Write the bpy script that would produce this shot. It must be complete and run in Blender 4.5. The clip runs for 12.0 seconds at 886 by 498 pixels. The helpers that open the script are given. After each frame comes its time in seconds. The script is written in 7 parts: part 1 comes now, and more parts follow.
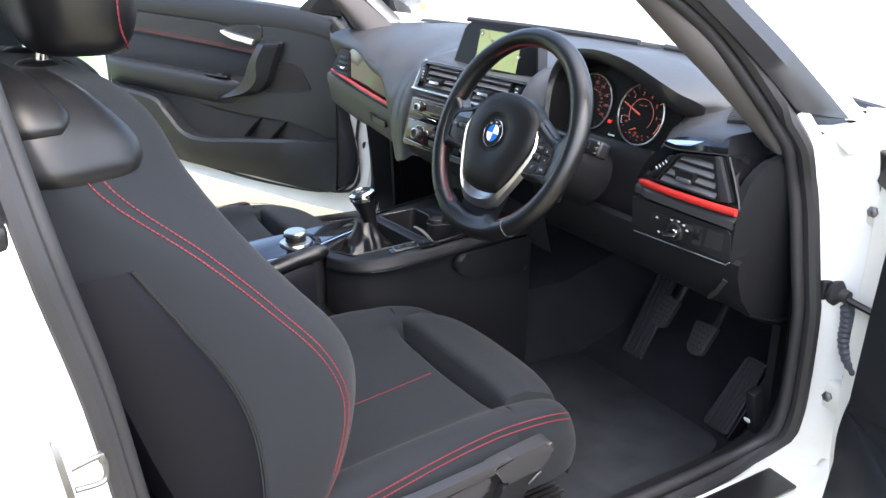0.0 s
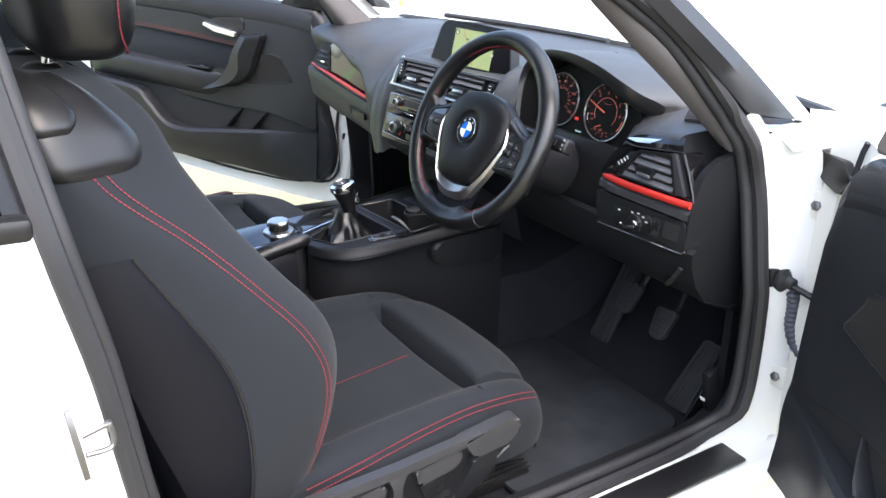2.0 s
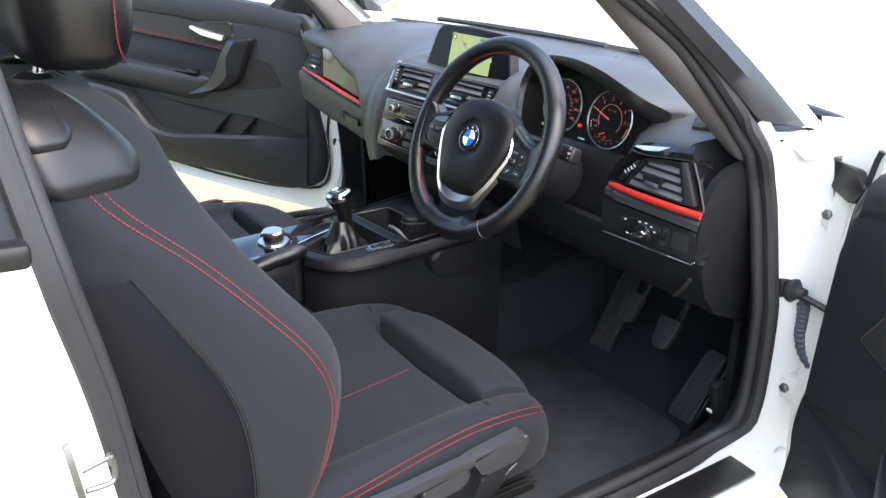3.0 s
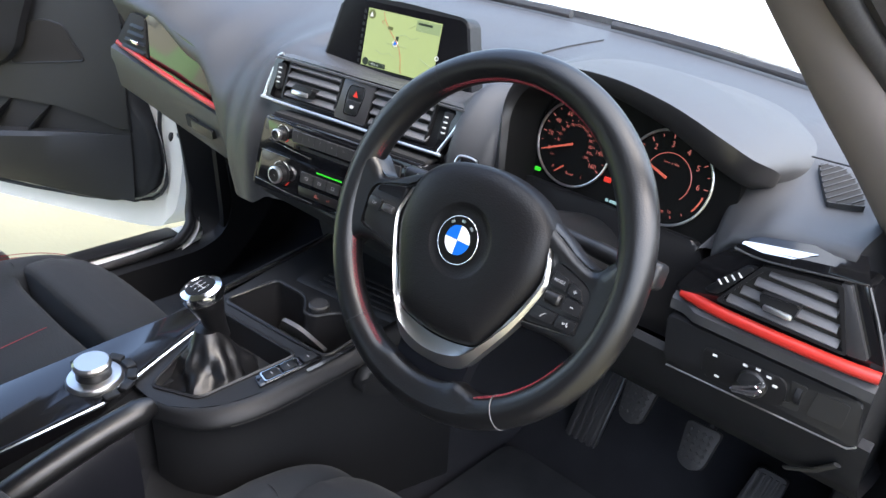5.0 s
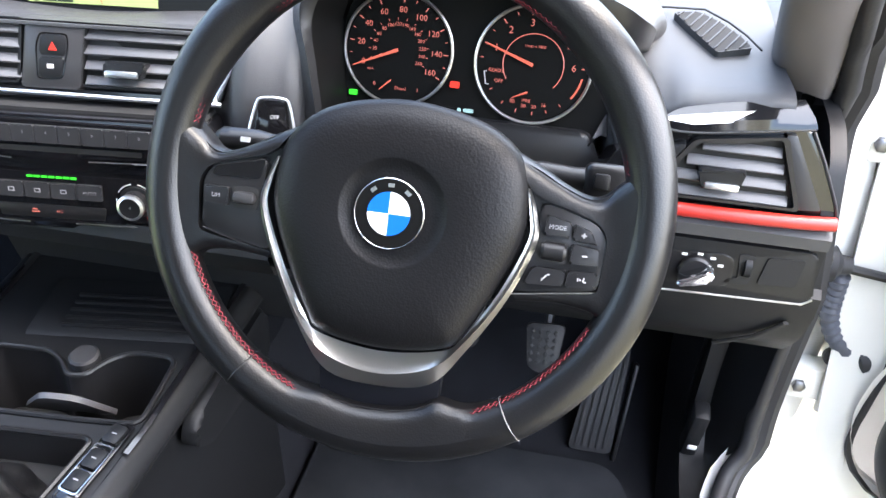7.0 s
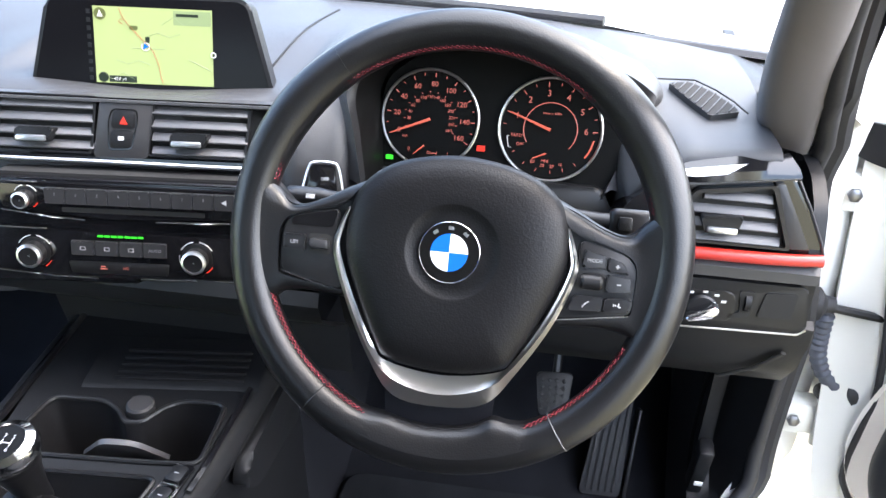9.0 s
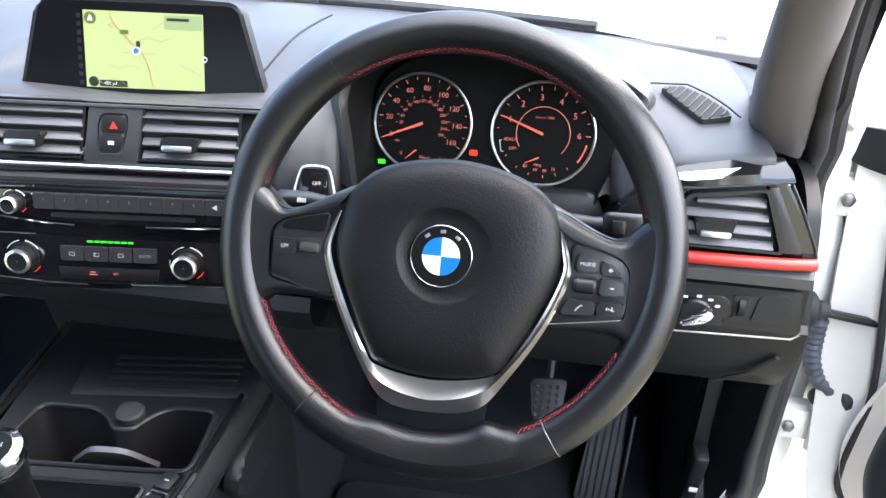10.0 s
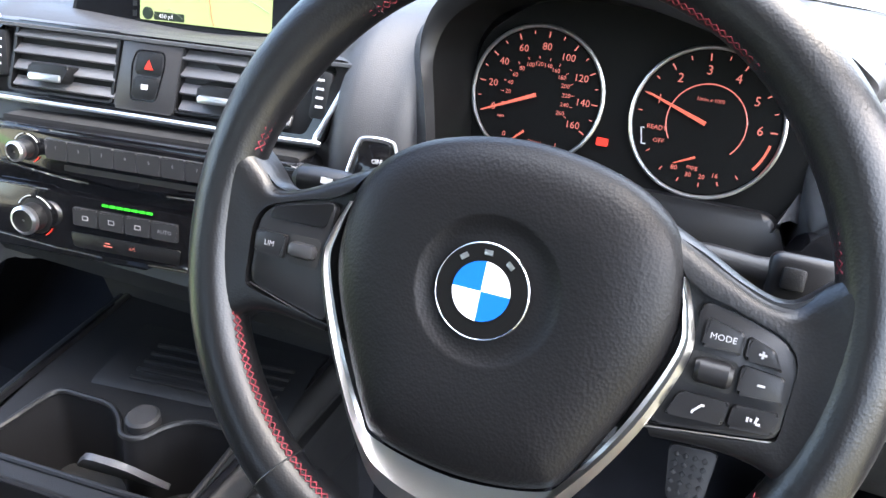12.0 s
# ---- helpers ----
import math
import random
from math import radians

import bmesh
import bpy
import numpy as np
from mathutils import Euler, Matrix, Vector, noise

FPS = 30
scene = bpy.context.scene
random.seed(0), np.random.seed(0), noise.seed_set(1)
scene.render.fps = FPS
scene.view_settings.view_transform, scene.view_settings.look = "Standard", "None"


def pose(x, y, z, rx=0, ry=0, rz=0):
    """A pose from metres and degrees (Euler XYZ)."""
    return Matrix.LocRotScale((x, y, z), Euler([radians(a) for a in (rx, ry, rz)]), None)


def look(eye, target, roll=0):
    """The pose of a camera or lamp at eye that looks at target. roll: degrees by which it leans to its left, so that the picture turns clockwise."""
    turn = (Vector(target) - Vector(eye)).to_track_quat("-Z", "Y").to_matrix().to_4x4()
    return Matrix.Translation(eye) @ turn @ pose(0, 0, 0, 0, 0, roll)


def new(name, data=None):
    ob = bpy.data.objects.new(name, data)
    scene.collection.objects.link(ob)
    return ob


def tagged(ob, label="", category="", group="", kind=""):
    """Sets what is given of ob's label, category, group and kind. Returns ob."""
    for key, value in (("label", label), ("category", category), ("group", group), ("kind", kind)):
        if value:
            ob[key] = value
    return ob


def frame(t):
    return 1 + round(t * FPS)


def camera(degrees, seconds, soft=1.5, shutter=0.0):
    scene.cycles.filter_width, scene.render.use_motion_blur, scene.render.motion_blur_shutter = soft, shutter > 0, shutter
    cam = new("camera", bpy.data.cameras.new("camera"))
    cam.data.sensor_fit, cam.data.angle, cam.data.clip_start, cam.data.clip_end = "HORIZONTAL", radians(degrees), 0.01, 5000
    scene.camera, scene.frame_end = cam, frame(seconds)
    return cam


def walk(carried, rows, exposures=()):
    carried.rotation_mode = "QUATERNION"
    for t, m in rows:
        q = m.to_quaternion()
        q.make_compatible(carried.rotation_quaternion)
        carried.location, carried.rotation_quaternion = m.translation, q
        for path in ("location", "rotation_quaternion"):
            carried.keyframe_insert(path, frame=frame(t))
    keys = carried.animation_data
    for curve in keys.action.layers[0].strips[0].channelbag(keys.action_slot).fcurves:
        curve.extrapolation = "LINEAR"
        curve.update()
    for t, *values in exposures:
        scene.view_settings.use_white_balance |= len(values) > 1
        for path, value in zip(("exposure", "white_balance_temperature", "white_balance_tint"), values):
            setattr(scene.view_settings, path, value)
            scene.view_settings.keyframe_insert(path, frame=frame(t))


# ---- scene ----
cam = camera(57.1, 12.0)
PATH = [
    (0, (1.468, -0.826, 1.222), (-0.087, 0.213, 0.515), 3.0),
    (0.5, (1.518, -0.848, 1.25), (-0.001, 0.215, 0.501), 3.6),
    (1, (1.538, -0.851, 1.255), (0.02, 0.221, 0.516), 3.2),
    (1.5, (1.547, -0.861, 1.257), (0.03, 0.21, 0.513), 3.4),
    (2, (1.539, -0.868, 1.257), (0.022, 0.211, 0.524), 3.8),
    (2.5, (1.528, -0.879, 1.256), (0.014, 0.208, 0.53), 4.1),
    (2.7, (1.516, -0.887, 1.257), (0.011, 0.214, 0.534), 4.1),
    (4.3, (1.077, -0.632, 1.25), (-0.314, 0.569, 0.46), 4.6),
    (4.5, (0.98, -0.594, 1.242), (-0.35, 0.669, 0.445), 5.4),
    (5, (0.82, -0.554, 1.26), (-0.34, 0.814, 0.375), 6.0),
    (5.5, (0.681, -0.476, 1.221), (-0.3, 0.934, 0.195), 4.3),
    (6, (0.602, -0.395, 1.2), (-0.189, 1.095, 0.126), 3.5),
    (6.5, (0.555, -0.396, 1.176), (0.02, 1.179, 0.065), 3.5),
    (7, (0.482, -0.474, 1.177), (0.213, 1.233, 0.169), 3.5),
    (7.5, (0.451, -0.549, 1.193), (0.226, 1.226, 0.301), 2.1),
    (7.7, (0.446, -0.575, 1.193), (0.257, 1.222, 0.336), 2.5),
    (9.3, (0.435, -0.574, 1.183), (0.208, 1.235, 0.359), 3.0),
    (9.5, (0.436, -0.572, 1.181), (0.218, 1.241, 0.365), 3.1),
    (10, (0.437, -0.571, 1.182), (0.225, 1.243, 0.366), 3.0),
    (10.5, (0.438, -0.571, 1.185), (0.224, 1.241, 0.365), 2.6),
    (11, (0.439, -0.548, 1.175), (0.194, 1.229, 0.291), 2.9),
    (11.5, (0.456, -0.456, 1.17), (0.015, 1.247, 0.218), 2.7),
    (11.8, (0.474, -0.372, 1.139), (-0.119, 1.286, 0.19), 2.7),
    (12, (0.478, -0.335, 1.107), (-0.18, 1.348, 0.249), 3.9),
]
EXPOSURES = [(t, stops, 6500, 11) for t, stops in ((0, 2.5), (0.4, 2.4), (2.7, 2.4), (4.5, 2.4), (5.0, 2.56), (5.5, 3.02), (6.0, 3.38), (7.0, 3.34), (7.5, 3.2), (9.5, 3.14), (11.0, 3.18), (12.0, 3.45))]
walk(cam, [(t, look(eye, target, roll)) for t, eye, target, roll in PATH], EXPOSURES)


# ---- world and light ----
world = bpy.data.worlds.new("overcast_sky")
scene.world = world
world.use_nodes = True
wn = world.node_tree.nodes
sky = wn.new("ShaderNodeTexSky")
sky.sky_type = "NISHITA"
sky.sun_disc = False
sky.sun_elevation, sky.sun_rotation = radians(56), radians(86)
sky.air_density, sky.dust_density, sky.ozone_density = 1.0, 3.0, 0.8
wn["Background"].inputs["Strength"].default_value = 0.15
world.node_tree.links.new(sky.outputs["Color"], wn["Background"].inputs["Color"])
sun = new("sun", bpy.data.lights.new("sun", "SUN"))
sun.data.energy, sun.data.angle, sun.data.color = 1.5, radians(120), (0.98, 0.98, 1.0)
sun.matrix_basis = look((3.6, 0.25, 5.4), (0, 0, 0))


# ---- materials ----
def material(name, color, rough=0.5, metal=0.0, grain=0.0, grain_scale=400.0, tint=0.12, tint_scale=6.0, coat=0.0,
             cells=False, wear=0.08, spec=0.5, crease=0.0):
    """A surface with large stains, fine grain and an uneven gloss. crease: soft wrinkles between the two."""
    m = bpy.data.materials.new(name)
    m.use_nodes = True
    nt = m.node_tree
    n, ln = nt.nodes, nt.links
    b = n["Principled BSDF"]
    b.inputs["Metallic"].default_value = metal
    b.inputs["Coat Weight"].default_value = coat
    b.inputs["Coat Roughness"].default_value = 0.05
    b.inputs["Specular IOR Level"].default_value = spec
    tc = n.new("ShaderNodeTexCoord")
    big = n.new("ShaderNodeTexNoise")
    big.inputs["Scale"].default_value, big.inputs["Detail"].default_value = tint_scale, 6
    ln.new(tc.outputs["Object"], big.inputs["Vector"])
    ramp = n.new("ShaderNodeMix")
    ramp.data_type = "RGBA"
    ramp.inputs["A"].default_value = (*[c * (1 - tint) for c in color], 1)
    ramp.inputs["B"].default_value = (*[min(1, c * (1 + tint)) for c in color], 1)
    ln.new(big.outputs["Fac"], ramp.inputs["Factor"])
    ln.new(ramp.outputs["Result"], b.inputs["Base Color"])
    rr = n.new("ShaderNodeMapRange")
    rr.inputs["To Min"].default_value, rr.inputs["To Max"].default_value = max(0.02, rough - wear), min(1, rough + wear)
    ln.new(big.outputs["Fac"], rr.inputs["Value"])
    ln.new(rr.outputs["Result"], b.inputs["Roughness"])
    if grain:
        fine = n.new("ShaderNodeTexVoronoi" if cells else "ShaderNodeTexNoise")
        fine.inputs["Scale"].default_value = grain_scale
        ln.new(tc.outputs["Object"], fine.inputs["Vector"])
        bump = n.new("ShaderNodeBump")
        bump.inputs["Strength"].default_value, bump.inputs["Distance"].default_value = grain, 0.001
        height = fine.outputs["Distance" if cells else "Fac"]
        if crease:
            folds = n.new("ShaderNodeTexNoise")
            folds.inputs["Scale"].default_value, folds.inputs["Detail"].default_value, folds.inputs["Distortion"].default_value = grain_scale * 0.22, 3, 1.2
            ln.new(tc.outputs["Object"], folds.inputs["Vector"])
            total = n.new("ShaderNodeMath")
            total.operation, total.inputs[1].default_value = "MULTIPLY_ADD", crease
            ln.new(folds.outputs["Fac"], total.inputs[0])
            ln.new(height, total.inputs[2])
            height = total.outputs[0]
        ln.new(height, bump.inputs["Height"])
        ln.new(bump.outputs["Normal"], b.inputs["Normal"])
    return m


def glowing(name, color, strength):
    m = bpy.data.materials.new(name)
    m.use_nodes = True
    b = m.node_tree.nodes["Principled BSDF"]
    b.inputs["Base Color"].default_value = (*[c * 0.2 for c in color], 1)
    b.inputs["Emission Color"].default_value = (*color, 1)
    b.inputs["Emission Strength"].default_value = strength
    b.inputs["Roughness"].default_value = 0.3
    return m


def woven(name, color, scale, rough=0.9):
    """Cloth: two crossed sets of threads under a faint mottle."""
    m = material(name, color, rough, 0, 0, tint=0.18, tint_scale=9, wear=0.05, spec=0.25)
    n, ln = m.node_tree.nodes, m.node_tree.links
    tc = next(k for k in n if k.bl_idname == "ShaderNodeTexCoord")
    total = n.new("ShaderNodeMath")
    total.operation = "MULTIPLY"
    for k, axis in enumerate(("X", "Y")):
        w = n.new("ShaderNodeTexWave")
        w.bands_direction = "DIAGONAL" if k else "Z"
        w.inputs["Scale"].default_value, w.inputs["Distortion"].default_value = scale, 1.5
        ln.new(tc.outputs["Object"], w.inputs["Vector"])
        ln.new(w.outputs["Fac"], total.inputs[k])
    bump = n.new("ShaderNodeBump")
    bump.inputs["Strength"].default_value, bump.inputs["Distance"].default_value = 0.3, 0.0006
    ln.new(total.outputs[0], bump.inputs["Height"])
    b = n["Principled BSDF"]
    ln.new(bump.outputs["Normal"], b.inputs["Normal"])
    b.inputs["Sheen Weight"].default_value = 0.05
    b.inputs["Sheen Roughness"].default_value = 0.5
    return m


def pane(name, tint):
    """Thin glass: clear, with a mirror skin that grows towards the edge of sight."""
    m = bpy.data.materials.new(name)
    m.use_nodes = True
    n, ln = m.node_tree.nodes, m.node_tree.links
    clear, skin, mix, lw, power = (n.new("ShaderNode" + k) for k in ("BsdfTransparent", "BsdfGlossy", "MixShader", "LayerWeight", "Math"))
    clear.inputs["Color"].default_value = (*tint, 1)
    skin.inputs["Roughness"].default_value = 0.02
    power.operation, power.inputs[1].default_value = "POWER", 4.0
    power.use_clamp = True
    ln.new(lw.outputs["Facing"], power.inputs[0])
    ln.new(power.outputs[0], mix.inputs[0])
    ln.new(clear.outputs[0], mix.inputs[1])
    ln.new(skin.outputs[0], mix.inputs[2])
    ln.new(mix.outputs[0], n["Material Output"].inputs["Surface"])
    return m


SOFT = material("soft_grained_plastic", (0.036, 0.037, 0.040), 0.48, 0, 0.2, 1300, cells=True, spec=0.56)
HARD = material("hard_black_plastic", (0.0088, 0.0093, 0.0106), 0.45, 0, 0.16, 900, cells=True, spec=0.27)
VINYL = material("grained_door_vinyl", (0.0145, 0.0155, 0.0175), 0.47, 0, 0.18, 1000, cells=True, spec=0.32)
SATIN = material("satin_black_plastic", (0.011, 0.011, 0.012), 0.34, 0, 0.06, 1100, spec=0.38)
LEATHER = material("black_leather", (0.0050, 0.0050, 0.0056), 0.34, 0, 0.10, 700, cells=True, tint_scale=14, spec=0.52, crease=1.2)
PAD = material("grained_pad_plastic", (0.0062, 0.0061, 0.0067), 0.42, 0, 0.15, 620, cells=True, spec=0.21, crease=1.3)
GLOSS = material("piano_black", (0.006, 0.006, 0.007), 0.12, 0, 0, wear=0.03, coat=0.5)
DIAL = material("dial_black", (0.006, 0.006, 0.006), 0.4, spec=0.08)
BLACKGLASS = material("black_screen_glass", (0.005, 0.005, 0.006), 0.16, spec=0.16, wear=0.04)
# near-black for hollows, gaps and undersides, their shade put into the colour
DARK = material("hollow_shade", (0.008, 0.008, 0.008), 0.8)
RUBBER = material("black_rubber", (0.017, 0.017, 0.019), 0.6, 0, 0.2, 300)
MATTING = material("grey_matting", (0.029, 0.032, 0.037), 0.97, 0, 1.0, 900, tint=0.6, tint_scale=14, spec=0.1)
FASCIA = material("grey_fascia_plastic", (0.030, 0.030, 0.032), 0.34, 0, 0.08, 1200)
SLAT = material("grey_slat_plastic", (0.085, 0.085, 0.09), 0.42, 0, 0.08, 1200)
BRIGHT = material("satin_chrome", (0.86, 0.86, 0.87), 0.32, 1.0, 0, tint=0.03)
TWEED = material("brown_grey_tweed", (0.021, 0.020, 0.019), 0.9, 0, 0.5, 1400, tint=0.2, spec=0.2)
LOOM = material("blue_grey_rubber", (0.055, 0.060, 0.078), 0.55, 0, 0.2, 300)
CARPET = material("charcoal_carpet", (0.0155, 0.0165, 0.020), 0.97, 0, 1.0, 1500, tint=0.35, tint_scale=18, spec=0.1)
CLOTH = woven("charcoal_cloth", (0.0100, 0.0122, 0.0155), 420)
BACKING = material("smooth_black_backing", (0.0042, 0.0046, 0.0068), 0.5, 0, 0.1, 900, spec=0.16)
RED = material("satin_red_trim", (0.38, 0.022, 0.016), 0.33, 0, 0.05, 500)
THREAD = material("red_thread", (0.17, 0.014, 0.024), 0.8, 0, 0.6, 1500)
CHROME = material("polished_chrome", (0.78, 0.78, 0.79), 0.13, 1.0, 0, tint=0.04, wear=0.05)
SILVER = material("satin_silver", (0.62, 0.61, 0.59), 0.3, 1.0, 0.05, 900, tint=0.06)
PAINT = material("white_car_paint", (0.78, 0.78, 0.76), 0.3, 0, 0, tint=0.03, coat=0.6)
JAMB = material("white_jamb_paint", (0.66, 0.65, 0.6), 0.42, 0, 0.1, 60, tint=0.08, tint_scale=9)
PILLAR = material("grey_pillar_cloth", (0.118, 0.107, 0.107), 0.92, 0, 0.3, 1400, tint=0.08)
HEAD = material("grey_headlining", (0.24, 0.235, 0.23), 0.95, 0, 0.3, 1200)
MARK = material("pale_print", (0.6, 0.6, 0.6), 0.6)
YELLOW = material("yellow_print", (0.55, 0.42, 0.08), 0.6)
STEEL = material("bare_steel", (0.22, 0.22, 0.23), 0.42, 1.0, 0.1, 400)
BLUE = material("enamel_blue", (0.008, 0.115, 0.5), 0.4, spec=0.08)
PRINT = material("grey_print", (0.33, 0.33, 0.34), 0.6)
WHITE = material("enamel_white", (0.75, 0.76, 0.78), 0.4, spec=0.08)
CONCRETE = material("pale_concrete", (0.25, 0.232, 0.142), 0.9, 0, 0.6, 60, tint=0.2, tint_scale=2.2)
# near-white for the added ground ahead, overexposure put into the colour
PALE = material("burnt_out_ground", (0.62, 0.62, 0.60), 0.9, 0, 0.6, 50, tint=0.1, tint_scale=1.5)
GRASS = material("mown_grass", (0.2, 0.31, 0.12), 0.95, 0, 1.0, 90, tint=0.4, tint_scale=8)
CLEAR = pane("clear_glass", (0.93, 0.95, 0.94))
SMOKED = pane("smoked_glass", (0.6, 0.62, 0.62))
AMBER = glowing("amber_print_light", (1.0, 0.27, 0.22), 0.07)
NEEDLE = glowing("needle_light", (1.0, 0.2, 0.13), 0.085)
CYAN = glowing("message_light", (0.55, 0.9, 0.95), 0.07)
GREEN = glowing("green_lamp", (0.06, 1.0, 0.05), 0.11)
REDLAMP = glowing("red_lamp", (1.0, 0.06, 0.04), 0.11)
MAP = glowing("map_glow", (0.66, 0.80, 0.34), 0.074)
MAPRED = glowing("map_route", (0.72, 0.1, 0.05), 0.08)
MAPDARK = glowing("map_caption", (0.03, 0.05, 0.03), 0.05)
MAPSIGN = glowing("map_sign", (0.22, 0.26, 0.08), 0.05)
MAPGREY = glowing("map_box", (0.40, 0.52, 0.26), 0.09)

# ---- mesh tools ----
WM = {}


def thing(name, at, label, category, group="", kind=""):
    e = new(name)
    e.location = at
    WM[e] = Matrix.Translation(at)
    return tagged(e, label, category, group, kind)


def finish(bm, name, mat, sharp=38):
    bmesh.ops.recalc_face_normals(bm, faces=bm.faces)
    for f in bm.faces:
        f.smooth = True
    for e in bm.edges:
        if len(e.link_faces) == 2 and e.calc_face_angle(0) > radians(sharp):
            e.smooth = False
    me = bpy.data.meshes.new(name)
    bm.to_mesh(me)
    bm.free()
    me.materials.append(mat)
    return me


def part(name, bm, mat, parent, label="", m=None, sharp=38):
    """One mesh object under a thing or a part. A ready mesh may be given in place of a bmesh."""
    me = bm if isinstance(bm, bpy.types.Mesh) else finish(bm, name, mat, sharp)
    ob = new(name, me)
    WM[ob] = m or Matrix()
    if parent:
        ob.parent = parent
        ob.matrix_parent_inverse = WM[parent].inverted()
    ob.matrix_basis = WM[ob]
    return tagged(ob, label)


def solo(name, bm, mat, label, category, kind="", group="", sharp=38):
    ob = part(name, bm, mat, None, sharp=sharp)
    return tagged(ob, label, category, group, kind)


def plane_at(o, yaw=0.0, tilt=0.0):
    """A face that looks to the driver: x along it, y up it, z out of it. tilt: its top leans forward."""
    y, t = radians(yaw), radians(tilt)
    u = Vector((math.cos(y), math.sin(y), 0))
    f = Vector((-math.sin(y), math.cos(y), 0))
    v = f * math.sin(t) + Vector((0, 0, math.cos(t)))
    w = u.cross(v)
    return Matrix(((u.x, v.x, w.x, o[0]), (u.y, v.y, w.y, o[1]), (u.z, v.z, w.z, o[2]), (0, 0, 0, 1)))


def at(m, x, y, z=0.0, turn=0.0):
    return m @ Matrix.Translation((x, y, z)) @ Matrix.Rotation(radians(turn), 4, "Z")


def box(m, sx, sy, sz, bev=0.0, seg=2, bm=None):
    b = bmesh.new()
    bmesh.ops.create_cube(b, size=1)
    bmesh.ops.scale(b, vec=(sx, sy, sz), verts=b.verts)
    if bev:
        bmesh.ops.bevel(b, geom=b.edges[:], offset=min(bev, 0.49 * min(sx, sy, sz)), segments=seg, profile=0.5, affect="EDGES")
    bmesh.ops.transform(b, matrix=m, verts=b.verts)
    return joined(bm, b)


def joined(bm, b):
    if bm is None:
        return b
    me = bpy.data.meshes.new("t")
    b.to_mesh(me)
    b.free()
    bm.from_mesh(me)
    bpy.data.meshes.remove(me)
    return bm


def rounded(pts, r, n=4):
    """The outline with its corners rounded."""
    out = []
    for i, p in enumerate(pts):
        p, a, b = Vector(p), Vector(pts[i - 1]), Vector(pts[(i + 1) % len(pts)])
        k = min(r, (a - p).length * 0.45, (b - p).length * 0.45)
        s, e = p + (a - p).normalized() * k, p + (b - p).normalized() * k
        for j in range(n + 1):
            t = j / n
            out.append(s * (1 - t) ** 2 + p * 2 * t * (1 - t) + e * t * t)
    return [tuple(q) for q in out]


def slab(m, pts, z0, z1, bev=0.0, seg=2, bm=None):
    """An outline in the plane's x, y, from z0 to z1, its front rim rounded."""
    b = bmesh.new()
    n = len(pts)
    lo = [b.verts.new((p[0], p[1], z0)) for p in pts]
    hi = [b.verts.new((p[0], p[1], z1)) for p in pts]
    b.faces.new(lo[::-1])
    top = b.faces.new(hi)
    for i in range(n):
        b.faces.new((lo[i], lo[(i + 1) % n], hi[(i + 1) % n], hi[i]))
    if bev:
        bmesh.ops.bevel(b, geom=top.edges[:], offset=bev, segments=seg, profile=0.5, affect="EDGES")
    bmesh.ops.transform(b, matrix=m, verts=b.verts)
    return joined(bm, b)


def rim(m, outer, inner, z0, z1, bm=None):
    """A flat frame between two outlines with as many points."""
    b = bmesh.new()
    n = len(outer)
    rows = [[b.verts.new((p[0], p[1], z)) for p in o] for o, z in ((outer, z0), (outer, z1), (inner, z1), (inner, z0))]
    for k in range(4):
        for i in range(n):
            j = (i + 1) % n
            b.faces.new((rows[k][i], rows[k][j], rows[(k + 1) % 4][j], rows[(k + 1) % 4][i]))
    bmesh.ops.transform(b, matrix=m, verts=b.verts)
    return joined(bm, b)


def inset(pts, d):
    cx, cy = sum(p[0] for p in pts) / len(pts), sum(p[1] for p in pts) / len(pts)
    out = []
    for x, y in pts:
        v = Vector((x - cx, y - cy))
        out.append((x - v.normalized().x * d, y - v.normalized().y * d))
    return out


def loft(rings, closed=True, caps=True, bm=None):
    b = bmesh.new()
    vs = [[b.verts.new(p) for p in r] for r in rings]
    n = len(rings[0])
    for a, c in zip(vs, vs[1:]):
        for i in range(n if closed else n - 1):
            j = (i + 1) % n
            b.faces.new((a[i], a[j], c[j], c[i]))
    if closed and caps:
        b.faces.new(vs[0][::-1])
        b.faces.new(vs[-1])
    return joined(bm, b)


def smooth_line(pts, k=6, closed=False):
    """A soft curve through the points (Catmull-Rom)."""
    P = [Vector(p) for p in pts]
    n, out = len(P), []
    for i in range(n if closed else n - 1):
        if closed:
            a, b, c, d = P[i - 1], P[i], P[(i + 1) % n], P[(i + 2) % n]
        else:
            a, b, c, d = P[max(i - 1, 0)], P[i], P[i + 1], P[min(i + 2, n - 1)]
        for j in range(k):
            t = j / k
            out.append(0.5 * (2 * b + (c - a) * t + (2 * a - 5 * b + 4 * c - d) * t * t + (3 * b - a - 3 * c + d) * t ** 3))
    if not closed:
        out.append(P[-1])
    return out


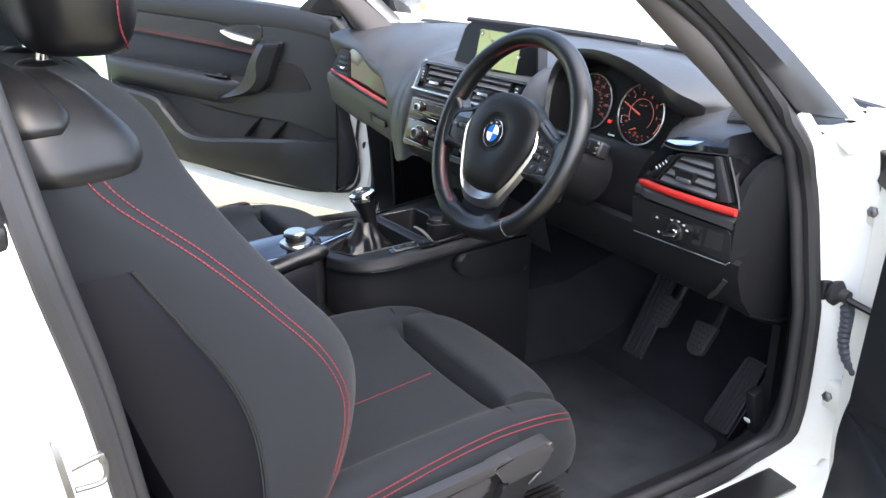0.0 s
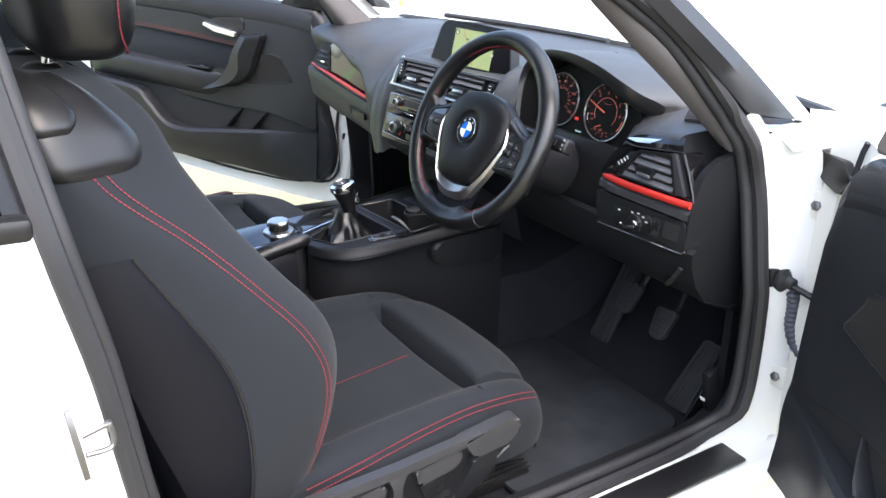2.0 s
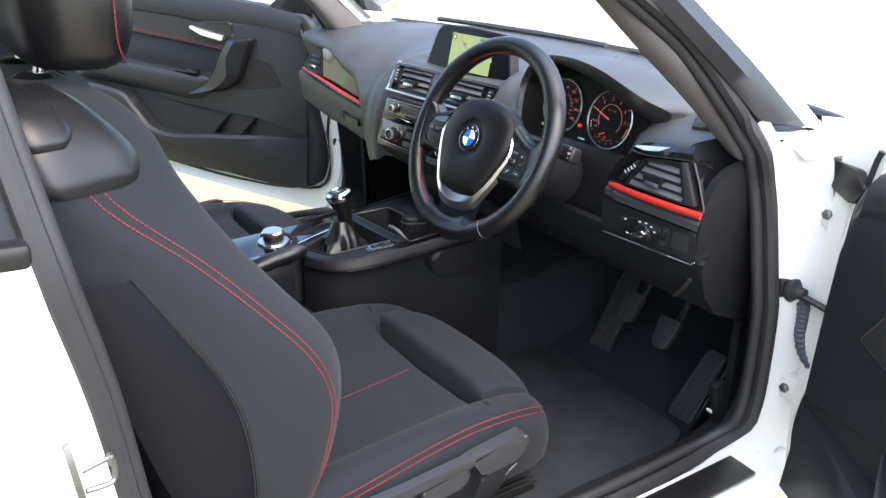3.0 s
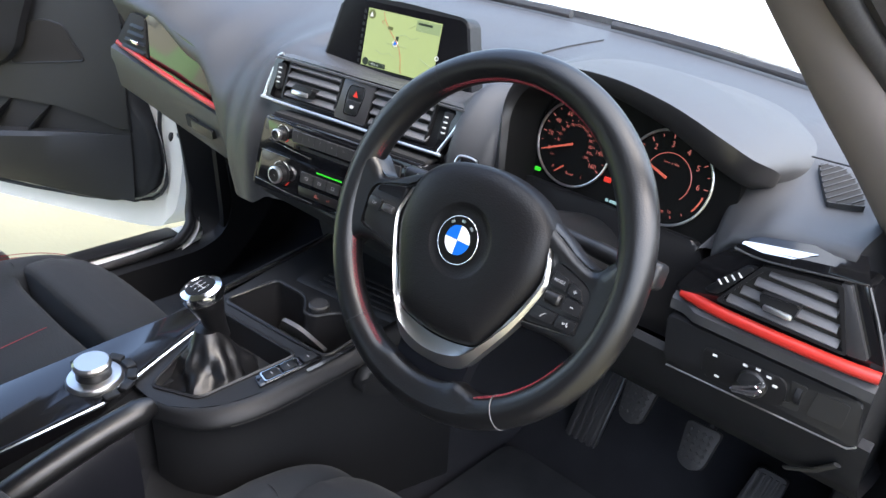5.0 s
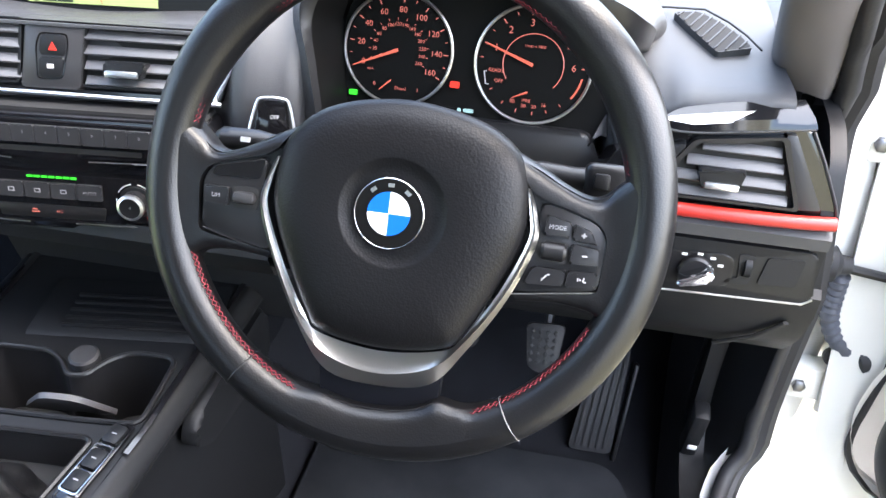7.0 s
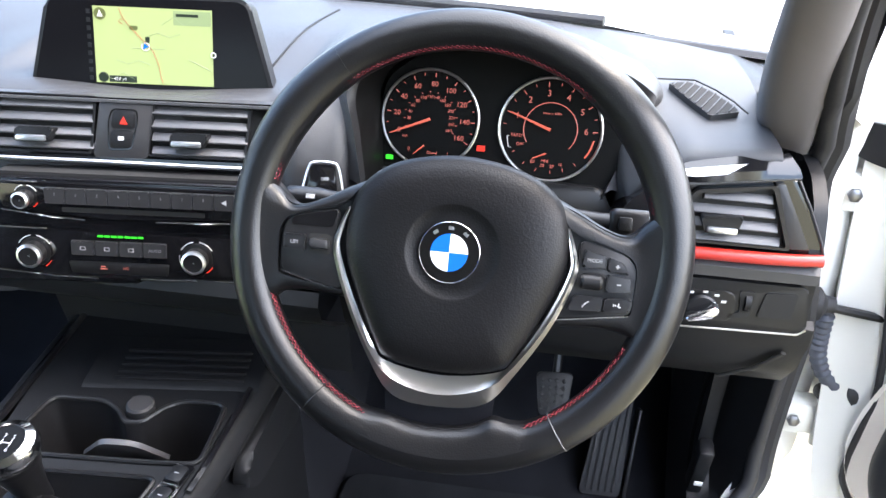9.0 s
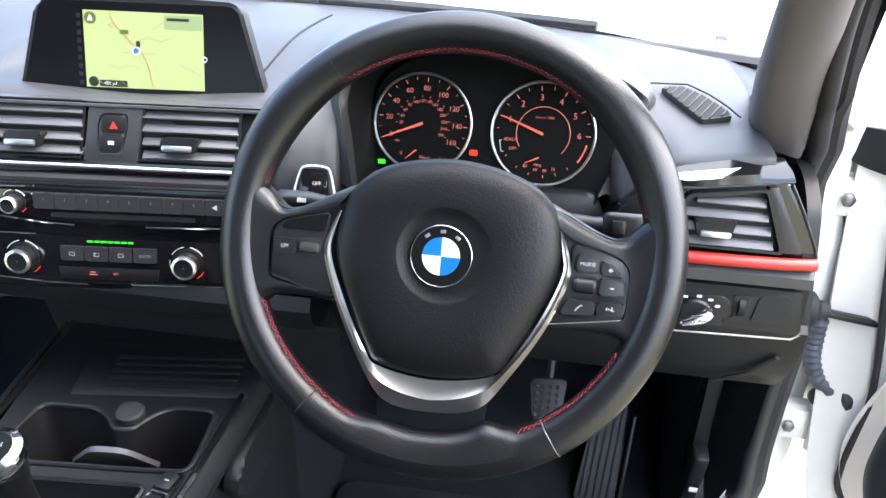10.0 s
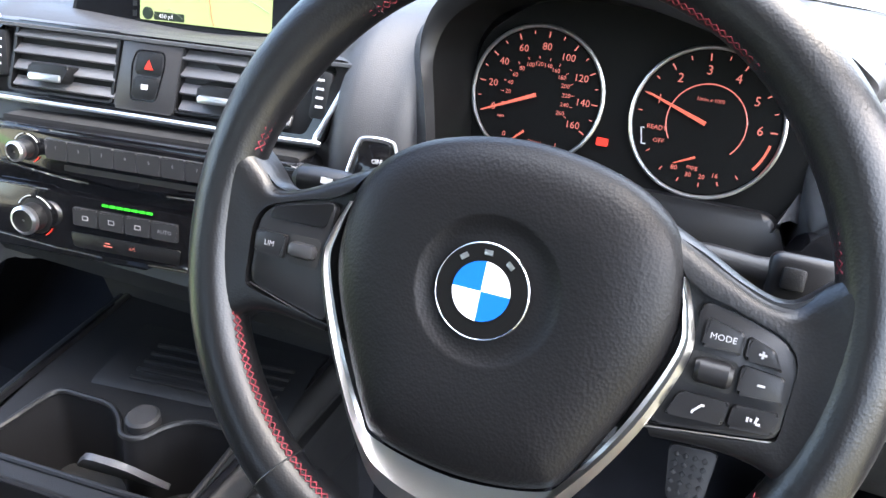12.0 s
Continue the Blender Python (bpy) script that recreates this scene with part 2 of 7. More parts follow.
def tube(pts, r, n=8, closed=False, flat=1.0, bm=None):
    """A round bar along a line. r: one radius or one a point."""
    P = [Vector(p) for p in pts]
    rings, side = [], None
    for i, p in enumerate(P):
        a = P[i - 1] if (closed or i) else p
        c = P[(i + 1) % len(P)] if (closed or i < len(P) - 1) else p
        d = (c - a).normalized()
        if side is None:
            side = d.cross(Vector((0.3, 0.2, 0.93))).normalized()
        side = (side - d * side.dot(d)).normalized()
        up = d.cross(side)
        q = r[i] if isinstance(r, (list, tuple)) else r
        rings.append([p + side * q * math.cos(2 * math.pi * k / n) + up * q * flat * math.sin(2 * math.pi * k / n) for k in range(n)])
    if closed:
        rings.append(rings[0])
    b = loft(rings, True, not closed)
    if closed:
        bmesh.ops.remove_doubles(b, verts=b.verts, dist=1e-6)
    return joined(bm, b)


def lathe(m, prof, n=32, bm=None):
    """Turned round the plane's z: (radius, height) from below to above."""
    rings = [[(r * math.cos(2 * math.pi * k / n), r * math.sin(2 * math.pi * k / n), z) for k in range(n)] for r, z in prof]
    b = loft(rings)
    bmesh.ops.transform(b, matrix=m, verts=b.verts)
    return joined(bm, b)


def words(parent, text, m, size, mat, name="print", label=""):
    """Letters laid on a face."""
    c = bpy.data.curves.new("letters", "FONT")
    c.body, c.size, c.align_x, c.align_y = text, size, "CENTER", "CENTER"
    c.resolution_u, c.extrude = 2, 0.0
    o = bpy.data.objects.new("letters", c)
    me = bpy.data.meshes.new_from_object(o)
    bpy.data.objects.remove(o)
    me.transform(m)
    me.materials.clear()
    me.materials.append(mat)
    return part(name, me, mat, parent, label)


def dashed(pts, r=0.001, dash=0.0062, gap=0.0024):
    """A sewn line: short thread bars in a row."""
    P = [Vector(p) for p in pts]
    steps, total = [0.0], 0.0
    for a, b in zip(P, P[1:]):
        total += (b - a).length
        steps.append(total)

    def where(d):
        for i in range(1, len(P)):
            if d <= steps[i] or i == len(P) - 1:
                return P[i - 1].lerp(P[i], min(1, (d - steps[i - 1]) / max(1e-9, steps[i] - steps[i - 1])))

    verts, faces, d = [], [], 0.0
    while d + dash < total:
        a, c = where(d), where(d + dash)
        f = (c - a).normalized()
        s = f.cross(Vector((0.3, 0.2, 0.93))).normalized()
        u = f.cross(s)
        k = len(verts)
        for q in (a, c):
            verts += [q + s * r, q + u * r, q - s * r, q - u * r]
        faces += [(k + i, k + (i + 1) % 4, k + 4 + (i + 1) % 4, k + 4 + i) for i in range(4)]
        d += dash + gap
    me = bpy.data.meshes.new("stitches")
    me.from_pydata(verts, [], faces)
    bm = bmesh.new()
    bm.from_mesh(me)
    bpy.data.meshes.remove(me)
    return bm


def lerp(a, b, t):
    return a + (b - a) * t


def between(table, x):
    """Smoothly between the rows (x, values...) of a table."""
    if x <= table[0][0]:
        return table[0][1:]
    for a, b in zip(table, table[1:]):
        if x <= b[0]:
            t = (x - a[0]) / (b[0] - a[0])
            t = t * t * (3 - 2 * t)
            return tuple(lerp(p, q, t) for p, q in zip(a[1:], b[1:]))
    return table[-1][1:]

# ---- ground ----
b = bmesh.new()
bmesh.ops.create_grid(b, x_segments=8, y_segments=8, size=600)
solo("ground", b, CONCRETE, "pale cream concrete yard round the car", "ground", "structure")
# added pale slab so the view through the windscreen burns out to white
solo("forecourt", slab(Matrix(), [(-22, 3.2), (60, 2.6), (60, 90), (-22, 90)], -0.05, 0.006), PALE, "added near-white ground ahead of the car, imitating overexposure", "forecourt", "structure")
lawn = slab(Matrix(), [(-30, -2.6), (-2.75, -2.6), (-2.55, -0.6), (-3.1, 1.4), (-30, 2.5)], -0.05, 0.012)
solo("lawn", lawn, GRASS, "strip of mown green grass beside the yard", "lawn", "structure")


# ---- car shell ----
def tumble(z):
    """How far the car's side stands out at a height."""
    return 0.75 - 0.32 * max(0, z - 0.95)


def belly(y, z):
    """How far the front post swells out below the belt."""
    return 0.038 * min(1, max(0, (0.90 - z) / 0.22)) * min(1, max(0, (z - 0.375) / 0.06)) * min(1, max(0, (y - 0.22) / 0.10))


APERTURE = [(0.290, 1.0), (0.332, 0.94), (0.360, 0.868), (0.380, 0.715), (0.401, 0.572), (0.405, 0.462), (0.366, 0.380), (0.22, 0.352), (-0.3, 0.355),
            (-0.60, 0.37), (-0.665, 0.46), (-0.703, 0.60), (-0.735, 0.80), (-0.768, 0.95), (-0.80, 1.13), (-0.82, 1.26), (-0.74, 1.355),
            (-0.45, 1.378), (-0.17, 1.362), (-0.092, 1.292), (0.026, 1.217), (0.166, 1.129)]
ap = [(p.x, p.y) for p in smooth_line([(y, z, 0) for y, z in APERTURE], 5, True)]


def grown(pts, d):
    """The outline pushed outwards by d."""
    out = []
    n = len(pts)
    for i in range(n):
        t = (Vector(pts[(i + 1) % n]) - Vector(pts[i - 1])).normalized()
        out.append((pts[i][0] - t.y * d, pts[i][1] + t.x * d))
    return out


def ring_line(pts, dx):
    return [(tumble(z) + belly(y, z) + dx, y, z) for y, z in pts]


def mirrored(bm):
    bmesh.ops.scale(bm, vec=(-1, 1, 1), verts=bm.verts)
    bmesh.ops.reverse_faces(bm, faces=bm.faces)
    return bm


car = thing("car_body", (0, 0, 0.0), "white painted two-door car body with both doors open", "car")
for sign in (1, -1):
    flip = (lambda q: q) if sign > 0 else mirrored
    # the painted frame round the door opening
    steps = [(grown(ap, -0.004), -0.035), (grown(ap, 0.002), 0.0), (grown(ap, 0.02), 0.012), (grown(ap, 0.05), 0.03), (grown(ap, 0.075), 0.06)]
    rings = [ring_line(p, d) for p, d in steps]
    cut = next(i for i, q in enumerate(ap) if i > 40 and q[1] > 0.95)
    first = next(i for i, q in enumerate(ap) if q[1] < 1.004)
    sill_start = next(i for i, q in enumerate(ap) if q[1] < 0.966)
    part("door_frame", flip(loft([list(r[sill_start:cut + 1]) for r in rings], False)), PAINT, car)
    part("frame_head", flip(loft([list(r[first:sill_start + 1]) for r in rings[:3]], False)), PAINT, car)
    thin = [ring_line(q, d) for q, d in steps[:3]]
    part("roof_frame", flip(loft([list(r[cut:]) + list(r[:first + 1]) for r in thin], False)), SATIN, car, "black upper door frame")
    part("door_seal", flip(tube(ring_line(grown(ap, -0.008), -0.006), 0.013, 8, True)), RUBBER, car, "black rubber door seal")
    part("seal_lip", flip(tube(ring_line(grown(ap, -0.022), -0.024), 0.0105, 10, True)), RUBBER, car)
    # inner cover of the front post and the sill
    low = [(0.30, 0.93), (0.36, 0.86), (0.41, 0.70), (0.44, 0.55), (0.445, 0.44), (0.385, 0.375), (0.22, 0.365), (-0.3, 0.367), (-0.6, 0.385)]
    inner = smooth_line([(0.722, y, z) for y, z in low], 5)
    deep = smooth_line([(0.690, y - 0.002 if z > 0.45 else y, z - 0.0) for y, z in low], 5)
    foot = smooth_line([(0.672, y + (0.10 if z > 0.40 else 0.0), z if z > 0.40 else 0.285) for y, z in low], 5)
    brim = [(p[0] + 0.8 * belly(p[1], p[2]) + 0.004, p[1] - 1.7 * belly(p[1], p[2]) - 0.004, p[2]) for p in inner]
    part("sill_cover", flip(loft([brim, inner, deep, foot], False)), HARD, car)
    # outer sill and its black tread plate
    prof = [(0.748, 0.345), (0.762, 0.362), (0.80, 0.366), (0.84, 0.360), (0.866, 0.33), (0.87, 0.25), (0.83, 0.17), (0.70, 0.17)]
    part("sill", flip(loft([[(x, y, z) for x, z in prof] for y in (0.50, 0.3, -0.3, -0.75)], False)), PAINT, car)
    b = box(Matrix.Translation((0.806, -0.17, 0.369)) @ Matrix.Rotation(radians(3), 4, "Y"), 0.058, 1.06, 0.007, 0.003)
    part("tread_plate", flip(b), SATIN, car, "black plastic sill tread plate")
    # front post and wing
    wing = []
    for y, x0, zt in ((0.47, 0.80, 0.985), (0.52, 0.86, 0.985), (0.58, 0.885, 0.99), (0.9, 0.89, 0.975), (1.4, 0.88, 0.93), (1.9, 0.82, 0.80)):
        wing.append([(0.69, y, zt - 0.008), (0.765, y, zt - 0.004), (x0 - 0.015, y, zt), (x0, y, zt - 0.06), (x0 + 0.004, y, 0.70), (x0, y, 0.45), (x0 - 0.03, y, 0.25)])
    part("front_wing", flip(loft(wing, False)), PAINT, car)
    post = [[(0.79, 0.38, 1.02), (0.785, 0.43, 0.9), (0.785, 0.47, 0.72), (0.785, 0.50, 0.5), (0.785, 0.50, 0.34)],
            [(0.80, 0.47, 1.01), (0.80, 0.50, 0.9), (0.80, 0.53, 0.72), (0.80, 0.55, 0.5), (0.80, 0.55, 0.30)],
            [(0.84, 0.56, 1.0), (0.85, 0.565, 0.9), (0.85, 0.57, 0.72), (0.85, 0.57, 0.5), (0.84, 0.57, 0.26)]]
    part("hinge_post", flip(loft(post, False)), JAMB, car)
    cap = [[(0.67, 0.36, 0.972), (0.68, 0.47, 0.972), (0.70, 0.60, 0.972)], [(0.757, 0.35, 0.974), (0.768, 0.46, 0.974), (0.79, 0.60, 0.976)], [(0.79, 0.36, 0.95), (0.80, 0.47, 0.95), (0.85, 0.58, 0.96)]]
    part("post_cap", flip(loft(cap, False)), PAINT, car)
    # rear quarter: panel below the side window, pillar and glass
    qp = []
    for z, x0 in ((0.30, 0.84), (0.5, 0.875), (0.75, 0.88), (0.93, 0.86), (0.995, 0.828)):
        y0 = -0.735 - 0.09 * (z - 0.3)
        qp.append([(x0 - 0.05, y0, z), (x0 - 0.008, y0 - 0.02, z), (x0, y0 - 0.05, z), (x0, -1.3, z), (x0 - 0.04, -2.1, z)])
    part("rear_quarter", flip(loft(qp, False)), PAINT, car)
    bp = []
    for z in (0.94, 1.05, 1.18, 1.3, 1.36):
        x0 = tumble(z) + 0.02
        bp.append([(x0 - 0.03, -0.80 - 0.1 * (z - 0.95), z), (x0 + 0.015, -0.815 - 0.1 * (z - 0.95), z), (x0 + 0.022, -0.90 - 0.1 * (z - 0.95), z), (x0 - 0.02, -0.91 - 0.1 * (z - 0.95), z)])
    part("centre_pillar", flip(loft(bp)), SATIN, car, "gloss black centre pillar cover")
    sw = [[(0.82, -0.87, 0.955), (0.815, -1.75, 1.0)], [(0.70, -0.90, 1.33), (0.70, -1.55, 1.30)]]
    pane_ob = part("side_window", flip(loft([[Vector(p) for p in r] for r in sw], False)), SMOKED, car, "smoked rear side window")
    pane_ob.visible_shadow = False
    part("window_strip", flip(box(Matrix.Translation((0.830, -1.283, 1.014)) @ Matrix.Rotation(radians(-1), 4, "X"), 0.022, 1.0, 0.022, 0.006)), SATIN, car)
    # inner covers of the pillars
    a_in = [(0.665, 0.345, 0.935), (0.635, 0.223, 1.033), (0.613, 0.119, 1.112), (0.580, -0.035, 1.235), (0.552, -0.168, 1.340)]
    a_mid = [(0.690, 0.308, 0.938), (0.669, 0.213, 1.031), (0.646, 0.112, 1.110), (0.612, -0.036, 1.230), (0.582, -0.165, 1.339)]
    a_out = [(0.715, 0.312, 0.935), (0.698, 0.230, 1.040), (0.672, 0.132, 1.120), (0.637, -0.013, 1.236), (0.608, -0.142, 1.345)]
    a_turn = [(p[0] - 0.002, p[1] + 0.045, p[2] + 0.03) for p in a_out]
    a_far = [(0.69, 0.47, 0.93), (0.655, 0.33, 1.02), (0.625, 0.17, 1.13), (0.60, 0.02, 1.235), (0.575, -0.13, 1.33)]
    part("pillar_trim", flip(loft([list(r) for r in zip(*[smooth_line(c, 5) for c in zip(*[smooth_line(p, 5) for p in (a_far, a_in, a_mid, a_out, a_turn)])])], False)), PILLAR, car, "grey cloth-covered windscreen pillar trim")
    a_s = [(0.740, 0.285, 1.010), (0.716, 0.195, 1.085), (0.690, 0.095, 1.160), (0.658, -0.025, 1.248), (0.628, -0.14, 1.352)]
    a_o2 = [(0.748, 0.415, 0.990), (0.722, 0.272, 1.095), (0.690, 0.150, 1.183), (0.655, 0.018, 1.282), (0.625, -0.105, 1.378)]
    a_o1 = [((q[0] + r[0]) / 2 + 0.010, (q[1] + r[1]) / 2 - 0.004, (q[2] + r[2]) / 2) for q, r in zip(a_s, a_o2)]
    a_o3 = [(q[0] - 0.05, q[1] - 0.02, q[2] - 0.006) for q in a_o2]
    part("pillar_skin", flip(loft([smooth_line(q, 5) for q in (a_s, a_o1, a_o2, a_o3)], False)), SATIN, car, "black outer windscreen pillar")
    strip = [[(x - 0.006, y, z - 0.003) for x, y, z in a_o2], [(x - 0.002, y + 0.025, z) for x, y, z in a_o2], [(x, y + 0.048, z) for x, y, z in a_o2], [(x - 0.020, y + 0.052, z - 0.010) for x, y, z in a_o2]]
    part("pillar_strip", flip(loft([smooth_line(q, 5) for q in strip], False)), PAINT, car)
    KICK = Matrix(((0, 0, 1, 0.695), (1, 0, 0, 0), (0, 1, 0, 0), (0, 0, 0, 1)))
    part("kick_panel", flip(slab(KICK, [(0.33, 0.93), (0.80, 0.985), (0.82, 0.28), (0.43, 0.28), (0.425, 0.45), (0.40, 0.70)], 0.0, 0.016)), HARD, car)
    b_in = [[(0.715, -0.735, 0.45), (0.725, -0.765, 0.75), (0.715, -0.80, 1.0), (0.66, -0.84, 1.2), (0.61, -0.86, 1.36)],
            [(0.68, -0.80, 0.45), (0.69, -0.84, 0.75), (0.68, -0.87, 1.0), (0.63, -0.90, 1.2), (0.58, -0.92, 1.36)],
            [(0.69, -1.3, 0.45), (0.70, -1.3, 0.75), (0.70, -1.0, 0.95), (0.66, -0.93, 1.2), (0.60, -0.95, 1.36)]]
    part("pillar_cover", flip(loft(b_in, False)), HARD, car)

# roof with its lining, screen header, floor, bulkhead, tail
roof_in, roof_out = [], []
for y, z in ((-0.20, 1.345), (-0.5, 1.375), (-1.0, 1.37), (-1.6, 1.31)):
    w = 0.60 if y > -1.7 else 0.68
    roof_in.append([(x * w, y, z - 0.045 * abs(x) ** 3) for x in (-1, -0.8, -0.4, 0, 0.4, 0.8, 1)])
    roof_out.append([(x * (w + 0.10), y - 0.01, z + 0.045 - 0.05 * abs(x) ** 3) for x in (-1, -0.8, -0.4, 0, 0.4, 0.8, 1)])
part("headlining", loft(roof_in, False), HEAD, car, "pale grey cloth headlining")
part("roof", loft(roof_out, False), PAINT, car)
hatch = part("rear_window", loft([[(x * 0.60, -1.60, 1.31) for x in (-1, 0, 1)], [(x * 0.68, -2.10, 0.98 + 0.02 * (1 - abs(x))) for x in (-1, 0, 1)]], False), SMOKED, car, "smoked rear window")
hatch.visible_shadow = False
part("header", box(Matrix.Translation((0, -0.165, 1.36)), 1.22, 0.06, 0.05, 0.015), HEAD, car)
floor_rows = []
for y, z in ((-2.1, 0.55), (-1.1, 0.5), (-0.95, 0.32), (-0.4, 0.285), (0.45, 0.285), (0.60, 0.33), (0.74, 0.46), (0.80, 0.70), (0.80, 0.93)):
    hump = 0.20 if y < 0.7 else 0.05
    floor_rows.append([(x, y, z + hump * max(0, 1 - (abs(x) / 0.16) ** 4) * (1 if abs(x) < 0.16 else 0)) for x in (-0.74, -0.6, -0.3, -0.165, -0.155, -0.1, 0, 0.1, 0.155, 0.165, 0.3, 0.6, 0.74)])
part("floor_carpet", loft(floor_rows, False), CARPET, car, "black carpet over floor and footwell")
part("tail_wall", box(Matrix.Translation((0, -2.12, 0.62)), 1.6, 0.05, 0.72, 0.02), HARD, car)
part("tailgate", loft([[(x * 0.84, -2.15 - d * (1 - abs(x) ** 3), z) for x in np.linspace(-1, 1, 13)] for z, d in ((0.28, 0.02), (0.45, 0.10), (0.70, 0.10), (0.98, 0.03))], False), PAINT, car)
part("nose", loft([[(x * 0.84, 1.66 + d - 0.30 * x * x, z) for x in np.linspace(-1, 1, 13)] for z, d in ((0.20, 0.26), (0.40, 0.36), (0.60, 0.36), (0.745, 0.28))], False), PAINT, car)
part("underbody", box(Matrix.Translation((0, -0.1, 0.20)), 1.40, 3.9, 0.08, 0.02), HARD, car)
for x in (-0.76, 0.76):
    for y in (1.35, -1.3):
        part("wheel", lathe(Matrix.Translation((x, y, 0.31)) @ Matrix.Rotation(radians(90), 4, "Y"), [(0.05, -0.1), (0.27, -0.1), (0.31, -0.07), (0.31, 0.07), (0.27, 0.1), (0.05, 0.1)], 32), RUBBER, car)


def screen_base(x):
    return 0.72 - 0.34 * x * x


def hem(x, wide, thin):
    """Width of what lies before the glass: wide in the middle of the car, thin towards the pillars."""
    return lerp(wide, thin, min(1, max(0, (abs(x) - 0.42) / 0.18)))


bonnet = []
for k in range(9):
    t = k / 8
    bonnet.append([(x * 0.78, lerp(screen_base(x * 0.78) + hem(x * 0.78, 0.10, 0.014), 1.95 - 0.3 * x * x, t), 0.988 + 0.012 * (1 - x * x) - 0.24 * t * t) for x in np.linspace(-1, 1, 13)])
part("bonnet", loft(bonnet, False), PAINT, car)
cowl = [[(x, screen_base(x) + (min(dy, hem(x, 0.118, 0.018)) if dy > 0 else dy * hem(x, 1, 0.3)), 0.985 + dz) for x in np.linspace(-0.745, 0.745, 41)] for dy, dz in ((-0.03, 0.003), (0.0, 0.010), (0.02, 0.010), (0.118, 0.0))]
part("scuttle", loft(cowl, False), RUBBER, car, "black scuttle strip under the windscreen")
glass_rows = []
for k in range(9):
    t = k / 8
    w = lerp(0.75, 0.60, t)
    glass_rows.append([(x * w, lerp(screen_base(x * w) + 0.005, -0.165 - 0.10 * x * x, t), lerp(0.995, 1.375 - 0.03 * x * x, t) + 0.03 * math.sin(math.pi * t)) for x in np.linspace(-1, 1, 13)])
wsc = part("windscreen", loft(glass_rows, False), CLEAR, car, "clear curved windscreen")
wsc.visible_shadow = False


# ---- dashboard ----
dash = thing("dashboard", (0, 0.3, 0.75), "black soft grained dashboard with red and gloss black trim", "dashboard")
SKIN = [(-0.735, 0.50, 0.985, 0.40, 0.985, 0.28, 0.972, 0.218, 0.95, 0.235, 0.90, 0.26, 0.86),
        (-0.59, 0.565, 0.995, 0.44, 0.99, 0.29, 0.975, 0.215, 0.942, 0.235, 0.90, 0.25, 0.85),
        (-0.44, 0.63, 1.0, 0.47, 0.997, 0.30, 0.965, 0.215, 0.910, 0.225, 0.86, 0.25, 0.82),
        (-0.34, 0.66, 1.0, 0.48, 0.997, 0.30, 0.955, 0.208, 0.868, 0.200, 0.80, 0.225, 0.71),
        (-0.26, 0.68, 1.0, 0.48, 0.997, 0.30, 0.965, 0.20, 0.91, 0.160, 0.80, 0.175, 0.70),
        (-0.19, 0.69, 1.0, 0.48, 0.997, 0.31, 0.98, 0.20, 0.95, 0.145, 0.85, 0.150, 0.72),
        (-0.155, 0.695, 1.0, 0.48, 0.995, 0.31, 0.966, 0.21, 0.956, 0.16, 0.86, 0.160, 0.74),
        (0.0, 0.705, 1.0, 0.48, 0.992, 0.31, 0.957, 0.215, 0.956, 0.20, 0.90, 0.20, 0.78),
        (0.15, 0.695, 1.0, 0.48, 0.995, 0.33, 0.966, 0.235, 0.956, 0.22, 0.88, 0.22, 0.78),
        (0.175, 0.69, 1.0, 0.48, 1.0, 0.34, 0.998, 0.25, 0.985, 0.20, 0.92, 0.195, 0.83),
        (0.225, 0.68, 1.0, 0.48, 1.0, 0.36, 1.0, 0.27, 0.985, 0.215, 0.92, 0.21, 0.83),
        (0.26, 0.67, 1.0, 0.48, 1.0, 0.38, 1.0, 0.33, 0.99, 0.33, 0.92, 0.33, 0.83),
        (0.502, 0.605, 1.0, 0.46, 1.0, 0.36, 0.99, 0.33, 0.97, 0.33, 0.92, 0.33, 0.83),
        (0.522, 0.595, 0.998, 0.46, 1.0, 0.31, 0.963, 0.240, 0.902, 0.245, 0.87, 0.25, 0.83),
        (0.546, 0.58, 0.997, 0.45, 0.995, 0.31, 0.962, 0.233, 0.929, 0.24, 0.90, 0.25, 0.85),
        (0.58, 0.56, 0.995, 0.44, 0.99, 0.31, 0.964, 0.230, 0.945, 0.24, 0.91, 0.25, 0.88),
        (0.665, 0.525, 0.99, 0.42, 0.985, 0.31, 0.964, 0.226, 0.955, 0.238, 0.92, 0.245, 0.89),
        (0.70, 0.505, 0.985, 0.41, 0.98, 0.30, 0.962, 0.228, 0.945, 0.238, 0.91, 0.245, 0.88),
        (0.735, 0.48, 0.98, 0.40, 0.97, 0.30, 0.95, 0.24, 0.925, 0.24, 0.90, 0.245, 0.87)]
rows = []
for x in np.linspace(-0.735, 0.735, 148):
    v = between(SKIN, x)
    rows.append(smooth_line([(x, screen_base(x) - 0.015 if k == 0 else v[2 * k], v[2 * k + 1]) for k in range(6)], 5))
for i in range(141, 148):
    t = (i - 140) / 7
    rows[i] = [Vector((0.665 + (p.x - 0.665) * 0.70, p.y + 0.008 * t * min(1, max(0, (0.36 - p.y) / 0.05)), p.z - 0.11 * t ** 0.6 * min(1, max(0, (0.40 - p.y) / 0.08)))) for p in rows[i]]
part("upper_skin", loft(rows[:141], False), SOFT, dash, sharp=60)
# past the soft cover a hard cap falls away to the post
part("end_shoulder", loft(rows[140:], False), HARD, dash, sharp=60)
# raised seam from the screen towards the windscreen
seam_row = rows[int(round((0.108 + 0.735) / 1.47 * 147))]
part("seam", tube([Vector((0.104 + 0.04 * (p.y - 0.35), p.y, p.z + 0.0008)) for p in seam_row if 0.33 < p.y < 0.67], 0.0016, 6), HARD, dash)

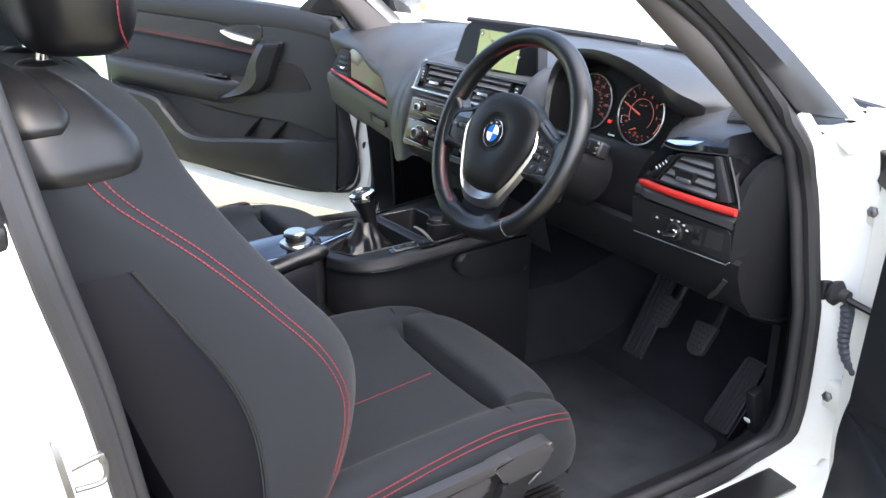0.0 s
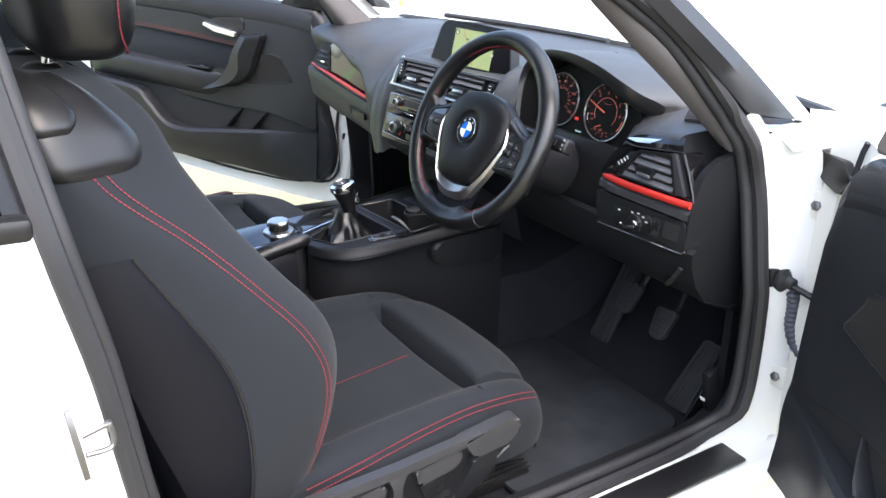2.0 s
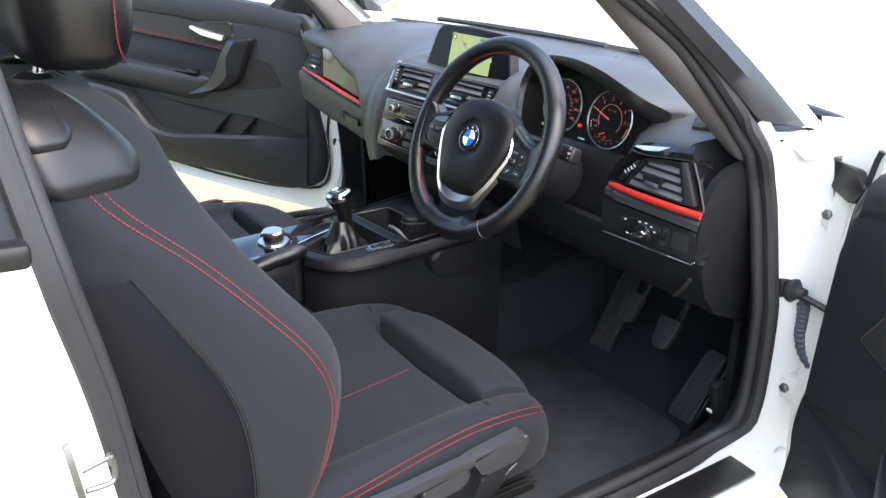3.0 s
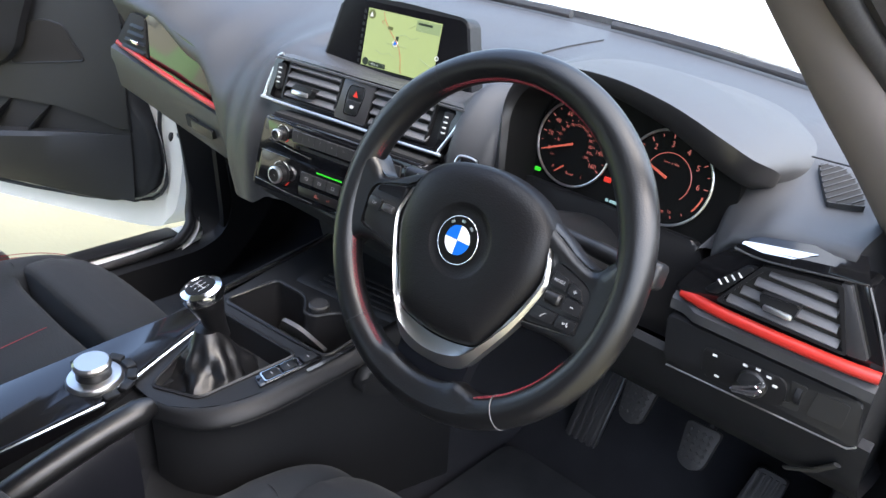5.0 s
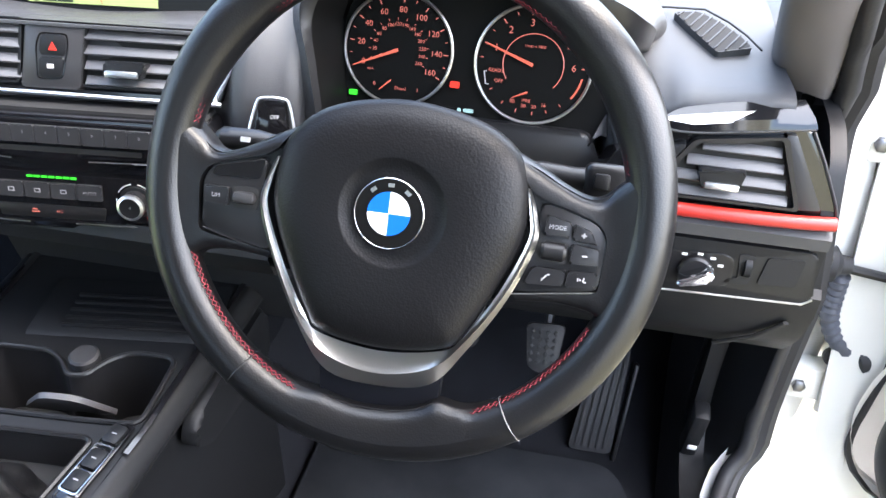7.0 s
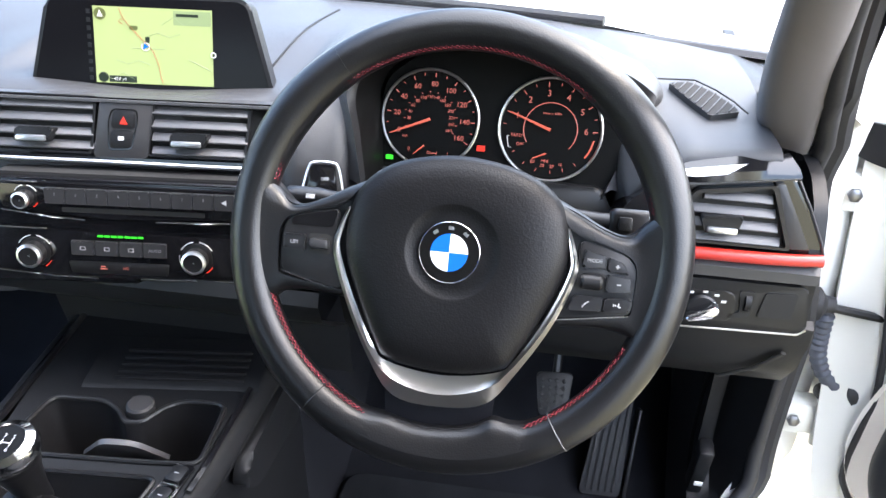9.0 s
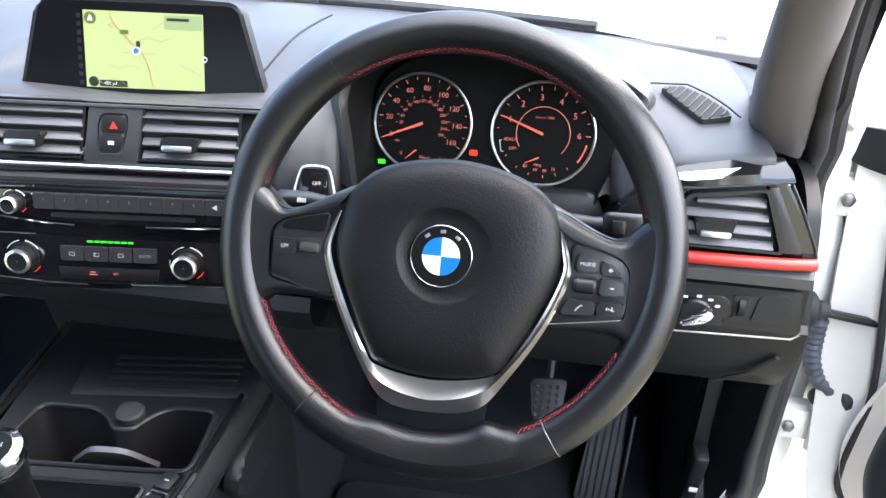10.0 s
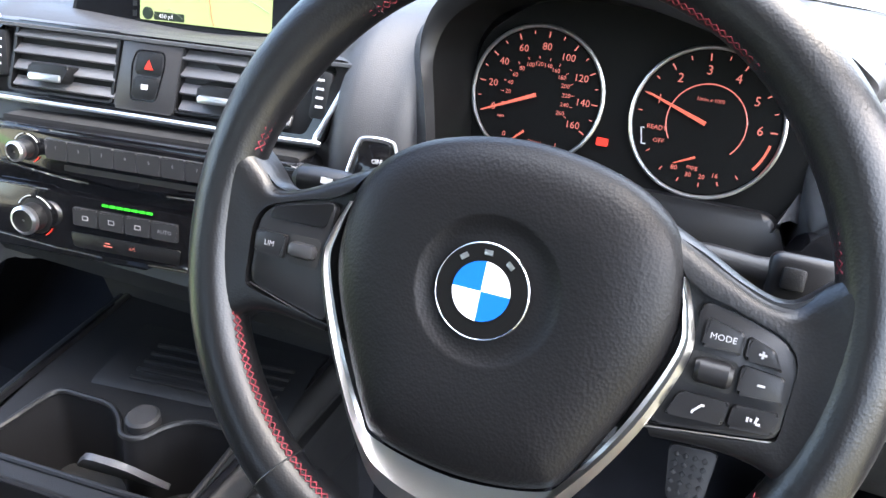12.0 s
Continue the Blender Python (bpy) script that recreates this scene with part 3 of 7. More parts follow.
# instrument hood
LIP = [(0.247, 0.885, 0.215), (0.236, 0.945, 0.222), (0.226, 0.988, 0.235), (0.243, 1.022, 0.24), (0.295, 1.045, 0.232), (0.37, 1.051, 0.228),
       (0.445, 1.041, 0.228), (0.506, 1.019, 0.237), (0.533, 1.000, 0.262), (0.546, 0.983, 0.302), (0.545, 0.968, 0.318), (0.526, 0.935, 0.295), (0.502, 0.888, 0.255)]
BACK = [(0.215, 0.885, 0.235), (0.205, 0.945, 0.25), (0.20, 0.985, 0.30), (0.235, 1.002, 0.42), (0.29, 1.004, 0.50), (0.37, 1.004, 0.53),
        (0.45, 1.002, 0.51), (0.508, 0.998, 0.47), (0.543, 0.990, 0.43), (0.560, 0.978, 0.380), (0.562, 0.962, 0.345), (0.546, 0.935, 0.31), (0.52, 0.885, 0.268)]
WALL = [(0.262, 0.880, 0.275), (0.256, 0.945, 0.282), (0.253, 0.975, 0.287), (0.268, 1.0, 0.29), (0.305, 1.016, 0.293), (0.37, 1.018, 0.295),
        (0.44, 1.010, 0.296), (0.485, 0.995, 0.300), (0.505, 0.976, 0.312), (0.512, 0.958, 0.325), (0.508, 0.940, 0.318), (0.50, 0.915, 0.295), (0.488, 0.880, 0.275)]


def xyz(c):
    return smooth_line([(x, y, z) for x, z, y in c], 6)


lip_o, back, wall = xyz(LIP), xyz(BACK), xyz(WALL)
mid = [Vector((lerp(a.x, c.x, 0.45), lerp(a.y, c.y, 0.45), max(a.z, c.z) * 0.80 + min(a.z, c.z) * 0.20 + 0.003)) for a, c in zip(lip_o, back)]
lip_i, lip_j = [], []
for a, c in zip(lip_o, wall):
    f = min(1, max(0, (a.x - 0.34) / 0.17)) * min(1, max(0, (a.z - 0.93) / 0.03))
    lip_i.append(Vector((lerp(a.x, c.x, 0.10), a.y - 0.002, lerp(a.z, c.z, 0.10) - lerp(0.006, 0.014, f))))
    lip_j.append(Vector((lerp(a.x, c.x, 0.34 + 0.12 * f), a.y + lerp(0.006, 0.008, f), lerp(a.z, c.z, 0.3) - lerp(0.008, 0.024, f))))
part("instrument_hood", loft([back, mid, lip_o], False), SOFT, dash, sharp=60)
part("hood_lip", loft([lip_o, lip_i, lip_j], False), SATIN, dash, sharp=60)
part("hood_lining", loft([lip_j, wall], False), DIAL, dash, "matt black hood lining", sharp=60)
# the right shoulder under the hood
part("column_surround", slab(plane_at((0.38, 0.250, 0.80), 0, 6), rounded([(-0.16, -0.03), (0.135, -0.03), (0.135, 0.06), (0.12, 0.092), (-0.14, 0.092), (-0.165, 0.05)], 0.01), -0.06, 0.0, 0.006), SATIN, dash)

# lower dashboard: knee panels and the part under the middle
def bank(x0, x1, prof, n=8, bow=0.0):
    return loft([[(x, y - bow * math.sin(math.pi * (x - x0) / (x1 - x0)), z) for y, z in prof] for x in np.linspace(x0, x1, n)], False)


part("knee_panel", bank(0.22, 0.735, [(0.23, 0.775), (0.222, 0.768), (0.225, 0.745), (0.245, 0.705), (0.28, 0.668), (0.36, 0.64), (0.50, 0.63)]), HARD, dash)
part("panel_slot", tube([(0.660, 0.262, 0.676), (0.690, 0.240, 0.705), (0.712, 0.226, 0.735)], 0.0045, 8, flat=0.5), DARK, dash)
END = Matrix(((0, 0, 1, 0.708), (1, 0, 0, 0), (0, 1, 0, 0), (0, 0, 0, 1)))
part("end_cap", slab(END, rounded([(0.216, 0.862), (0.232, 0.902), (0.265, 0.925), (0.33, 0.938), (0.42, 0.950), (0.44, 0.80), (0.44, 0.60), (0.38, 0.625), (0.30, 0.655), (0.255, 0.70), (0.23, 0.745), (0.216, 0.775), (0.212, 0.83)], 0.012), 0.0, 0.014, 0.004), HARD, dash)
part("middle_lower", bank(-0.16, 0.22, [(0.145, 0.79), (0.140, 0.775), (0.155, 0.75), (0.20, 0.72), (0.26, 0.69), (0.29, 0.60)]), VINYL, dash)

# ---- driver's vent and light switches ----
V = plane_at((0.614, 0.214, 0.883), 0, 3)
side = part("vent_panel", slab(V, rounded([(-0.112, -0.030), (-0.09, 0.012), (-0.055, 0.043), (-0.028, 0.037), (0.060, 0.049), (0.070, 0.049), (0.0855, 0.0227), (0.1038, -0.0134), (0.108, -0.026)], 0.006), -0.05, -0.004, 0.0015), GLOSS, dash, "gloss black panel round the side air vent")
vent_o = rounded([(-0.062, -0.022), (-0.026, 0.033), (0.0, 0.037), (0.050, 0.044), (0.074, -0.022)], 0.005)
part("vent_frame", rim(V, vent_o, inset(vent_o, 0.005), -0.008, 0.004), SATIN, side)
part("vent_backing", slab(V, vent_o, -0.006, -0.0035), DARK, side)
for k in range(4):
    y = 0.032 - 0.0145 * k
    x0, x1 = lerp(-0.058, -0.012, (y + 0.02) / 0.06), lerp(0.066, 0.046, (y + 0.02) / 0.06)
    part("slat", box(at(V, (x0 + x1) / 2, y - 0.004, -0.001) @ Matrix.Rotation(radians(-38), 4, "X"), x1 - x0, 0.010, 0.003, 0.001), SLAT, side)
tab = part("vent_tab", slab(V, rounded([(-0.019, 0.009), (0.022, 0.011), (0.018, -0.007), (-0.013, -0.009)], 0.003), -0.002, 0.011, 0.003), HARD, side)
part("tab_edge", box(at(V, 0.003, -0.0045, 0.0108), 0.030, 0.0065, 0.005, 0.002), BRIGHT, tab, "bright chrome edge")
part("thumb_strip", slab(V, rounded([(0.047, 0.0455), (0.056, 0.0463), (0.0915, -0.0185), (0.073, -0.0205)], 0.002), -0.004, 0.003, 0.001), FASCIA, side)
part("side_edge", tube([V @ Vector(p) for p in ((0.070, 0.049, -0.003), (0.0855, 0.0227, -0.003), (0.1038, -0.0134, -0.003), (0.108, -0.025, -0.003))], 0.0016, 6), FASCIA, side)
flow = part("flow_wheel", slab(V, rounded([(-0.078, -0.016), (-0.042, 0.026), (-0.030, 0.028), (-0.062, -0.016)], 0.005), -0.004, 0.004, 0.002), HARD, side)
for k in range(4):
    part("mark", box(at(V, -0.062 + 0.006 * k, 0.000 + 0.005 * k, 0.005, 48), 0.0014, 0.0065, 0.0008), MARK, flow)
strip = [[(-0.058, 0.042, 0.003), (-0.03, 0.0405, 0.005), (0.02, 0.047, 0.005), (0.071, 0.0535, 0.002)], [(-0.056, 0.046, 0.003), (-0.032, 0.048, 0.0045), (0.02, 0.056, 0.004), (0.067, 0.062, 0.0)],
         [(-0.052, 0.050, -0.004), (-0.036, 0.0575, -0.008), (0.0152, 0.068, -0.010), (0.058, 0.0735, -0.012)]]
part("gloss_strip", loft([[V @ p for p in smooth_line(r, 5)] for r in strip], False), GLOSS, side, "polished black upper strip")
part("strip_line", tube([V @ p for p in smooth_line([(-0.058, 0.040, 0.003), (-0.03, 0.0388, 0.004), (0.02, 0.0455, 0.004), (0.070, 0.0525, 0.001)], 5)], 0.0012, 6), FASCIA, side)
# bright metal wedge laid on as the reflection seen in the black strip
part("strip_glint", loft([[V @ Vector(p) for p in r] for r in (((-0.052, 0.0475, 0.0042), (-0.03, 0.0465, 0.006), (0.0, 0.0515, 0.0055)), ((-0.051, 0.0500, 0.0015), (-0.033, 0.0535, 0.0005), (0.019, 0.0625, -0.0010)))], False), BRIGHT, side, "bright wedge standing for a reflection in the gloss strip")
red_o = [(0.512, 0.222, 0.848), (0.56, 0.210, 0.850), (0.62, 0.206, 0.8515), (0.68, 0.2065, 0.8525), (0.721, 0.211, 0.853)]
part("red_trim", tube(smooth_line(red_o, 6), 0.0065, 10), RED, dash, "satin red trim bar")
part("trim_ledge", loft([[(x, 0.214 + (0.012 if x < 0.53 else 0), 0.845), (x, 0.207 + (0.012 if x < 0.53 else 0), 0.838), (x, 0.2085 + (0.01 if x < 0.53 else 0), 0.826), (x, 0.218 + (0.01 if x < 0.53 else 0), 0.822)] for x in np.linspace(0.502, 0.722, 14)], False), SOFT, dash)
L = plane_at((0.613, 0.212, 0.792), 0, -4)
sw = part("light_switch_panel", slab(L, rounded([(-0.108, 0.029), (0.103, 0.030), (0.111, -0.020), (0.104, -0.027), (-0.095, -0.034), (-0.102, -0.02)], 0.006), -0.04, 0.0, 0.003), HARD, dash)
part("panel_line", tube([L @ Vector(p) for p in ((-0.097, -0.0335, 0.0), (0.103, -0.0265, 0.0), (0.1105, -0.020, 0.0))], 0.0012, 6), SILVER, sw)
part("switch_recess", slab(L, rounded([(-0.06, 0.014), (0.033, 0.018), (0.036, -0.018), (-0.056, -0.024)], 0.012), -0.001, 0.0015, 0.001), SATIN, sw)
part("rotary_switch", lathe(at(L, 0.000, -0.003, 0.0), [(0.016, 0), (0.016, 0.006), (0.014, 0.008), (0.002, 0.008)], 28), SATIN, sw)
part("switch_grip", slab(at(L, 0.0, -0.003, 0.008, 20), rounded([(-0.018, -0.004), (-0.016, 0.003), (0.014, 0.007), (0.018, 0.003), (0.012, -0.006)], 0.003), 0, 0.012, 0.003), CHROME, sw, "chrome edged rotary light switch")
for x, y in ((-0.045, 0.008), (-0.038, -0.016), (-0.012, 0.013), (0.002, 0.015), (0.014, 0.012), (0.022, 0.005)):
    part("mark", box(at(L, x, y, 0.0018), 0.005, 0.0025, 0.0006), MARK, sw)
part("dimmer_recess", slab(L, rounded([(0.036, 0.020), (0.052, 0.020), (0.050, -0.012), (0.028, -0.014), (0.030, -0.008), (0.040, -0.006)], 0.003), -0.001, 0.0015), DARK, sw)
part("dimmer_wheel", lathe(at(L, 0.046, 0.006, -0.004) @ Matrix.Rotation(radians(90), 4, "Y"), [(0.004, -0.003), (0.011, -0.003), (0.011, 0.003), (0.004, 0.003)], 20), HARD, sw)
part("coin_tray", slab(L, rounded([(0.062, 0.020), (0.094, 0.022), (0.092, -0.008), (0.058, -0.010)], 0.003), -0.001, 0.0015), DARK, sw)

# windscreen-side demister grille
D0 = Matrix.Translation((0.604, 0.338, 0.9763)) @ Matrix.Rotation(radians(14), 4, "X")
gr_c = [(-0.037, 0.033), (-0.014, 0.038), (0.006, 0.020), (0.022, -0.002), (0.032, -0.021), (0.0, -0.035), (-0.022, 0.004)]
gr_o = rounded(gr_c, 0.004)
dem = part("demister_grille", slab(D0, gr_o, -0.004, 0.0015), DARK, dash)
part("grille_frame", rim(D0, [(x * 1.05, y * 1.05) for x, y in gr_o], gr_o, -0.006, 0.0012), SOFT, dem)
part("grille_ridge", tube([D0 @ Vector(p) for p in ((-0.050, 0.043, 0.0005), (-0.008, 0.046, 0.0005), (0.014, 0.024, 0.0005), (0.030, 0.0, 0.0005), (0.041, -0.024, 0.0005))], 0.0011, 6), HARD, dem)
for k in range(9):
    t = (k + 0.5) / 9
    c, d = Vector((lerp(-0.034, 0.024, t), lerp(0.036, -0.030, t))), Vector((0.45, 0.89))
    ends = []
    for a, e in zip(gr_c, gr_c[1:] + gr_c[:1]):
        a, e = Vector(a), Vector(e) - Vector(a)
        det = d.x * -e.y + d.y * e.x
        g = a - c
        f, h = (g.x * -e.y + g.y * e.x) / det, (d.x * g.y - d.y * g.x) / det
        if 0 <= h <= 1:
            ends.append(f)
    lo, hi = min(ends), max(ends)
    m = c + d * (lo + hi) / 2
    part("slat", box(D0 @ Matrix.Translation((m.x, m.y, 0.0015)) @ Matrix.Rotation(radians(-27), 4, "Z") @ Matrix.Rotation(radians(82), 4, "Y"), 0.0030, hi - lo + 0.002, 0.0016, 0.0004), SOFT, dem)

# ---- instruments ----
C = plane_at((0.378, 0.275, 0.946), 0, 10)
clu = thing("instrument_cluster", (0.378, 0.30, 0.88), "black instrument cluster with two lit round dials", "instruments")
part("cluster_face", slab(C, rounded([(-0.125, -0.085), (0.12, -0.085), (0.148, 0.0), (0.135, 0.045), (0.10, 0.07), (0.0, 0.078), (-0.08, 0.072), (-0.122, 0.04)], 0.02), -0.02, -0.004), DIAL, clu)


def dial(cx, cy, r, name):
    m = at(C, cx, cy)
    d = part(name, lathe(m, [(0.002, -0.003), (r - 0.002, -0.003), (r - 0.002, -0.002), (0.002, -0.002)], 48), DIAL, clu)
    part("dial_ring", tube([m @ Vector((r * math.cos(a), r * math.sin(a), 0)) for a in np.linspace(0, 2 * math.pi, 64, endpoint=False)], 0.0016, 8, True), SILVER, d, "thin silver dial ring")
    return m, d


def pointer(m, d, a, r0, r1, w=0.0011):
    a = radians(a)
    u, v = Vector((math.cos(a), math.sin(a), 0)), Vector((-math.sin(a), math.cos(a), 0))
    pts = [u * r0 + v * w * 1.4, u * r1 + v * w * 0.5, u * r1 - v * w * 0.5, u * r0 - v * w * 1.4]
    part("needle", slab(m, [(p.x, p.y) for p in pts], 0.0015, 0.003), NEEDLE, d, "lit orange needle")


def tick(m, d, a, r0, r1, w, mat=AMBER):
    a = radians(a)
    part("tick", box(at(m, (r0 + r1) / 2 * math.cos(a), (r0 + r1) / 2 * math.sin(a), -0.0012, math.degrees(a)), r1 - r0, w, 0.0005), mat, d)


mL, dL = dial(-0.069, 0.001, 0.0525, "speedometer")
for k in range(9):
    a = 203 - k * 29.2
    words(dL, str(k * 20), at(mL, 0.037 * math.cos(radians(a)), 0.037 * math.sin(radians(a)), -0.001), 0.0078, AMBER, "number")
    tick(mL, dL, a, 0.044, 0.0485, 0.0009)
    if k < 8:
        tick(mL, dL, a - 14.6, 0.046, 0.0485, 0.0007)
for k in range(14):
    a = 200 - k * 17.6
    if k:
        words(dL, str(k * 20), at(mL, 0.0235 * math.cos(radians(a)), 0.0235 * math.sin(radians(a)), -0.001), 0.0046, AMBER, "number")
    tick(mL, dL, a, 0.0275, 0.0295, 0.0005)
words(dL, "mph", at(mL, -0.027, -0.0205, -0.001), 0.0034, AMBER, "print")
words(dL, "0", at(mL, -0.022, -0.0345, -0.001), 0.0055, AMBER, "number")
words(dL, "Diesel", at(mL, 0.004, -0.037, -0.001), 0.0045, AMBER, "print")
words(dL, "1", at(mL, 0.021, -0.037, -0.001), 0.0055, AMBER, "number")
pointer(mL, dL, 203, 0.0, 0.046)
pointer(at(mL, -0.006, -0.030), dL, 222, -0.001, 0.014, 0.0006)
mR, dR = dial(0.0605, 0.0, 0.0545, "rev_counter")
for k in range(1, 7):
    a = 193 - k * 32.0
    words(dR, str(k), at(mR, 0.038 * math.cos(radians(a)), 0.038 * math.sin(radians(a)), -0.001), 0.0095, AMBER, "number")
    tick(mR, dR, a, 0.045, 0.050, 0.0010)
    tick(mR, dR, a + 16, 0.047, 0.050, 0.0007)
words(dR, "READY", at(mR, -0.034, -0.0085, -0.001), 0.0048, AMBER)
words(dR, "OFF", at(mR, -0.031, -0.018, -0.001), 0.0048, AMBER)
words(dR, "1/min x 1000", at(mR, 0.0, 0.017, -0.001), 0.0038, AMBER)
words(dR, "mpg", at(mR, -0.003, -0.033, -0.001), 0.0048, AMBER)
for s, x, y in (("80", -0.016, -0.0355), ("30", -0.005, -0.039), ("20", 0.005, -0.039), ("16", 0.014, -0.0365)):
    words(dR, s, at(mR, x, y, -0.001), 0.005, AMBER, "number")
for a in (215, 236, 255, 275, 292, 310):
    tick(mR, dR, a, 0.044, 0.047, 0.0008)
part("arc", tube([mR @ Vector((0.0285 * math.cos(a), 0.0285 * math.sin(a), -0.0015)) for a in np.linspace(radians(-42), radians(212), 40)], 0.0005, 5), AMBER, dR)
part("red_sector", tube([mR @ Vector((0.0475 * math.cos(a), 0.0475 * math.sin(a), -0.0015)) for a in np.linspace(radians(-35), radians(-10), 10)], 0.0010, 5), NEEDLE, dR)
part("eco_bracket", tube([mR @ Vector(p) for p in ((-0.043, -0.010, -0.001), (-0.0455, -0.010, -0.001), (-0.043, -0.022, -0.001), (-0.040, -0.022, -0.001))], 0.0005, 5), MARK, dR)
pointer(mR, dR, 160, 0.0, 0.047)
pointer(at(mR, -0.004, -0.026), dR, 205, -0.002, 0.014, 0.0006)
part("green_lamp", slab(at(C, -0.112, -0.0445), rounded([(-0.004, -0.0025), (0.004, -0.0025), (0.004, 0.0025), (-0.004, 0.0025)], 0.001), -0.003, -0.001), GREEN, clu)
part("red_lamp", slab(at(C, -0.012, -0.0265), rounded([(-0.0045, -0.003), (0.0045, -0.003), (0.0045, 0.003), (-0.0045, 0.003)], 0.001), -0.003, -0.001), REDLAMP, clu)
for x, w in ((-0.006, 0.003), (0.003, 0.009)):
    part("message_glyph", slab(at(C, x, -0.050), rounded([(-w / 2, -0.0016), (w / 2 + 0.001, -0.0016), (w / 2, 0.0016), (-w / 2, 0.0016)], 0.0006), -0.003, -0.001), CYAN, clu)

# ---- infotainment display ----
S = plane_at((0, 0.265, 0.962), 9, 10)
disp = thing("infotainment_display", (0, 0.275, 0.955), "wide black screen on the dashboard with a lit map", "display")
part("housing", slab(S, rounded([(-0.136, -0.012), (0.137, -0.012), (0.132, 0.0), (0.108, 0.088), (0.098, 0.095), (0.0, 0.098), (-0.095, 0.094), (-0.112, 0.085), (-0.132, 0.0)], 0.008), -0.03, 0.0, 0.003), HARD, disp)
part("glass_front", slab(S, rounded([(-0.128, 0.0), (0.128, -0.002), (0.104, 0.086), (0.095, 0.091), (-0.10, 0.090), (-0.108, 0.083)], 0.006), 0.0, 0.0012), BLACKGLASS, disp)
scr = part("map", slab(S, [(-0.061, 0.0), (0.0665, 0.0), (0.0665, 0.081), (-0.061, 0.081)], 0.0012, 0.0018), MAP, disp, "yellow-green lit road map")
route = smooth_line([(-0.033, 0.080, 0.002), (-0.028, 0.068, 0.002), (-0.012, 0.050, 0.002), (0.0, 0.038, 0.002), (0.007, 0.022, 0.002), (0.0095, 0.008, 0.002), (0.012, 0.001, 0.002)], 6)
part("route", tube([S @ p for p in route], 0.0007, 5, flat=0.4), MAPRED, scr)
part("side_road", tube([S @ Vector(p) for p in ((0.04, 0.028, 0.002), (0.052, 0.023, 0.002), (0.064, 0.017, 0.002))], 0.0005, 5), MAPGREY, scr)
part("place_box", slab(S, [(0.025, 0.064), (0.0655, 0.064), (0.0655, 0.079), (0.025, 0.079)], 0.0018, 0.0021), MAPGREY, scr)
for k in range(5):
    part("faint_road", tube([S @ Vector((lerp(-0.055, 0.03, k / 5) + 0.012 * j, 0.012 + 0.013 * k + (0.004 if j % 2 else 0.0) * (k - 2), 0.0019)) for j in range(4)], 0.00035, 4), MAPGREY, scr)
part("caption_bar", slab(S, [(0.028, 0.073), (0.052, 0.073), (0.052, 0.076), (0.028, 0.076)], 0.0021, 0.0024), MAPDARK, scr)
part("scale_box", slab(S, rounded([(-0.047, 0.001), (-0.017, 0.001), (-0.017, 0.008), (-0.047, 0.008)], 0.001), 0.0018, 0.0021), MAPDARK, scr)
words(scr, "450 yd", at(S, -0.035, 0.0045, 0.0024), 0.005, MARK)
part("compass", lathe(at(S, -0.053, 0.006, 0.0018), [(0.0055, 0), (0.0055, 0.0004), (0.001, 0.0004)], 20), MAPDARK, scr)
part("position_ring", tube([S @ Vector((-0.006 + 0.0042 * math.cos(a), 0.040 + 0.0042 * math.sin(a), 0.002)) for a in np.linspace(0, 2 * math.pi, 20, endpoint=False)], 0.0005, 5, True), MARK, scr)
part("position_arrow", slab(at(S, -0.006, 0.040, 0.002), [(-0.003, -0.003), (0.0035, 0.0), (-0.001, 0.0035)], 0, 0.0004), BLUE, scr)
part("road_sign", slab(at(S, -0.018, 0.0595, 0.002), rounded([(-0.0045, -0.0022), (0.0045, -0.0022), (0.0045, 0.0022), (-0.0045, 0.0022)], 0.0012), 0, 0.0006), MAPSIGN, scr)
part("road_sign", slab(at(S, -0.0035, 0.0475, 0.002), rounded([(-0.0022, -0.003), (0.0022, -0.003), (0.0022, 0.003), (-0.0022, 0.003)], 0.001), 0, 0.0006), MAPDARK, scr)
part("corner_sign", lathe(at(S, -0.0535, 0.073, 0.0018), [(0.0065, 0), (0.0065, 0.0005), (0.001, 0.0005)], 20), MAPSIGN, scr)
part("corner_sign", slab(at(S, -0.0535, 0.073, 0.0024), [(-0.003, -0.003), (0.0, 0.0035), (0.003, -0.003)], 0, 0.0004), MARK, scr)
part("volume_ring", tube([S @ Vector((0.0672 + 0.0026 * math.cos(a), 0.034 + 0.0026 * math.sin(a), 0.0022)) for a in np.linspace(0, 2 * math.pi, 16, endpoint=False)], 0.0006, 5, True), MARK, scr)
part("fork", tube([S @ p for p in smooth_line([(-0.028, 0.069, 0.002), (-0.034, 0.066, 0.002), (-0.030, 0.063, 0.002)], 4)], 0.0006, 5, flat=0.4), MAPRED, scr)
for k in range(9):
    part("menu_icon", box(at(S, -0.0665, 0.075 - 0.0088 * k, 0.0014), 0.004, 0.005, 0.0004), HARD, disp)

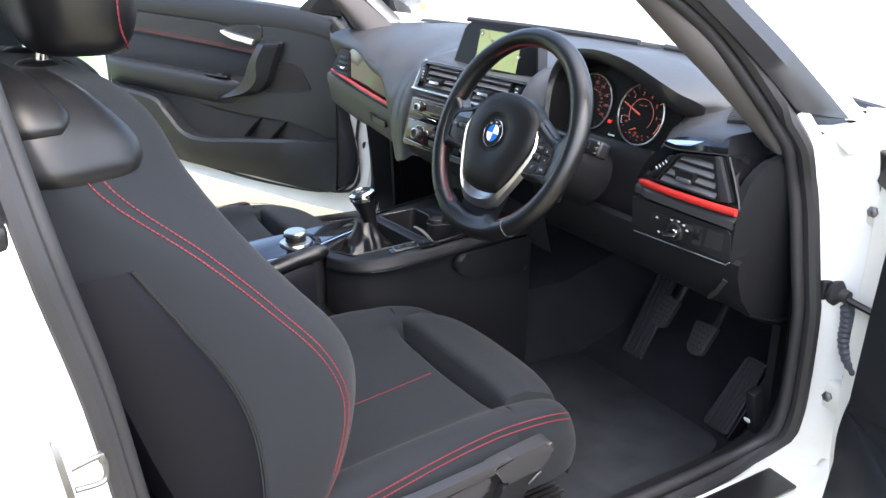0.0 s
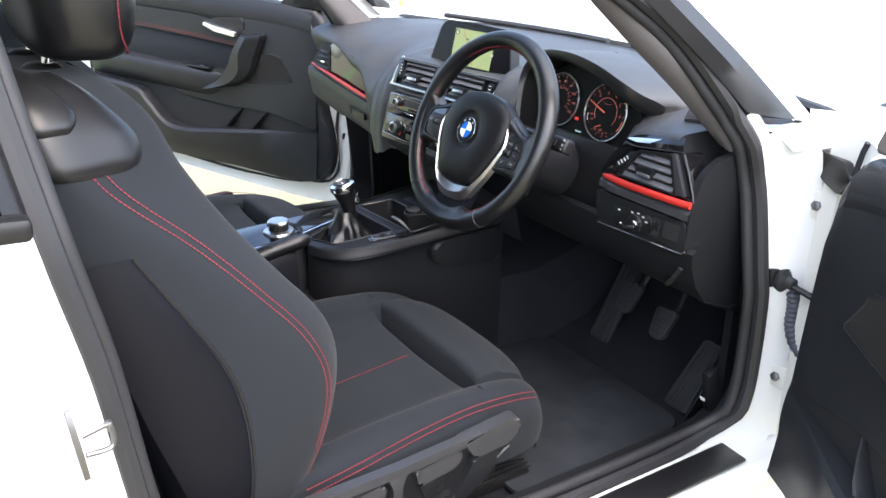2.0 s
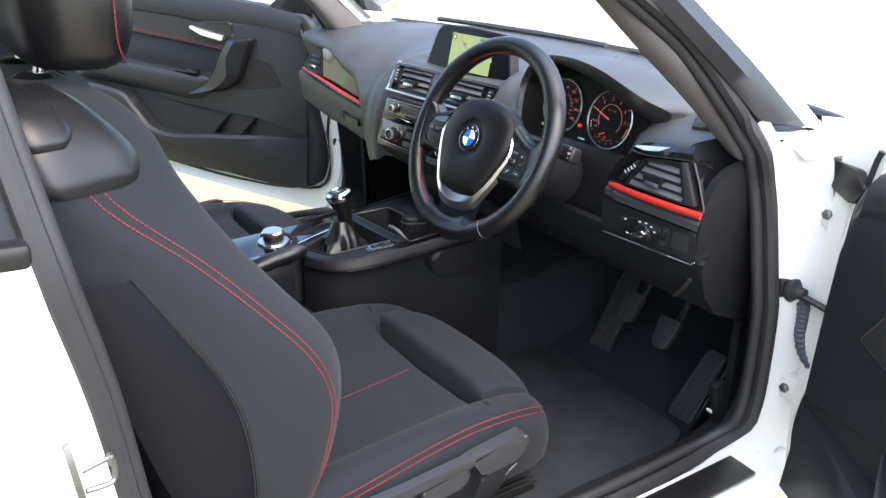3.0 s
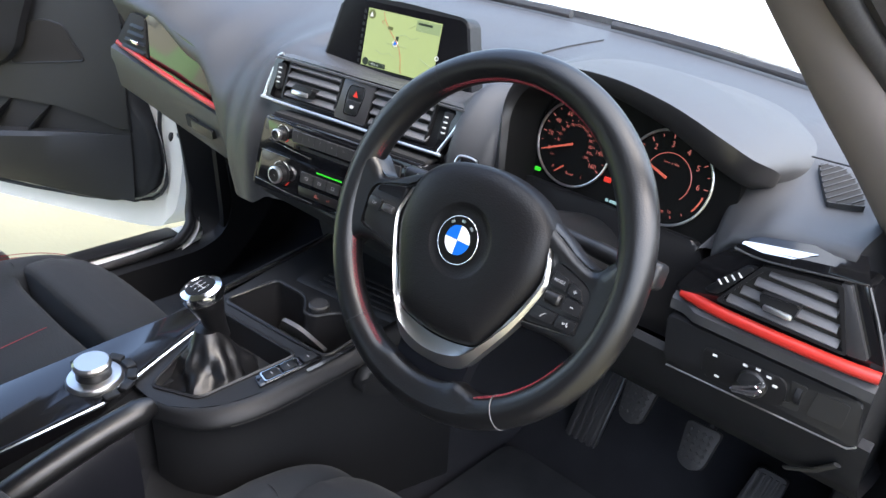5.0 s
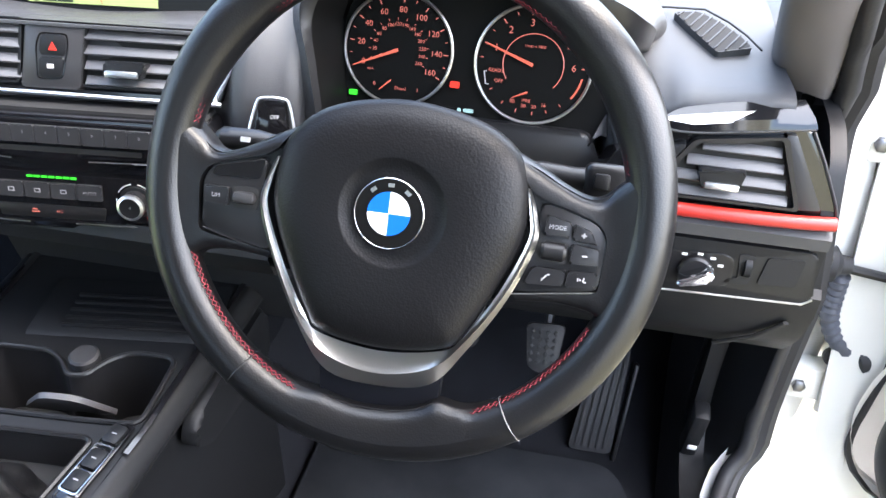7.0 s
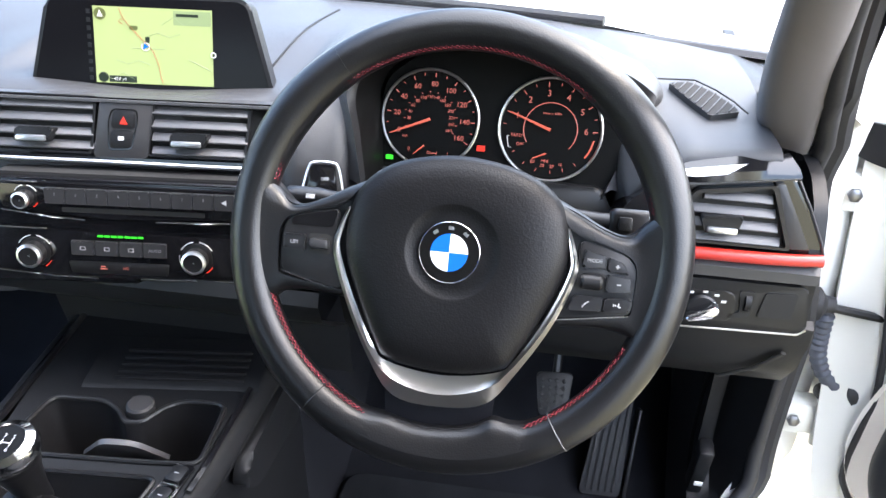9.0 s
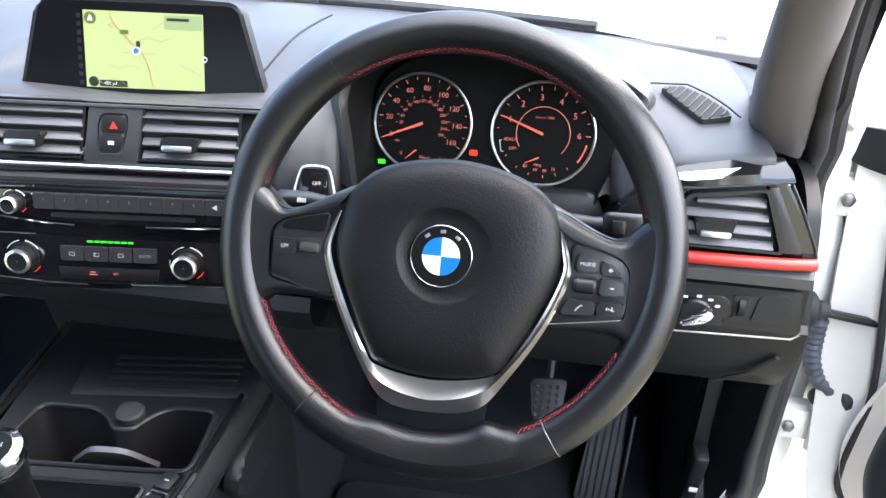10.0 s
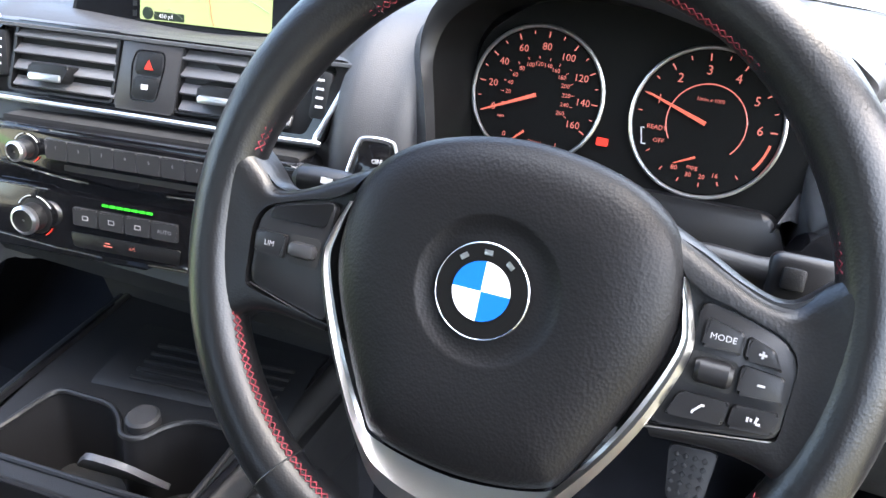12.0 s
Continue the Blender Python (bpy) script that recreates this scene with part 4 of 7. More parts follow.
# ---- centre vents ----
N = plane_at((0, 0.195, 0.94), 8, 15)
cv = thing("centre_air_vent", (0, 0.21, 0.90), "wide centre air vent with silver lower trim", "air vent")
cv_o = rounded([(-0.172, -0.045), (0.153, -0.045), (0.178, 0.016), (0.172, 0.023), (-0.152, 0.023), (-0.160, 0.016)], 0.006)
part("vent_body", slab(N, cv_o, -0.05, -0.008, 0.003), SATIN, cv)
part("bezel", rim(N, cv_o, [(q[0] * 0.925, q[1] * 0.86) for q in cv_o], -0.010, 0.001), GLOSS, cv, "gloss black bezel")
for x0, x1, y0, y1 in ((-0.134, -0.030, -0.036, 0.024), (0.026, 0.130, -0.036, 0.022)):
    q = rounded([(x0 - 0.004, y0), (x1 - 0.004, y0), (x1 + 0.002, y1), (x0 + 0.004, y1)], 0.004)
    ch = part("vent_opening", slab(N, q, -0.010, -0.007), DARK, cv)
    part("opening_frame", rim(N, q, inset(q, 0.003), -0.010, 0.000), SATIN, ch)
    for k in range(4):
        y = y1 - 0.010 - 0.0138 * k
        part("slat", box(at(N, (x0 + x1) / 2, y, -0.003) @ Matrix.Rotation(radians(-38), 4, "X"), x1 - x0 - 0.004, 0.0105, 0.003, 0.001), SLAT, ch)
    tx = (-0.089 if x0 < 0 else 0.070)
    tb = part("vent_tab", slab(N, rounded([(tx - 0.019, -0.010), (tx + 0.020, -0.010), (tx + 0.013, -0.025), (tx - 0.021, -0.025)], 0.003), -0.003, 0.011, 0.003), HARD, ch)
    part("tab_edge", box(at(N, tx - 0.003, -0.0215, 0.0110), 0.031, 0.0065, 0.005, 0.002), BRIGHT, tb, "bright chrome edge")
for x0 in (-0.146, 0.152):
    th = part("flow_wheel", box(at(N, x0, -0.006, -0.003, -6 if x0 > 0 else 6), 0.016, 0.040, 0.010, 0.004), HARD, cv)
    for k in range(4):
        part("mark", box(at(N, x0, 0.006 - 0.007 * k, 0.0026), 0.006, 0.0018, 0.0006), MARK, th)
part("lower_trim", tube([N @ p for p in smooth_line([(-0.150, 0.026, -0.002), (-0.158, 0.018, -0.002), (-0.168, -0.036, 0.0015), (-0.160, -0.0425, 0.003), (-0.03, -0.0435, 0.003), (0.142, -0.0440, 0.003), (0.152, -0.038, 0.002), (0.176, 0.014, -0.001)], 6)], 0.0023, 8), BRIGHT, cv, "bright silver trim line")
part("upper_ledge", loft([[N @ Vector((x, y, z)) for x in np.linspace(-0.158, 0.176, 12)] for y, z in ((0.017, -0.004), (0.0180, 0.003), (0.0205, 0.003), (0.0255, -0.010), (0.0270, -0.035))], False), SOFT, cv)
hz = part("hazard_block", slab(N, rounded([(-0.032, -0.039), (0.0235, -0.039), (0.0305, 0.020), (-0.0245, 0.020)], 0.003), -0.01, 0.0015, 0.002), FASCIA, cv)
part("button_rim", rim(N, *(lambda o: (o, inset(o, 0.0015)))(rounded([(-0.0165, -0.031), (0.008, -0.030), (0.015, 0.0), (0.0145, 0.012), (-0.012, 0.012), (-0.0165, 0.0)], 0.005)), -0.002, 0.002), GLOSS, hz)
h1 = part("hazard_button", slab(N, rounded([(-0.0135, -0.0085), (0.0115, -0.0085), (0.0125, 0.0105), (-0.0105, 0.0105)], 0.003), -0.002, 0.0022, 0.0015), HARD, hz)
part("triangle", slab(at(N, 0.0, 0.0, 0.0024), [(-0.0042, -0.004), (0.0042, -0.004), (0.0, 0.004)], 0, 0.0005), REDLAMP, h1)
h2 = part("lock_button", slab(N, rounded([(-0.0145, -0.029), (0.006, -0.0285), (0.0112, -0.010), (-0.0135, -0.010)], 0.003), -0.002, 0.0022, 0.0015), HARD, hz)
part("lock_glyph", box(at(N, -0.003, -0.0185, 0.0024), 0.006, 0.004, 0.0006), MARK, h2)

# ---- radio and climate ----
K = plane_at((0, 0.137, 0.813), 8, 5)
radio = thing("radio_unit", (0, 0.14, 0.845), "black car radio with a row of preset keys", "radio")
part("radio_fascia", slab(K, rounded([(-0.140, -0.034), (0.155, -0.034), (0.165, 0.05), (0.160, 0.077), (-0.120, 0.077), (-0.132, 0.02)], 0.006), -0.05, -0.004, 0.002), GLOSS, radio)
part("dark_gap", slab(K, rounded([(-0.115, 0.066), (0.155, 0.066), (0.155, 0.080), (-0.118, 0.080)], 0.003), -0.05, -0.018), DARK, radio)
rp = part("radio_panel", slab(K, rounded([(-0.112, 0.073), (-0.064, 0.0745), (0.126, 0.0725), (0.150, 0.068), (0.150, 0.043), (0.0, 0.038), (-0.105, 0.047)], 0.004), -0.006, 0.001, 0.001), GLOSS, radio)
part("cd_slot", slab(K, rounded([(-0.045, 0.0495), (0.10, 0.0495), (0.10, 0.0445), (-0.045, 0.0445)], 0.001), 0.0, 0.0014), DARK, rp)
for k in range(9):
    x = -0.0496 + 0.02136 * k
    kb = part("preset_key", slab(K, rounded([(x - 0.0104, 0.070), (x + 0.0104, 0.070), (x + 0.0104, 0.0535), (x - 0.0104, 0.0535)], 0.001), 0.0, 0.004, 0.0015), FASCIA, rp)
    if k < 8:
        words(kb, str(k + 1), at(K, x, 0.0635, 0.0043), 0.0042, PRINT, "number")
    else:
        part("arrow", slab(at(K, x, 0.062, 0.004), [(-0.003, 0), (0.002, 0.003), (0.002, -0.003)], 0, 0.0005), MARK, kb)


def knob(parent, x, y, r, arc=False):
    kn = part("knob", lathe(at(K, x, y, 0), [(r * 1.3, 0.0), (r * 1.25, 0.002), (r * 0.98, 0.0025), (r * 0.95, 0.016), (r * 0.86, 0.0175), (0.001, 0.0165)], 32), SATIN, parent)
    part("knob_ring", lathe(at(K, x, y, 0), [(r * 0.96, 0.012), (r, 0.013), (r, 0.0165), (r * 0.80, 0.0180), (r * 0.78, 0.0165)], 32), BRIGHT, kn, "chrome ring")
    for a0, a1, mt in ((30, 80, MARK), (100, 150, MARK), (170, 200, MARK)) + (((-60, -30, REDLAMP),) if arc else ()):
        part("scale_arc", tube([K @ Vector((x + r * 1.45 * math.cos(radians(a)), y + r * 1.45 * math.sin(radians(a)), 0.002)) for a in np.linspace(a0, a1, 7)], 0.0005, 5), mt, kn)


knob(rp, -0.0793, 0.059, 0.0085, True)
cl = thing("climate_panel", (0, 0.13, 0.80), "black climate control panel with two chrome-ringed knobs", "climate control")
cp = part("panel", slab(K, rounded([(-0.120, 0.026), (-0.062, 0.0255), (0.0, 0.023), (0.150, 0.023), (0.150, -0.024), (0.03, -0.0255), (-0.014, -0.0265), (-0.060, -0.024), (-0.128, -0.019)], 0.004), -0.006, 0.001, 0.001), GLOSS, cl)
knob(cp, -0.0771, 0.0, 0.0125, True)
knob(cp, 0.0899, 0.0, 0.0125, True)
for k, s in enumerate(("", "", "", "AUTO")):
    x = -0.0268 + 0.0247 * k
    kb = part("key", slab(K, rounded([(x - 0.0118, 0.0145), (x + 0.0118, 0.0145), (x + 0.0112, -0.001), (x - 0.0122, -0.001)], 0.001), 0.0, 0.0035, 0.0015), FASCIA, cp)
    if s:
        words(kb, s, at(K, x, 0.0065, 0.0038), 0.0048, PRINT)
    else:
        part("glyph", rim(at(K, x, 0.0065, 0.0036), [(-0.0028, -0.002), (0.0028, -0.002), (0.0028, 0.002), (-0.0028, 0.002)], [(-0.0022, -0.0014), (0.0022, -0.0014), (0.0022, 0.0014), (-0.0022, 0.0014)], 0, 0.0004), PRINT, kb)
for k in range(7):
    part("lamp_bar", box(at(K, -0.0085 + 0.0069 * k, 0.0198, 0.0015), 0.0054, 0.0019, 0.001), GREEN, cp, "lit green bar")
part("lower_key", slab(K, rounded([(-0.0434, -0.0085), (0.0606, -0.0085), (0.058, -0.0215), (-0.041, -0.0215)], 0.002), 0.0, 0.002, 0.001), SATIN, cp)
words(cp, "A/C", at(K, 0.0155, -0.0145, 0.0024), 0.0038, AMBER)
for x, y, n in ((-0.0075, -0.0158, 0.0075), (-0.0080, -0.0132, 0.0045)):
    part("glyph", box(at(K, x, y, 0.0024), n, 0.0010, 0.0005), AMBER, cp)
for pts in (((-0.128, -0.020, 0.002), (-0.06, -0.0255, 0.002), (-0.014, -0.027, 0.002)), ((0.030, -0.0262, 0.002), (0.08, -0.0256, 0.002), (0.150, -0.0246, 0.002)),
            ((-0.118, 0.0265, 0.002), (-0.062, 0.026, 0.002)), ((-0.112, 0.0745, 0.002), (-0.066, 0.0755, 0.002)),
            ((-0.106, 0.0450, 0.002), (-0.06, 0.0395, 0.002), (-0.022, 0.0368, 0.002)), ((0.05, 0.0372, 0.002), (0.15, 0.040, 0.002))):
    part("trim_line", tube([K @ Vector(p) for p in pts], 0.0010, 6), CHROME, cl, "thin chrome line")
# start-stop switch on the dashboard flank
T = plane_at((0.213, 0.188, 0.902), 8, 20)
sb = part("stop_switch", slab(T, rounded([(-0.016, -0.02), (0.016, -0.02), (0.013, 0.012), (-0.012, 0.012)], 0.004), -0.01, 0.002, 0.001), GLOSS, dash)
part("switch_rim", tube([T @ p for p in smooth_line([(-0.021, -0.021, 0.003), (-0.014, 0.008, 0.003), (-0.008, 0.014, 0.003), (0.010, 0.014, 0.003), (0.017, 0.008, 0.003), (0.023, -0.021, 0.003)], 4)], 0.0013, 6), BRIGHT, sb, "bright arched outline")
words(sb, "OFF", at(T, 0.003, -0.003, 0.0025), 0.005, MARK)

# ---- passenger side of the dashboard ----
pp = plane_at((-0.42, 0.214, 0.80), 0, 0)
pan = part("gloss_panel", slab(pp, rounded([(-0.285, 0.060), (-0.165, 0.137), (-0.02, 0.108), (0.045, 0.084), (0.078, 0.066), (0.094, 0.020), (-0.10, 0.034)], 0.008), -0.02, 0.0, 0.003), GLOSS, dash, "gloss black panel before the passenger")
part("vent_backing", slab(pp, rounded([(-0.295, 0.062), (-0.235, 0.125), (-0.185, 0.125), (-0.182, 0.046)], 0.008), -0.015, 0.003, 0.002), DARK, pan)
for k in range(4):
    y = 0.110 - 0.015 * k
    x0 = -0.235 - 0.012 * k
    part("slat", box(at(pp, (x0 - 0.188) / 2, y - 0.006, 0.003) @ Matrix.Rotation(radians(-38), 4, "X"), -0.188 - x0, 0.010, 0.003, 0.001), HARD, pan)
part("tab_edge", box(at(pp, -0.215, 0.075, 0.010), 0.030, 0.007, 0.006, 0.002), CHROME, pan)
part("red_trim", tube(smooth_line([(-0.722, 0.216, 0.855), (-0.60, 0.206, 0.846), (-0.48, 0.203, 0.833), (-0.38, 0.206, 0.821), (-0.325, 0.214, 0.813)], 6), 0.0052, 10), RED, dash, "satin red trim bar")
gl = []
for x in np.linspace(-0.735, -0.315, 16):
    t = (x + 0.735) / 0.42
    zt = lerp(0.856, 0.812, t)
    gl.append([(x, 0.22, zt - 0.004), (x, 0.207, zt - 0.012), (x, 0.206, zt - 0.030), (x, 0.212, zt - 0.045), (x, 0.222, lerp(0.765, 0.735, t)), (x, 0.245, lerp(0.745, 0.70, t)), (x, 0.32, 0.69), (x, 0.45, 0.69)])
glove = part("glovebox", loft(gl, False), SOFT, dash, "dark grey glovebox lid")
G = plane_at((-0.43, 0.214, 0.765), 0, -8)
part("latch_recess", slab(G, rounded([(-0.045, 0.014), (-0.005, 0.012), (-0.002, -0.010), (-0.043, -0.008)], 0.003), -0.004, 0.003), DARK, glove)
part("latch", slab(G, rounded([(-0.022, 0.010), (0.045, 0.008), (0.045, -0.010), (-0.022, -0.008)], 0.003), -0.002, 0.007, 0.003), SATIN, glove)

# ---- steering wheel ----
W = plane_at((0.3715, 0.022, 0.917), 0, 22)
wheel = thing("steering_wheel", (0.3715, 0.022, 0.917), "black leather three-spoke steering wheel with red stitching", "steering wheel")
R, RT = 0.1715, 0.0165


def on_rim(a, rr=R, z=0.0):
    return W @ Vector((rr * math.cos(radians(a)), rr * math.sin(radians(a)), z))


fat = [RT * (1 + 0.10 * (math.exp(-((a - 35) / 18) ** 2) + math.exp(-((a - 145) / 18) ** 2))) for a in np.arange(0, 360, 3)]
rim_ob = part("rim", tube([on_rim(a) for a in np.arange(0, 360, 3)], fat, 18, True), LEATHER, wheel, "black leather rim")
for a in (127.3, 48.5, 232.8, 304):
    ring = [W @ (Matrix.Rotation(radians(a), 4, "Z") @ Vector((R + 0.0168 * math.cos(q), 0, 0.0168 * math.sin(q)))) for q in np.linspace(0, 2 * math.pi, 24, endpoint=False)]
    part("rim_seam", tube(ring, 0.0006, 5, True), SLAT if a == 304 else SATIN, rim_ob)


def stitches(a0, a1, rr=0.1562, z=0.004):
    """Cross stitches along the inner rim, one thread bar after the other."""
    b = None
    n = int(abs(a1 - a0) * 0.62)
    for k in range(n):
        a, c = lerp(a0, a1, k / n), lerp(a0, a1, (k + 1) / n)
        b = tube([on_rim(a, rr, z), on_rim(c, rr + 0.0018, z + 0.0044)], 0.0004, 5, bm=b)
        b = tube([on_rim(a, rr + 0.0018, z + 0.0044), on_rim(c, rr, z)], 0.0004, 5, bm=b)
    return b


for a0, a1 in ((199, 250), (290, 334), (14, 166)):
    tagged(part("red_stitching", stitches(a0, a1, 0.1552, 0.0042), THREAD, rim_ob, "red cross stitching"), kind="stuff")


def spoke(pts, z0=-0.018, z1=0.004):
    return slab(W, rounded(pts, 0.008), z0, z1, 0.006, 3)


FLARE_OUT = [(0.074, 0.046, -0.003), (0.094, 0.0365, -0.004), (0.112, 0.0268, -0.004), (0.127, 0.0208, -0.004), (0.138, 0.0212, -0.002), (0.149, 0.0310, 0.005), (0.164, 0.0400, 0.0150), (0.1700, 0.0150, 0.0158), (0.1705, -0.0150, 0.0158),
             (0.1680, -0.0450, 0.0150), (0.1560, -0.0680, 0.006), (0.1430, -0.0600, -0.003), (0.1200, -0.0560, -0.004), (0.0900, -0.0580, -0.004)]
FLARE_IN = [(0.0890, 0.0215), (0.0985, 0.0160), (0.1120, 0.0125), (0.1250, 0.0085), (0.1360, 0.0045), (0.1415, -0.0010), (0.1440, -0.0080), (0.1440, -0.0180), (0.1435, -0.0280), (0.1430, -0.0380), (0.1400, -0.0430), (0.1250, -0.0462), (0.1050, -0.0490), (0.0870, -0.0515)]
for q in (-1, 1):
    lowq = -0.004 if q > 0 else 0.0
    part("spoke", spoke([(q * x, y) for x, y in ((0.170, 0.046), (0.152, 0.034), (0.140, 0.0210), (0.130, 0.0185), (0.112, 0.0245), (0.094, 0.0345), (0.07, 0.043), (0.065, -0.06), (0.0885, -0.0485 + lowq),
                                                 (0.115, -0.0440 + lowq), (0.139, -0.0400 + lowq), (0.146, -0.052), (0.152, -0.066), (0.166, -0.076))], -0.020, 0.0030), LEATHER, wheel)
    up = 0.005 if q < 0 else 0.0
    rows = [[], [], [], [], [], []]
    for (ox, oy, oz), (ix, iy) in zip(FLARE_OUT, FLARE_IN):
        oy, iy = oy + (up if oz < 0 and oy < 0 else 0.0), iy + up
        at_rim = oz > 0.01
        for row, f, z in zip(rows, (0.0, 0.0, 0.28, 0.62, 1.0, 1.0), (oz - 0.014, oz, 0.0128 if at_rim else 0.0060 + 0.3 * max(0, oz), 0.0098 if at_rim else 0.0092, 0.0092, 0.003)):
            row.append((q * lerp(ox, ix, f), lerp(oy, iy, f), z))
    part("spoke_cover", loft([[W @ p for p in smooth_line(r, 4)] for r in rows], False), LEATHER, wheel, sharp=70)
part("lower_spoke", spoke([(-0.050, -0.100), (0.047, -0.095), (0.043, -0.125), (0.0415, -0.156), (-0.043, -0.158), (-0.0475, -0.125)], -0.02, -0.004), BACKING, wheel)
# where the lower spoke meets it the rim swells inward to a soft saddle
SADDLE = [(238, 0.1552), (246, 0.1542), (251, 0.1518), (254.5, 0.1498), (258, 0.1500), (264, 0.1502), (271, 0.1494), (278, 0.1484), (283, 0.1462), (286.5, 0.1436), (289, 0.1452), (292, 0.1498), (296, 0.1538), (302, 0.1552)]
saddle = []
for p in smooth_line([(a, r, 0) for a, r in SADDLE], 4):
    e = max(0.0, 0.1552 - p.y)
    k = min(1, e / 0.004)
    saddle.append([on_rim(p.x, r, z) for r, z in ((R, RT - 0.0006 + 0.0010 * k), (R - 0.008, 0.0142 + 0.0008 * k), (R - 0.0125 - 0.3 * e, 0.0102 + 0.002 * k), (p.y + 0.0008, 0.0030 + 0.0045 * k), (p.y, 0.0008 + 0.003 * k), (p.y + 0.0006, -0.010))])
part("rim_saddle", loft(saddle, False), LEATHER, rim_ob, sharp=80)
part("saddle_edge", tube([on_rim(p.x, p.y + 0.0002, 0.0068) for p in smooth_line([(a, r, 0) for a, r in SADDLE[3:10]], 4)], 0.0006, 6), SATIN, rim_ob)
# the pad, a soft shield with a dished middle
shield = [(p.x, p.y) for p in smooth_line([(x, y, 0) for x, y in ((-0.0885, 0.012), (-0.079, 0.041), (-0.05, 0.062), (0.0, 0.0705), (0.05, 0.062), (0.080, 0.042), (0.090, 0.012), (0.086, -0.024), (0.0585, -0.083), (0.0420, -0.0985),
                                                                      (0.0, -0.1045), (-0.0435, -0.0990), (-0.0595, -0.083), (-0.086, -0.024))], 6, True)]
sc = Vector((0.0, -0.014))
prof = []
for k, (f, z) in enumerate(((1.0, -0.015), (1.0, 0.004), (0.985, 0.010), (0.94, 0.0155), (0.86, 0.0195), (0.76, 0.0220), (0.64, 0.0236))):
    prof.append([(sc.x + (p[0] - sc.x) * f, sc.y + (p[1] - sc.y) * f, z) for p in shield])
n = len(shield)
for r, z in ((0.0385, 0.0243), (0.0365, 0.0238), (0.0335, 0.0212), (0.0255, 0.0208)):
    ang = [math.atan2(p[1] + 0.014, p[0]) for p in shield]
    prof.append([(r * math.cos(a) + 0.0, r * math.sin(a) - 0.006, z) for a in ang])
bp = loft(prof)
bmesh.ops.transform(bp, matrix=W, verts=bp.verts)
part("airbag_pad", bp, PAD, wheel, "black grained airbag pad", sharp=50)
E0 = at(W, -0.0022, -0.0065, 0.0208)
em = part("emblem", lathe(E0, [(0.0243, 0), (0.0243, 0.002), (0.0235, 0.003), (0.001, 0.003)], 40), DIAL, wheel, "round emblem with blue and white quarters")
part("emblem_ring", tube([E0 @ Vector((0.0238 * math.cos(a), 0.0238 * math.sin(a), 0.0026)) for a in np.linspace(0, 2 * math.pi, 48, endpoint=False)], 0.0005, 8, True), CHROME, em)
for k in range(4):
    q = [(0, 0)] + [(0.0148 * math.cos(radians(90 * k + j * 9)), 0.0148 * math.sin(radians(90 * k + j * 9))) for j in range(11)]
    part("quarter", slab(E0, q, 0.003, 0.0036), (WHITE, BLUE)[k % 2 == 1], em)
for a in (128, 90, 52):
    part("mark", box(at(E0, 0.0192 * math.cos(radians(a)), 0.0192 * math.sin(radians(a)), 0.0033, a - 90), 0.0042, 0.0026, 0.0006, 0.0002), SILVER, em)
# silver V that borders the pad
vee_i = [(-0.0865, 0.0215, 0.009), (-0.0910, 0.004, 0.0095), (-0.0920, -0.014, 0.010), (-0.0770, -0.052, 0.010), (-0.0580, -0.088, 0.008), (-0.0460, -0.1000, 0.0070), (-0.002, -0.1065, 0.0064), (0.0420, -0.0995, 0.0070), (0.0565, -0.087, 0.008), (0.0770, -0.052, 0.010), (0.0920, -0.014, 0.010), (0.0912, 0.004, 0.0095), (0.0870, 0.0215, 0.009)]
vee_m = [(-0.0875, 0.0215, 0.0107), (-0.0935, 0.004, 0.0112), (-0.0950, -0.015, 0.0115), (-0.0805, -0.054, 0.0122), (-0.0590, -0.0945, 0.0125), (-0.0385, -0.1135, 0.0125), (-0.003, -0.1215, 0.0120), (0.0350, -0.1125, 0.0125), (0.0560, -0.0925, 0.0125), (0.0805, -0.054, 0.0122), (0.0952, -0.015, 0.0115), (0.0938, 0.004, 0.0112), (0.0880, 0.0215, 0.0107)]
vee_o = [(-0.0885, 0.0215, 0.008), (-0.0955, 0.004, 0.0085), (-0.0980, -0.016, 0.0085), (-0.0835, -0.056, 0.0085), (-0.0615, -0.100, 0.006), (-0.0395, -0.1280, 0.003), (-0.003, -0.1335, 0.002), (0.0360, -0.1265, 0.003), (0.0595, -0.097, 0.006), (0.0835, -0.056, 0.0085), (0.0982, -0.016, 0.0085), (0.0960, 0.004, 0.0085), (0.0890, 0.0215, 0.008)]
scoop = [((a[0] + c[0]) / 2, (a[1] + c[1]) / 2, (a[2] + c[2]) / 2 - 0.0012) for a, c in zip(vee_i, vee_m)]
lay = [[W @ p for p in smooth_line(v, 5)] for v in (vee_i, scoop, vee_m, vee_o)]
lay.append([p - W.to_3x3() @ Vector((0, 0, 0.012)) for p in lay[3]])
part("silver_trim", loft(lay, False), SILVER, wheel, "brushed silver V-shaped trim", sharp=28)


def key(pts, face, glyph=(), text="", size=0.0042):
    """A key on a spoke with its printed sign: words, or small bars (x, y, length, turn)."""
    k = part("button", slab(W, rounded(pts, 0.0016), 0.006, 0.0112, 0.0016), SATIN, face)
    cx, cy = sum(p[0] for p in pts) / len(pts), sum(p[1] for p in pts) / len(pts)
    if text:
        words(k, text, at(W, cx, cy, 0.0115), size, PRINT)
    for x, y, n, turn in glyph:
        part("glyph", box(at(W, cx + x, cy + y, 0.0114, turn), n, 0.0010, 0.0004), PRINT, k)


